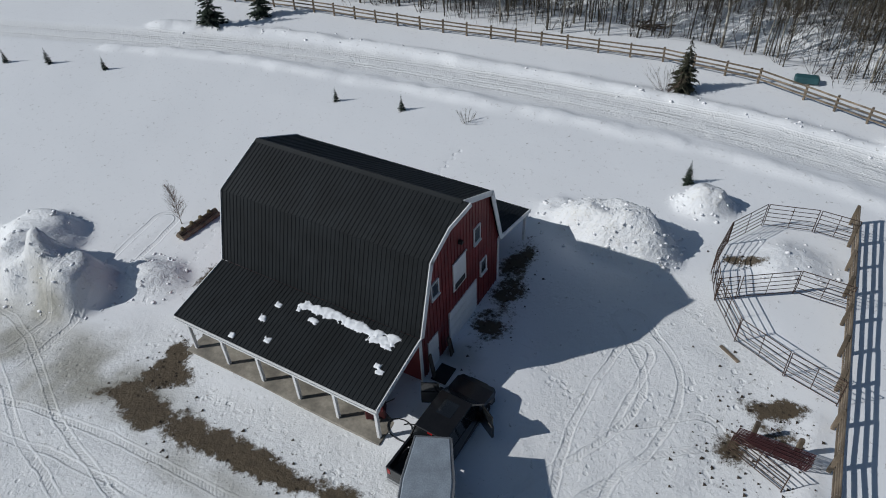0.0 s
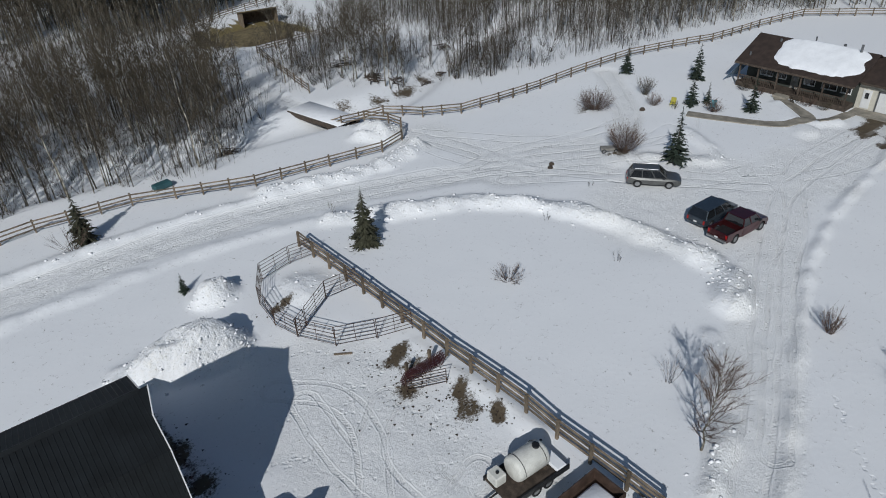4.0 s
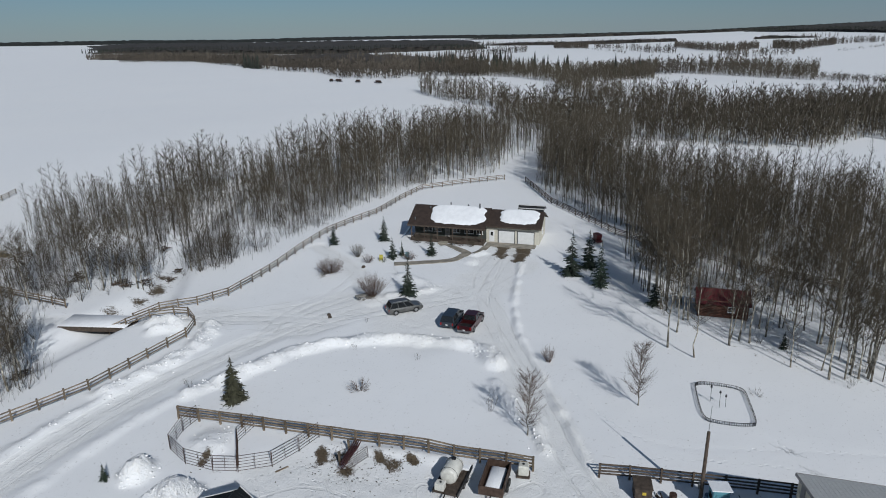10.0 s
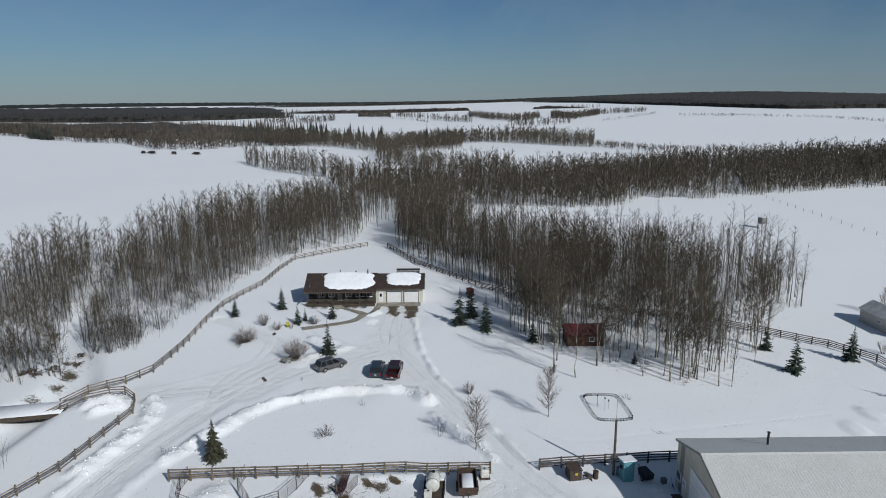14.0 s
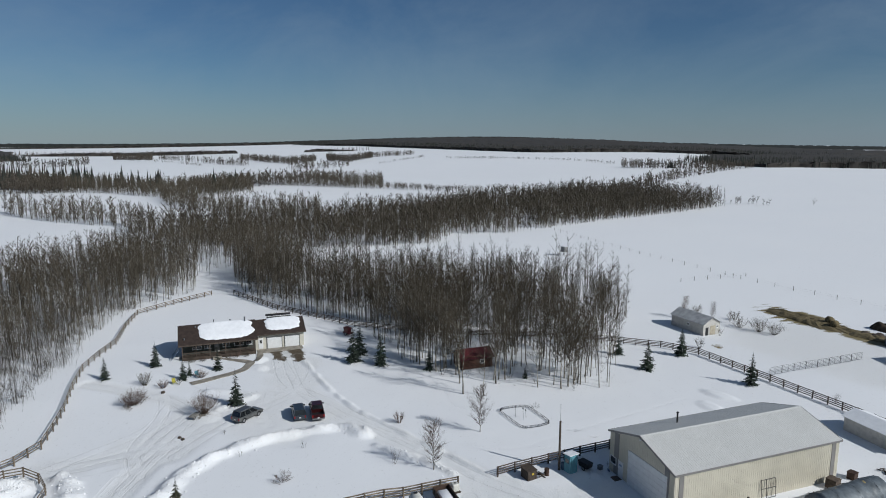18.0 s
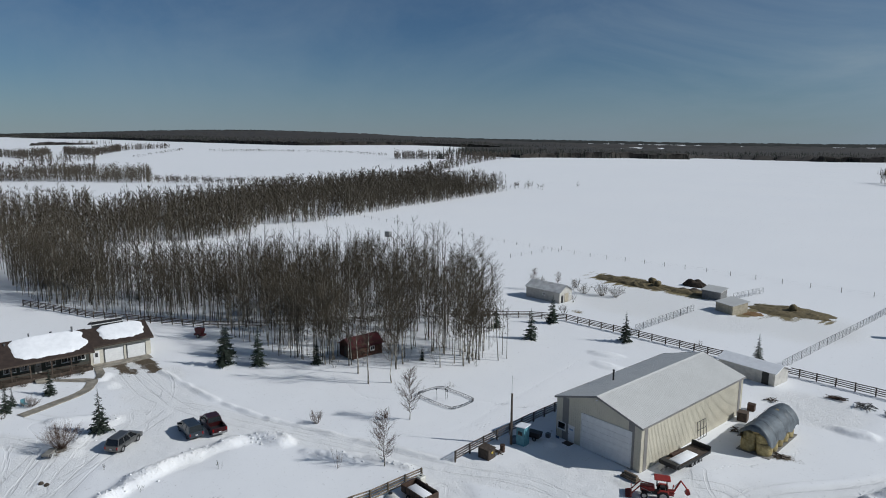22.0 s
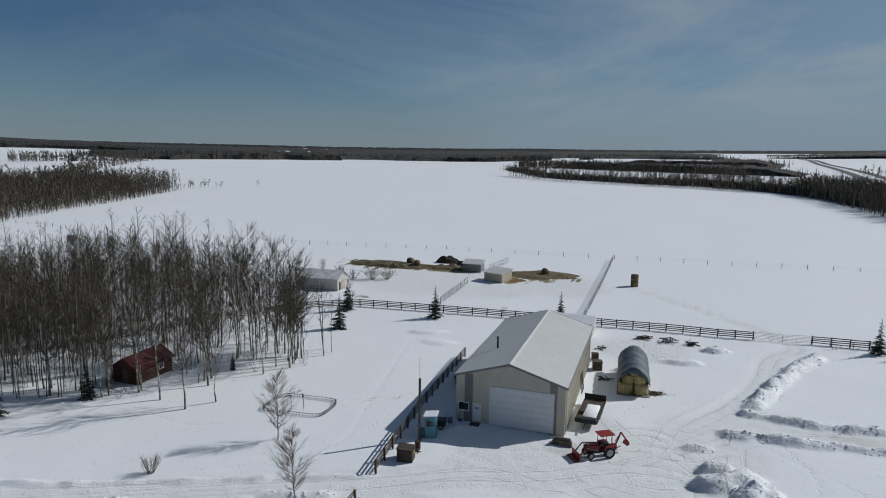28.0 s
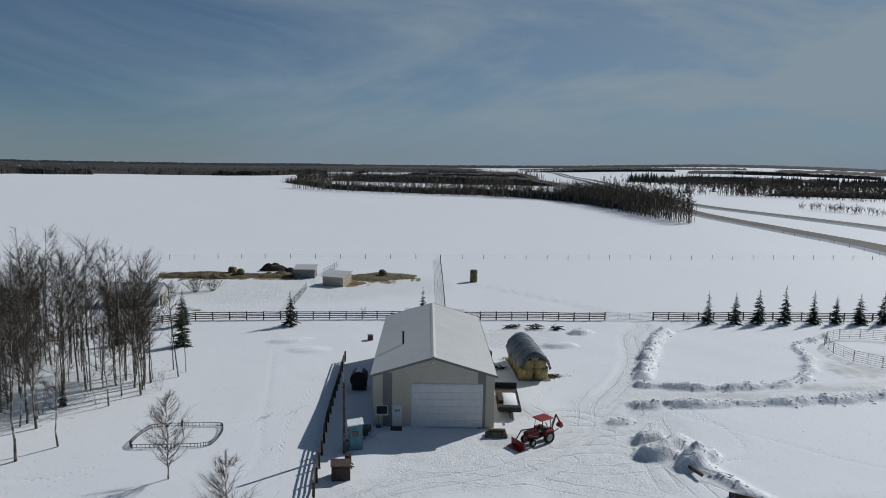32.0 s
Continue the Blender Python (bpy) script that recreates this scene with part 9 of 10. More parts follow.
LIGHT = [bare_tree_data(100 + i, 9.5 + 0.8 * (i % 6), 0.075 + 0.014 * (i % 3), 17, 140, 0.24 + 0.07 * (i % 3), 0.10 + 0.014 * (i % 4), 0.62, 0.026, 3, 0.75) for i in range(14)]
BRUSH = [shrub_data(150 + i, 2.6 + 0.6 * i, 9, 44, 0.014) for i in range(4)]
MID_TREE = [bare_tree_data(180 + i, 10.0 + i % 4, 0.085, 12, 84, 0.22 + 0.05 * (i % 3), 0.115, 0.75, 0.044, 2, 0.75) for i in range(12)]
OUT_TREE = [bare_tree_data(160 + i, 9.5 + i % 4, 0.13, 7, 36, 0.18 + 0.05 * (i % 3), 0.14, 1.1, 0.12, 1, 0.7) for i in range(12)]
FAR_TREE = [bare_tree_data(170 + i, 9.0 + i % 4, 0.16, 4, 15, 0.10, 0.17, 1.9, 0.36, 1, 0.7) for i in range(10)]
SCRUB = [bare_tree_data(190 + i, 3.2 + 0.5 * (i % 3), 0.05, 4, 18, 0.08, 0.36, 1.2, 0.09, 1, 0.5) for i in range(5)]

# the bush round the cabin: single trees near the yard, joined ones behind
asp = [split_tree("aspen_tree", aspen_data(10 + i, 11.5 + 0.7 * (i % 4), 0.080 + 0.012 * (i % 3), 30, 900, 6, 7, 1.10, 0.30, 0.03, 0.0115, False, 0.62, -0.05), M_BARK, M_TWIG,
                  "tall bare aspen with pale bark standing in snow", "tree", "aspens at the edge of the bush") for i in range(6)]
rng_t = np.random.default_rng(4)
bx, by = scatter(WOOD_BUSH, 3.3, 41, clear_of_ways)
near = np.argsort(np.hypot(bx - 22, by + 8))
single = near[:150]
places = [(bx[i], by[i], 0.78 + 0.4 * rng_t.random(), rng_t.random() * 360, rng_t.integers(6)) for i in single]
cx, cy = scatter(WOOD_CREEK, 3.4, 42, clear_of_ways)
cnear = np.argsort(np.hypot(cx - 8, cy - 54))
csingle = cnear[:110]
places += [(cx[i], cy[i], 0.62 + 0.36 * rng_t.random(), rng_t.random() * 360, rng_t.integers(6)) for i in csingle]
places += [(33.0, -7.2, 1.05, 80, 2), (31.0, -10.0, 0.9, 200, 4), (37.5, -8.4, 1.1, 300, 1)]
plant(asp, places)
x2, y2 = scatter(WOOD_BUSH, 2.05, 43, clear_of_ways)
far_in = np.hypot(x2 - 22, y2 + 8) > 16 + 14 * rng_t.random(len(x2))
grove("bush_trees", LIGHT, x2[far_in], y2[far_in], (0.58 + 0.6 * rng_t.random(far_in.sum()) ** 1.3) * (1 + 0.15 * vnoise(x2[far_in], y2[far_in], 16, 61)), [M_GROVE_BARK, M_TWIG], "dense bare aspen bush on snow", "woods", 1)
def creek_height(x, y):
    """Young low growth by the creek, taller aspens farther back."""
    low = step(x, 58, 105) * step(y, 110, 118)
    return (1 - 0.36 * low) * (1 + 0.2 * vnoise(x, y, 15, 62))


def creek_open(x, y):
    return clear_of_ways(x, y) & (vnoise(x, y, 11, 63) + 0.5 * vnoise(x, y, 4, 64) > -0.5 - 0.4 * (x > 60))


x3, y3 = scatter(WOOD_CREEK, 1.95, 44, creek_open)
tall = np.where((y3 > 112) & (x3 < 66), 1.3, 1.0)
deep = np.hypot(x3 - 0, y3 - 15) > 92
grove("creek_woods", LIGHT, x3[~deep], y3[~deep], tall[~deep] * creek_height(x3[~deep], y3[~deep]) * (0.55 + 0.55 * rng_t.random((~deep).sum())), [M_CREEK_BARK, M_WILLOW], "dense bare aspen and willow woods along the creek", "woods", 2)
x3, y3 = scatter(WOOD_CREEK, 1.7, 51, creek_open)
deep = np.hypot(x3 - 0, y3 - 15) > 88
x3, y3 = x3[deep], y3[deep]
grove("creek_woods", MID_TREE, x3, y3, np.where((y3 > 112) & (x3 < 66), 1.3, 1.0) * creek_height(x3, y3) * (0.55 + 0.6 * rng_t.random(len(x3))), [M_GROVE_BARK, M_TWIG], "dense bare aspen woods behind creek and house", "woods", 9)
strip = [(154, 23.5), (134, 22.5), (117, 21), (108, 17.3), (97, 12.4), (84, 3.6), (77, -1.2), (66, -3), (60, -14), (80, -30), (120, -30), (152, 0)]
x7, y7 = scatter(strip, 2.3, 52, clear_of_ways)
grove("bush_trees", MID_TREE, x7, y7, 0.6 + 0.5 * rng_t.random(len(x7)), [M_GROVE_BARK, M_TWIG], "dense bare aspens behind the house", "woods", 10)
edge = [(-60, 57), (-22, 58), (6, 57.5), (13, 62), (23, 71), (31, 69), (44, 60), (60, 57), (64, 66), (44, 78), (22, 86), (-60, 84)]
xe, ye = scatter(edge, 1.6, 48, lambda x, y: clear_of_ways(x, y) & ((x < -1) | (vnoise(x, y, 1.7, 69) > 0.2)) & inside(x, y, WOOD_CREEK) & (((x < 18) & (vnoise(x, y, 6, 65) > -0.5)) | (vnoise(x, y, 5, 65) > 0.25)))
grove("creek_edge_trees", LIGHT, xe, ye, 0.5 + 0.55 * rng_t.random(len(xe)), [M_CREEK_BARK, M_WILLOW], "crowded young aspens and willows at the edge of the creek woods", "woods", 7)
xb, yb = scatter(edge, 2.1, 49, lambda x, y: clear_of_ways(x, y) & inside(x, y, WOOD_CREEK))
grove("creek_edge_brush", BRUSH, xb, yb, 0.6 + 0.8 * rng_t.random(len(xb)), [M_WILLOW, M_WILLOW], "tangled bare willow brush at the edge of the creek woods", "brush", 8)
x4, y4 = scatter(WOOD_CREEK, 7.0, 45, clear_of_ways)
grove("creek_brush", BRUSH, x4, y4, 0.6 + 0.7 * rng_t.random(len(x4)), [M_TWIG, M_TWIG], "bare willow brush under the trees", "brush", 3)
WISP = [wisp_data(140 + i, 2.4 + 0.5 * i, 11, 0.016) for i in range(5)]
xw, yw = scatter(WOOD_CREEK, 1.75, 53, lambda x, y: creek_open(x, y) & (y < 100) & (x > -62) & (x < 112))
grove("creek_saplings", WISP, xw, yw, 0.6 + 0.8 * rng_t.random(len(xw)), [M_WILLOW], "thick growth of bare saplings under the creek woods", "brush", 11)
x5, y5 = scatter(WOOD_BUSH, 4.6, 46, clear_of_ways)
grove("bush_undergrowth", BRUSH, x5, y5, 0.5 + 0.5 * rng_t.random(len(x5)), [M_TWIG, M_TWIG], "thin bare undergrowth between the aspens", "brush", 4)
x8, y8 = scatter([(146, 30), (118, 14), (128, 0), (180, 0), (200, 28), (190, 50), (172, 42)], 2.4, 55, clear_of_ways)
grove("bush_trees", MID_TREE, x8, y8, 0.7 + 0.5 * rng_t.random(len(x8)), [M_GROVE_BARK, M_TWIG], "bare aspens beside the trail through the woods", "woods", 14)
xu, yu = scatter(WOOD_STRIP, 3.0, 56)
grove("strip_undergrowth", SCRUB, xu, yu, 0.6 + 0.7 * rng_t.random(len(xu)), [M_TWIG, M_TWIG], "thick bare undergrowth in the woods between the fields", "brush", 15)
x6, y6 = scatter(WOOD_STRIP, 2.45, 47, lambda x, y: vnoise(x, y, 17, 67) + 0.5 * vnoise(x, y, 6, 68) > -0.7)
grove("strip_woods", OUT_TREE, x6, y6, (0.7 + 0.5 * rng_t.random(len(x6))) * (1 + 0.15 * vnoise(x6, y6, 20, 66)), [M_GROVE_BARK, M_TWIG], "belt of bare aspen woods between the fields", "woods", 5)

# dense tall stand behind the feeding pen
pen_wood = [(18, 112), (34, 122), (50, 129), (64, 137), (66, 150), (45, 165), (10, 160), (-4, 130)]
xp, yp = scatter(pen_wood, 2.0, 54, clear_of_ways)
grove("pen_woods", MID_TREE, xp, yp, 0.8 + 0.55 * rng_t.random(len(xp)), [M_GROVE_BARK, M_TWIG], "dense dark aspen stand behind the feeding pen", "woods", 12)
TALL_TREE = [bare_tree_data(240 + i, 19.0 + i, 0.17, 16, 260, 0.55, 0.09, 1.4, 0.020, 6, 0.6, 0.08) for i in range(3)]
xq, yq = np.array([33.0, 36.0, 39.0, 41.5, 44.5, 48.0, 51.0, 29.0]), np.array([126.0, 129.0, 127.5, 131.0, 130.0, 134.0, 133.0, 125.0])
grove("tall_poplars", TALL_TREE, xq, yq, 0.85 + 0.2 * rng_t.random(8), [M_GROVE_BARK, M_TWIG], "few tall bare poplars over the aspen stand", "woods", 13)

# spruces of the yard
spr = [split_tree("spruce_tree", spruce_data(60 + i, 6.0, 1.0 + 0.14 * (i % 3), 24, 11), M_DARK_BARK, M_NEEDLE, "dark green spruce standing in snow", "tree", "yard spruces") for i in range(4)]
SPRUCES = [(40.6, 27.4, 6.3), (55.2, 35.2, 3.9), (63.6, 39.9, 4.6), (59.2, 47.6, 4.4), (58.4, 29.5, 4.4), (54.0, 6.0, 7.0), (58.2, 3.8, 6.6), (51.0, 1.6, 6.8), (57.0, 34.2, 2.6),
           (32.0, -42.4, 6.2), (35.9, -53.2, 5.6), (19.6, -53.8, 6.2), (-0.8, -60.8, 5.2), (40.9, -42.6, 4.6), (45.5, -5.8, 4.4), (36.0, -20.0, 2.4),
           (-47.6, -58.3, 5.3), (-52.1, -58.3, 5.6), (-56.1, -58.5, 5.8), (-60.6, -58.8, 6.0), (-65.5, -59.0, 5.9), (-69.4, -59.1, 4.9), (-73.5, -59.3, 5.7), (-77.7, -59.5, 6.2), (-82, -59.6, 5.6),
           (-54.0, 45.6, 6.6), (-51.4, 50.0, 5.6), (-32.7, 38.0, 1.25), (-27.0, 39.1, 1.5), (-4.5, 38.6, 1.8), (-61.8, 32.1, 1.5), (-55.8, 33.6, 1.4), (-66, 30.5, 1.5), (14.6, 31.0 - 62, 1.0)]
plant(spr, [(x, y, h / 6.0, 40.0 * i, i % 4) for i, (x, y, h) in enumerate(SPRUCES[:-1])])
dull = [split_tree("spruce_tree", spruce_data(70, 5.4, 1.15, 26, 18, 0.8, 0.01), M_DARK_BARK, M_NEEDLE_BROWN, "stout brown-green spruce beside the snow bank", "tree", "yard spruces")]
plant(dull, [(9.4, 35.2, 1.05, 20, 0), (-8.1, 51.6, 0.9, 140, 0)])

# single bare trees and shrubs of the lawn
lawn = [split_tree("young_aspen", aspen_data(80 + i, 7.2, 0.062, 60, 2300, 6, 9, 1.30, 0.12, 0.012, 0.0075, False, 0.42, 0.02), M_BARK, M_TWIG_RED, "young bare aspen on the snowy lawn", "tree", "young aspens on the lawn") for i in range(2)]
plant(lawn, [(11.3, 5.7, 1.0, 0, 0), (19.0, -4.0, 1.0, 90, 1), (-31.7, 20.2, 0.40, 60, 1), (40.5, -16.5, 0.9, 40, 1), (57.9, -72.9, 0.75, 30, 1), (54.6, -78.0, 0.55, 130, 0), (51.0, -79.5, 0.4, 80, 1)])


def shrub_pattern(seed, h, stems, twigs, wide, material, label):
    V, Fc, S = shrub_data(seed, h, stems, twigs, 0.010, wide)
    ob = new("bare_shrub", mesh_from("bare_shrub", V, Fc, S, [material]))
    return tagged(ob, label, "shrub", "bare shrubs of the yard")


SHRUBS = [(46.3, 42.2, 2.6, 150, 1.0, 1), (54.4, 41.1, 2.0, 60, 0.6, 0), (52.2, 38.3, 1.4, 50, 0.8, 1), (38.6, 32.1, 3.0, 130, 0.75, 1), (26.0, 5.7, 1.6, 46, 0.5, 1), (14.4, 9.9, 1.9, 8, 0.35, 1), (14.4, 23.7, 1.3, 40, 1.1, 1),
          (-21.3, 39.5, 1.1, 12, 0.8, 0), (-9.3, 51.0, 2.3, 26, 0.8, 1), (22.3, 20.0, 0.9, 4, 0.3, 0), (23.0, 28.0, 0.8, 4, 0.3, 0), (30.6, 29.6, 0.8, 4, 0.3, 0), (42.1, 62.6, 3.2, 20, 0.3, 0), (44.3, 66.4, 3.0, 18, 0.3, 0),
          (43.4, -80.4, 3.0, 70, 0.8, 0), (40.6, -81.6, 2.6, 60, 0.8, 0), (44, -70, 1.8, 14, 0.5, 0), (-42, -58.6, 1.2, 10, 0.6, 0), (-44.5, -58.9, 1.4, 10, 0.6, 0), (53.0, 36.0, 1.0, 14, 0.6, 0), (24, -15.4, 0.8, 12, 0.9, 0), (9.0, -60.2, 1.5, 10, 0.4, 0), (9.9, 40.8, 1.0, 5, .4, 0), (64.5, 24.2, 1.1, 40, 0.9, 0), (64.6, 26.0, 1.2, 40, 0.9, 1), (64.5, 27.4, 0.9, 30, 0.9, 0), (64.4, 31.8, 1.0, 36, 0.9, 1), (64.5, 33.8, 1.2, 40, 0.9, 0), (55.5, 32.4, 1.5, 60, 0.9, 1),
          (47.5, -79.0, 2.4, 50, 0.9, 0), (52.5, -82.5, 2.2, 40, 0.7, 0), (38.6, -60.0, 2.0, 30, 0.6, 0), (59.0, -77.0, 2.0, 36, 0.8, 0), (62.0, -80.0, 1.8, 30, 0.8, 0)]
for i, (x, y, h, st, wd, red) in enumerate(SHRUBS):
    shrub_pattern(200 + i, h, st, st * 12, wd, M_TWIG_RED if red else M_TWIG, "bare twiggy shrub poking out of the snow" if h < 1.5 else "bare many-stemmed shrub standing in snow").matrix_basis = at(x, y)

# ---------------------------------------------------------------- far country
def far_grove(name, polys, spacing, variants, mats, label, seed, smin=0.8, smax=1.25):
    xs, ys = [], []
    for i, poly in enumerate(polys):
        x, y = scatter(poly, spacing, seed + i)
        xs.append(x)
        ys.append(y)
    x, y = np.concatenate(xs), np.concatenate(ys)
    rng = np.random.default_rng(seed)
    grove(name, variants, x, y, smin + (smax - smin) * rng.random(len(x)), mats, label, "woods", seed)


def cone_data(seed, h, r):
    rng = np.random.default_rng(seed)
    V, Fc, S = [], [], []
    for j in range(6):
        z0, z1, rr = h * (0.04 + 0.145 * j), h * (0.34 + 0.14 * j), r * (1 - 0.155 * j)
        k = len(V)
        for a in np.arange(6) * math.pi / 3 + rng.random():
            q = rr * (0.45 + 0.8 * rng.random())
            V.append((math.cos(a) * q, math.sin(a) * q, z0 - 0.03 * h * rng.random()))
        V.append((0, 0, min(z1, h)))
        for i in range(6):
            Fc.append((k + i, k + (i + 1) % 6, k + 6))
            S.append(0)
    return np.array(V, np.float32), np.array(Fc, np.int32), np.array(S, np.int32)


def band(pts, depth):
    """A strip of land along a line, depth metres to the far side from the yard."""
    p = [np.array(q, float) for q in pts]
    out = []
    for q in reversed(p):
        d = q / np.linalg.norm(q)
        out.append(tuple(q + d * depth * (0.8 + 0.4 * math.sin(q[0] * 0.021 + q[1] * 0.017))))
    return [tuple(q) for q in p] + out


NEAR_BELTS = [
    band([(345, 125), (303, 96), (279, 68), (250, 48)], 32),
    band([(372, 48), (330, 30), (303, 20), (280, -10), (276, -30)], 60),
    band([(500, 150), (499, 128), (485, 90), (428, 50), (445, 18), (470, -11)], 120),
    band([(546, -14), (524, -49), (492, -82), (464, -114)], 55),
]
far_grove("far_bare_woods", NEAR_BELTS, 3.1, OUT_TREE, [M_GROVE_BARK, M_TWIG], "bare aspen woods between snowy fields", 290, 0.7, 1.15)
far_grove("far_undergrowth", NEAR_BELTS, 3.8, SCRUB, [M_TWIG, M_TWIG], "thick bare undergrowth in the far woods", 291, 0.7, 1.3)
far_grove("field_edge_woods", [band([(130, -590), (78, -533), (19, -513), (-28, -498), (-70, -475), (-104, -431), (-106, -400)], 22), [(-95, -445), (-106, -400), (-108, -358), (-110, -301), (-117, -248), (-124, -250), (-134, -305), (-138, -360), (-140, -420), (-128, -470)]], 2.3, OUT_TREE, [M_GROVE_BARK, M_TWIG], "thick belt of bare aspens at the edge of the large field", 292, 0.75, 1.35)
FIELD_BELTS = [
    band([(869, 806), (840, 645), (665, 463), (570, 361), (529, 282), (471, 235), (467, 195), (494, 165), (497, 118)], 100),
    band([(470, 40), (520, -20), (560, -60), (560, -100)], 90),
    band([(190, 545), (222, 524), (243, 466), (273, 448), (300, 455)], 80),
    band([(946, 267), (934, 227), (946, 196), (1053, 176)], 50),
    band([(1500, 190), (1430, 110)], 120),
    band([(1480, 100), (1143, 34), (1003, -15), (975, -46)], 26),
    band([(1353, -58), (1115, -84), (1007, -117), (1144, -177)], 80),
    band([(1132, -195), (1063, -221), (1271, -315)], 130),
    band([(1330, -330), (1420, -400), (1500, -480)], 60),
    band([(856, -88), (853, -126), (943, -194)], 26),
    band([(706, -520), (670, -586), (652, -657)], 60),
    band([(360, -270), (420, -350), (488, -433), (614, -620), (665, -715)], 28),
    band([(173, -840), (47, -800), (-49, -760), (-92, -664)], 90),
    band([(-321, -882), (-383, -916), (-493, -972)], 40),
    band([(-300, -590), (-420, -560), (-560, -520)], 40),
    band([(-330, -820), (-480, -760), (-700, -690)], 60),
    band([(-255, -611), (-320, -555), (-383, -494)], 16),
    band([(-233, -845), (-330, -800), (-450, -745)], 20),
]
far_grove("far_bare_woods", FIELD_BELTS, 4.2, FAR_TREE, [M_FAR_WOOD, M_FAR_WOOD], "far bare woods between snowy fields", 300, 0.7, 1.25)
HEDGES = [
    band([(464, -114), (440, -132), (419, -149), (408, -181), (395, -205)], 24),
    band([(1132, -418), (1093, -478), (979, -595), (821, -592)], 7),
    band([(960, 20), (1100, 60), (1300, 150)], 8),
    band([(980, -250), (1100, -330), (1250, -420)], 9),
    band([(-240, -374), (-248, -345), (-256, -313)], 10),
    band([(267, -288), (264, -296), (261, -304)], 5),
    band([(251, -298), (249, -303)], 5),
    band([(244, -331), (243, -335)], 5),
]
far_grove("field_hedges", HEDGES, 2.6, SCRUB, [M_FAR_WOOD, M_FAR_WOOD], "low bare willow hedges along far fields", 320, 0.7, 1.4)
FAR_DARK = [
    band([(540, 190), (545, 140), (540, 90), (530, 50)], 50),
    band([(190, 540), (225, 520), (245, 462), (275, 445), (330, 470)], 90),
    band([(480, 20), (500, 5), (505, -10)], 20),
    band([(680, -575), (672, -588), (668, -596)], 14),
    band([(620, 420), (600, 400), (575, 370)], 60),
    band([(-320, -1000), (-480, -940), (-700, -900)], 60),
]
far_grove("far_spruce_woods", FAR_DARK, 6.5, [cone_data(i, 9 + 1.6 * i, 1.5 + 0.2 * i) for i in range(5)], [M_FAR_SPRUCE], "far dark spruce trees along the bare woods", 330, 0.7, 1.3)
lone = [split_tree("spruce_tree", spruce_data(90, 12.0, 2.6, 22, 12), M_DARK_BARK, M_NEEDLE, "tall dark spruce standing alone beyond the highway", "tree", "lone spruces by the highway")]
plant(lone, [(-272, -638, 1.35, 0, 0), (-262, -634, 0.8, 60, 0), (-320, -683, 1.0, 120, 0), (-346, -675, 0.9, 30, 0)])
big = [split_tree("poplar_tree", aspen_data(95, 15.0, 0.3, 50, 900, 6, 7, 1.5, 0.25, 0.01, 0.03, False, 0.6, 0.0), M_DARK_BARK, M_TWIG, "broad old bare poplar at the end of the belt", "tree")]
plant(big, [(-127, -297, 1.0, 0, 0)])
litter_patch("marsh_grass", 205, 412, 60, 22, 0.5, 0.1, M_OLD_HAY, "brown frozen marsh at the edge of the field", "marsh", 28)


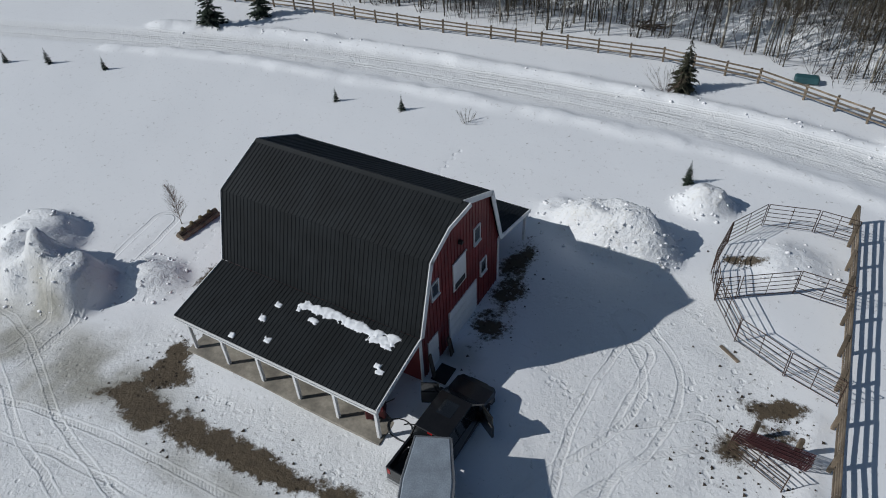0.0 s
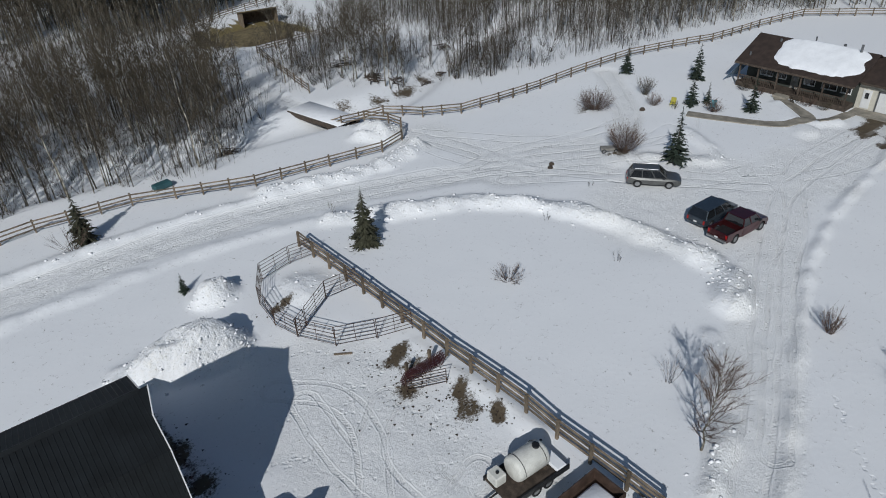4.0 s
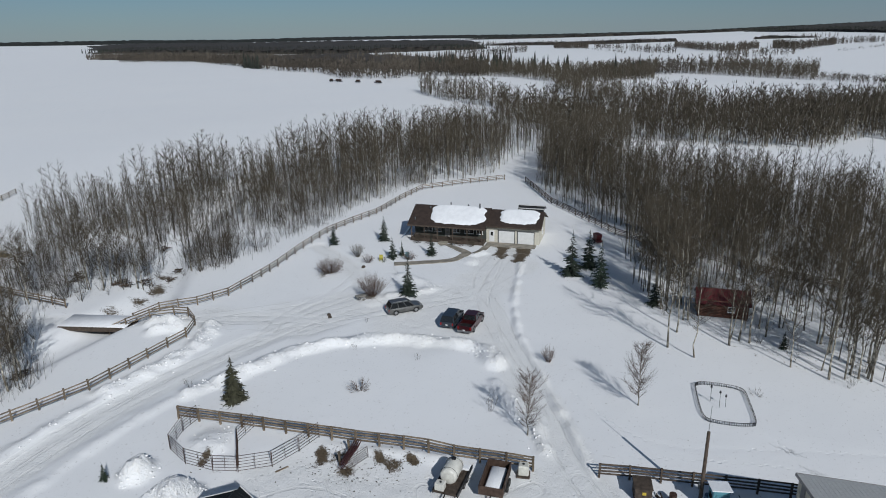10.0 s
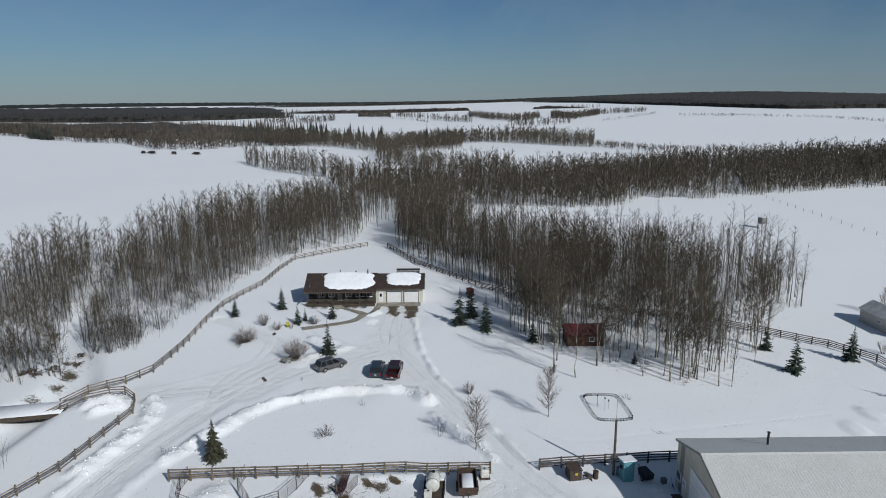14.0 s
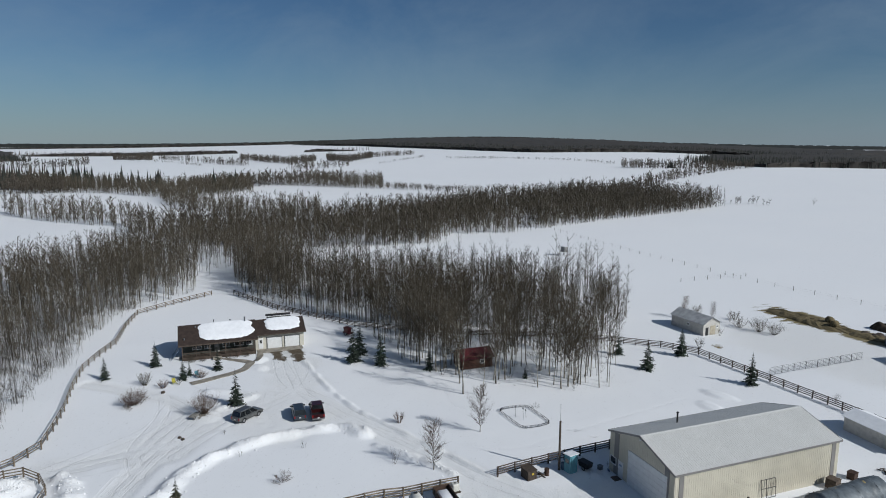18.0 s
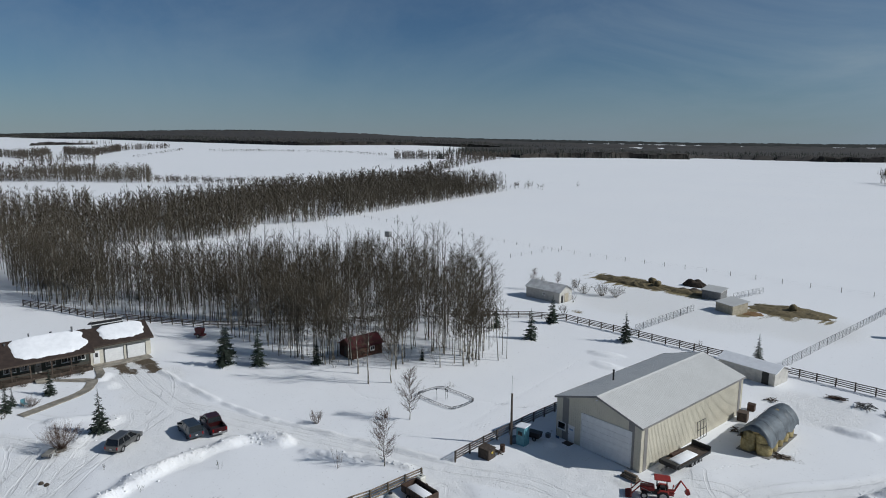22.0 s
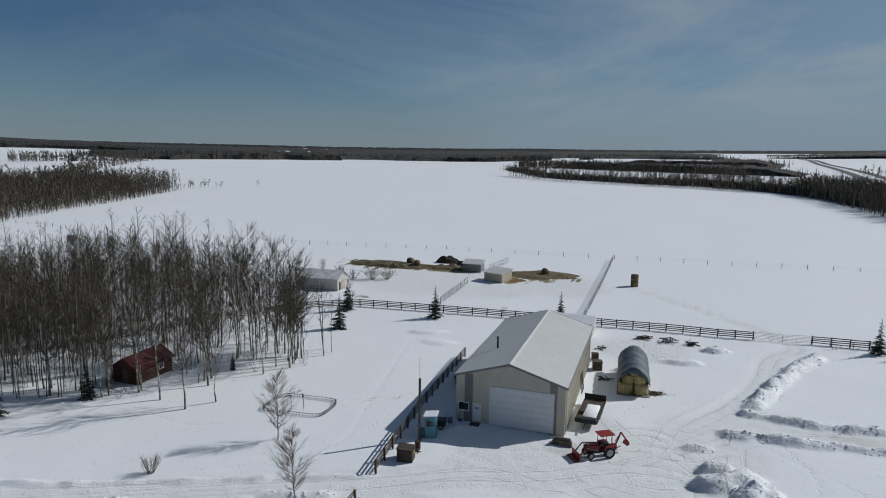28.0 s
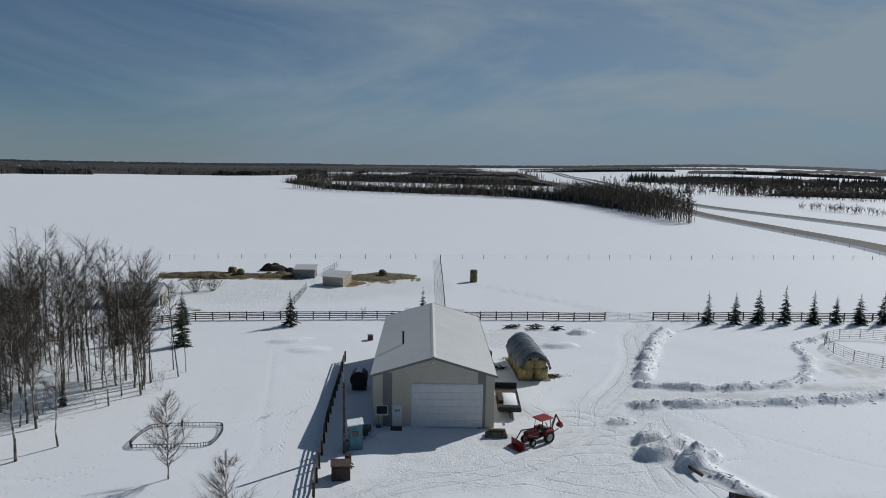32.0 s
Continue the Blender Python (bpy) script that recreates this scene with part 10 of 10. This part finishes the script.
def forest(name, front, depth, rows, high, material, label, seed, gap=-2.0, step_=9.0, taper=0.0, dense=0.0):
    """A distant forest as a ragged mass behind a front line: steep edge, uneven top, clearings where gap lets them."""
    p = np.array(front, float)
    seg = np.hypot(*np.diff(p, axis=0).T)
    s = np.concatenate([[0], np.cumsum(seg)])
    t = np.arange(0, s[-1], step_)
    fx, fy = np.interp(t, s, p[:, 0]), np.interp(t, s, p[:, 1])
    wob = 14 * vnoise(t, t * 0, 60, seed) + 6 * vnoise(t, t * 0, 17, seed + 1)
    d = np.hypot(fx, fy)
    fr = np.concatenate([[0, 0.0005], np.linspace(0.002, 1, rows) ** 1.6])
    deep = depth * (np.clip(t / (taper * s[-1]), 0.02, 1) if taper else np.ones_like(t))
    Rr = d[None, :] + wob[None, :] + fr[:, None] * deep[None, :]
    X, Y = Rr * (fx / d)[None, :], Rr * (fy / d)[None, :]
    rng = np.random.default_rng(seed)
    top = high * (0.42 + 0.36 * rng.random(X.shape) + 0.16 * vnoise(X, Y, 140, seed + 2))
    top = np.where(vnoise(X, Y, 330, seed + 3) + 0.4 * vnoise(X, Y, 130, seed + 4) < gap, -2.0, top)
    top[0], top[-1] = -2.0, -2.0
    ends = np.clip(np.minimum(t, s[-1] - t) / (0.16 * s[-1]), 0, 1)
    top = np.minimum(top, top * ends[None, :] + (ends[None, :] - 1) * 3)
    Z = lie(X.ravel(), Y.ravel()) + top.ravel()
    n_a, n_r = X.shape[1], X.shape[0]
    i = np.arange((n_a - 1) * (n_r - 1))
    q = (i // (n_a - 1)) * n_a + i % (n_a - 1)
    Fc = np.concatenate([np.stack([q, q + 1, q + n_a + 1], 1), np.stack([q, q + n_a + 1, q + n_a], 1)])
    V = np.stack([X.ravel(), Y.ravel(), Z], 1)
    # single tree tops standing out of the mass, thickest towards its front
    reach = min(depth, 320.0)
    gap_ = dense or (5.5 if d.min() < 700 else 9.0)
    k = int(s[-1] * reach / gap_ ** 2)
    at_ = rng.random(k) * s[-1]
    back = rng.random(k) ** 1.6 * np.minimum(reach, np.interp(at_, t, deep))
    ax, ay = np.interp(at_, t, fx), np.interp(at_, t, fy)
    ad = np.hypot(ax, ay)
    far_ = ad + np.interp(at_, t, wob) + back - 4 + 6 * rng.random(k)
    ax, ay = ax / ad * far_, ay / ad * far_
    ok = vnoise(ax, ay, 330, seed + 3) + 0.4 * vnoise(ax, ay, 130, seed + 4) >= gap
    ok &= np.interp(at_, t, ends) > rng.random(k)
    ax, ay = ax[ok], ay[ok]
    k = len(ax)
    hh = high * (0.55 + 0.6 * rng.random(k) + 0.15 * vnoise(ax, ay, 40, seed + 5))
    wd = hh * (0.06 + 0.07 * rng.random(k))
    turn = rng.random(k) * 6.28
    az_ = lie(ax, ay)
    tips = [np.stack([ax + wd * np.cos(turn + q), ay + wd * np.sin(turn + q), az_ - 1.5], 1) for q in (0, 2.09, 4.19)]
    tips.append(np.stack([ax + 0.02 * hh * np.cos(turn), ay, az_ + hh], 1))
    W = np.stack(tips, 1).reshape(-1, 3)
    q4 = len(V) + 4 * np.arange(k)
    spikes = np.concatenate([np.stack([q4 + a, q4 + b, q4 + 3], 1) for a, b in ((0, 1), (1, 2), (2, 0))])
    # slot 0 is the mass with its shade as colour, slot 1 the tree tops
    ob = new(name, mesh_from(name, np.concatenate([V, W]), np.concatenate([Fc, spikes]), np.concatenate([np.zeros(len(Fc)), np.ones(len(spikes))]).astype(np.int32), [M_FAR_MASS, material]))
    return tagged(ob, label, "woods", kind="stuff")


forest("far_forest", [(3000, -380), (2500, -560), (2000, -680), (1496, -803), (1466, -888), (1457, -1152), (1364, -1264), (1258, -1333), (1000, -1500)], 1700, 34, 13, M_FAR_SPRUCE, "dark forest behind the far fields", 81, -0.75, taper=0.3)
forest("far_forest", [(900, -780), (780, -745), (670, -742), (662, -837), (600, -1000), (486, -1168), (308, -1263), (220, -1450), (100, -1750), (-60, -1900), (-230, -2000)], 1700, 34, 13, M_FAR_SPRUCE, "dark forest behind the large snowy field", 95, -0.75)
forest("far_forest", [(1000, 1000), (900, 700), (740, 500), (640, 390), (600, 300), (580, 200), (590, 110)], 260, 16, 11, M_FAR_WOOD, "wide bare forest behind the snowy hay field", 82, -0.75)
forest("far_forest", [(1350, 1350), (1250, 850), (1180, 560), (1250, 400), (1500, 330)], 1500, 26, 13, M_FAR_SPRUCE, "dark forest on flat land far off", 83, -0.45)
forest("far_forest", [(1900, 500), (1950, 200), (2000, -150), (2000, -500)], 120, 8, 12, M_FAR_WOOD, "belt of bare woods on the far rise", 86, 0.0)
forest("far_forest", [(3100, 900), (3350, 100), (3500, -900), (3200, -1700), (2700, -2400)], 500, 10, 15, M_FAR_SPRUCE, "dark forest on the crest of the far rise", 87)
forest("far_forest", [(-300, -2100), (-800, -1900), (-1300, -1700), (-1900, -1400)], 260, 10, 13, M_FAR_WOOD, "woods beyond the highway", 88, 0.0)
forest("far_forest", [(-260, -2700), (-900, -2500), (-1700, -2100), (-2500, -1500)], 900, 12, 14, M_FAR_SPRUCE, "dark forest beyond the highway", 89, 0.3)
forest("far_forest", [(182, -765), (135, -672), (92, -590), (20, -552), (-48, -517), (-78, -492), (-96, -462), (-106, -435), (-116, -380), (-122, -330), (-126, -285)], 30, 8, 8.0, M_FAR_WOOD, "thick bare woods at the edge of the large field", 94, -0.9, 6.0, dense=3.6)
forest("far_forest", [(-330, -620), (-420, -570), (-540, -500)], 45, 6, 9, M_FAR_WOOD, "belt of bare woods beyond the highway", 90)
forest("far_forest", [(-420, -1250), (-640, -1150), (-900, -1050)], 60, 6, 11, M_FAR_WOOD, "belt of bare woods beyond the highway", 91, -0.2)
forest("far_forest", [(150, -900), (60, -850), (-40, -800), (-130, -770), (-180, -760)], 130, 10, 11, M_FAR_WOOD, "woods behind the clearing by the highway", 92, -0.8)
forest("far_forest", [(200, -1060), (40, -1050), (-120, -1080), (-210, -1120)], 300, 12, 12, M_FAR_WOOD, "woods along the highway", 93, -0.3)


def rim(name, radius, width, cells, high, material, label, seed):
    """The belt of forest that closes the horizon all round."""
    n_a, n_r = cells
    a = np.linspace(0, 2 * math.pi, n_a)
    A, Rr = np.meshgrid(a, np.linspace(0, 1, n_r))
    rad = radius * (1 + 0.03 * np.sin(A * 5 + seed)) + Rr * width
    x, y = rad * np.cos(A), rad * np.sin(A)
    rng = np.random.default_rng(seed)
    top = high * (0.75 + 0.35 * rng.random(x.shape))
    top[0], top[-1] = -2.0, -2.0
    z = lie(x.ravel(), y.ravel()).reshape(x.shape) + top
    i = np.arange((n_a - 1) * (n_r - 1))
    q = (i // (n_a - 1)) * n_a + i % (n_a - 1)
    Fc = np.concatenate([np.stack([q, q + 1, q + n_a + 1], 1), np.stack([q, q + n_a + 1, q + n_a], 1)])
    ob = new(name, mesh_from(name, np.stack([x.ravel(), y.ravel(), z.ravel()], 1), Fc, None, [material]))
    return tagged(ob, label, "woods", kind="stuff")


rim("horizon_forest", 3900, 500, (1600, 7), 16, M_FAR_SPRUCE, "dark forest along the whole horizon", 74)


clods()
dirt_crumbs()
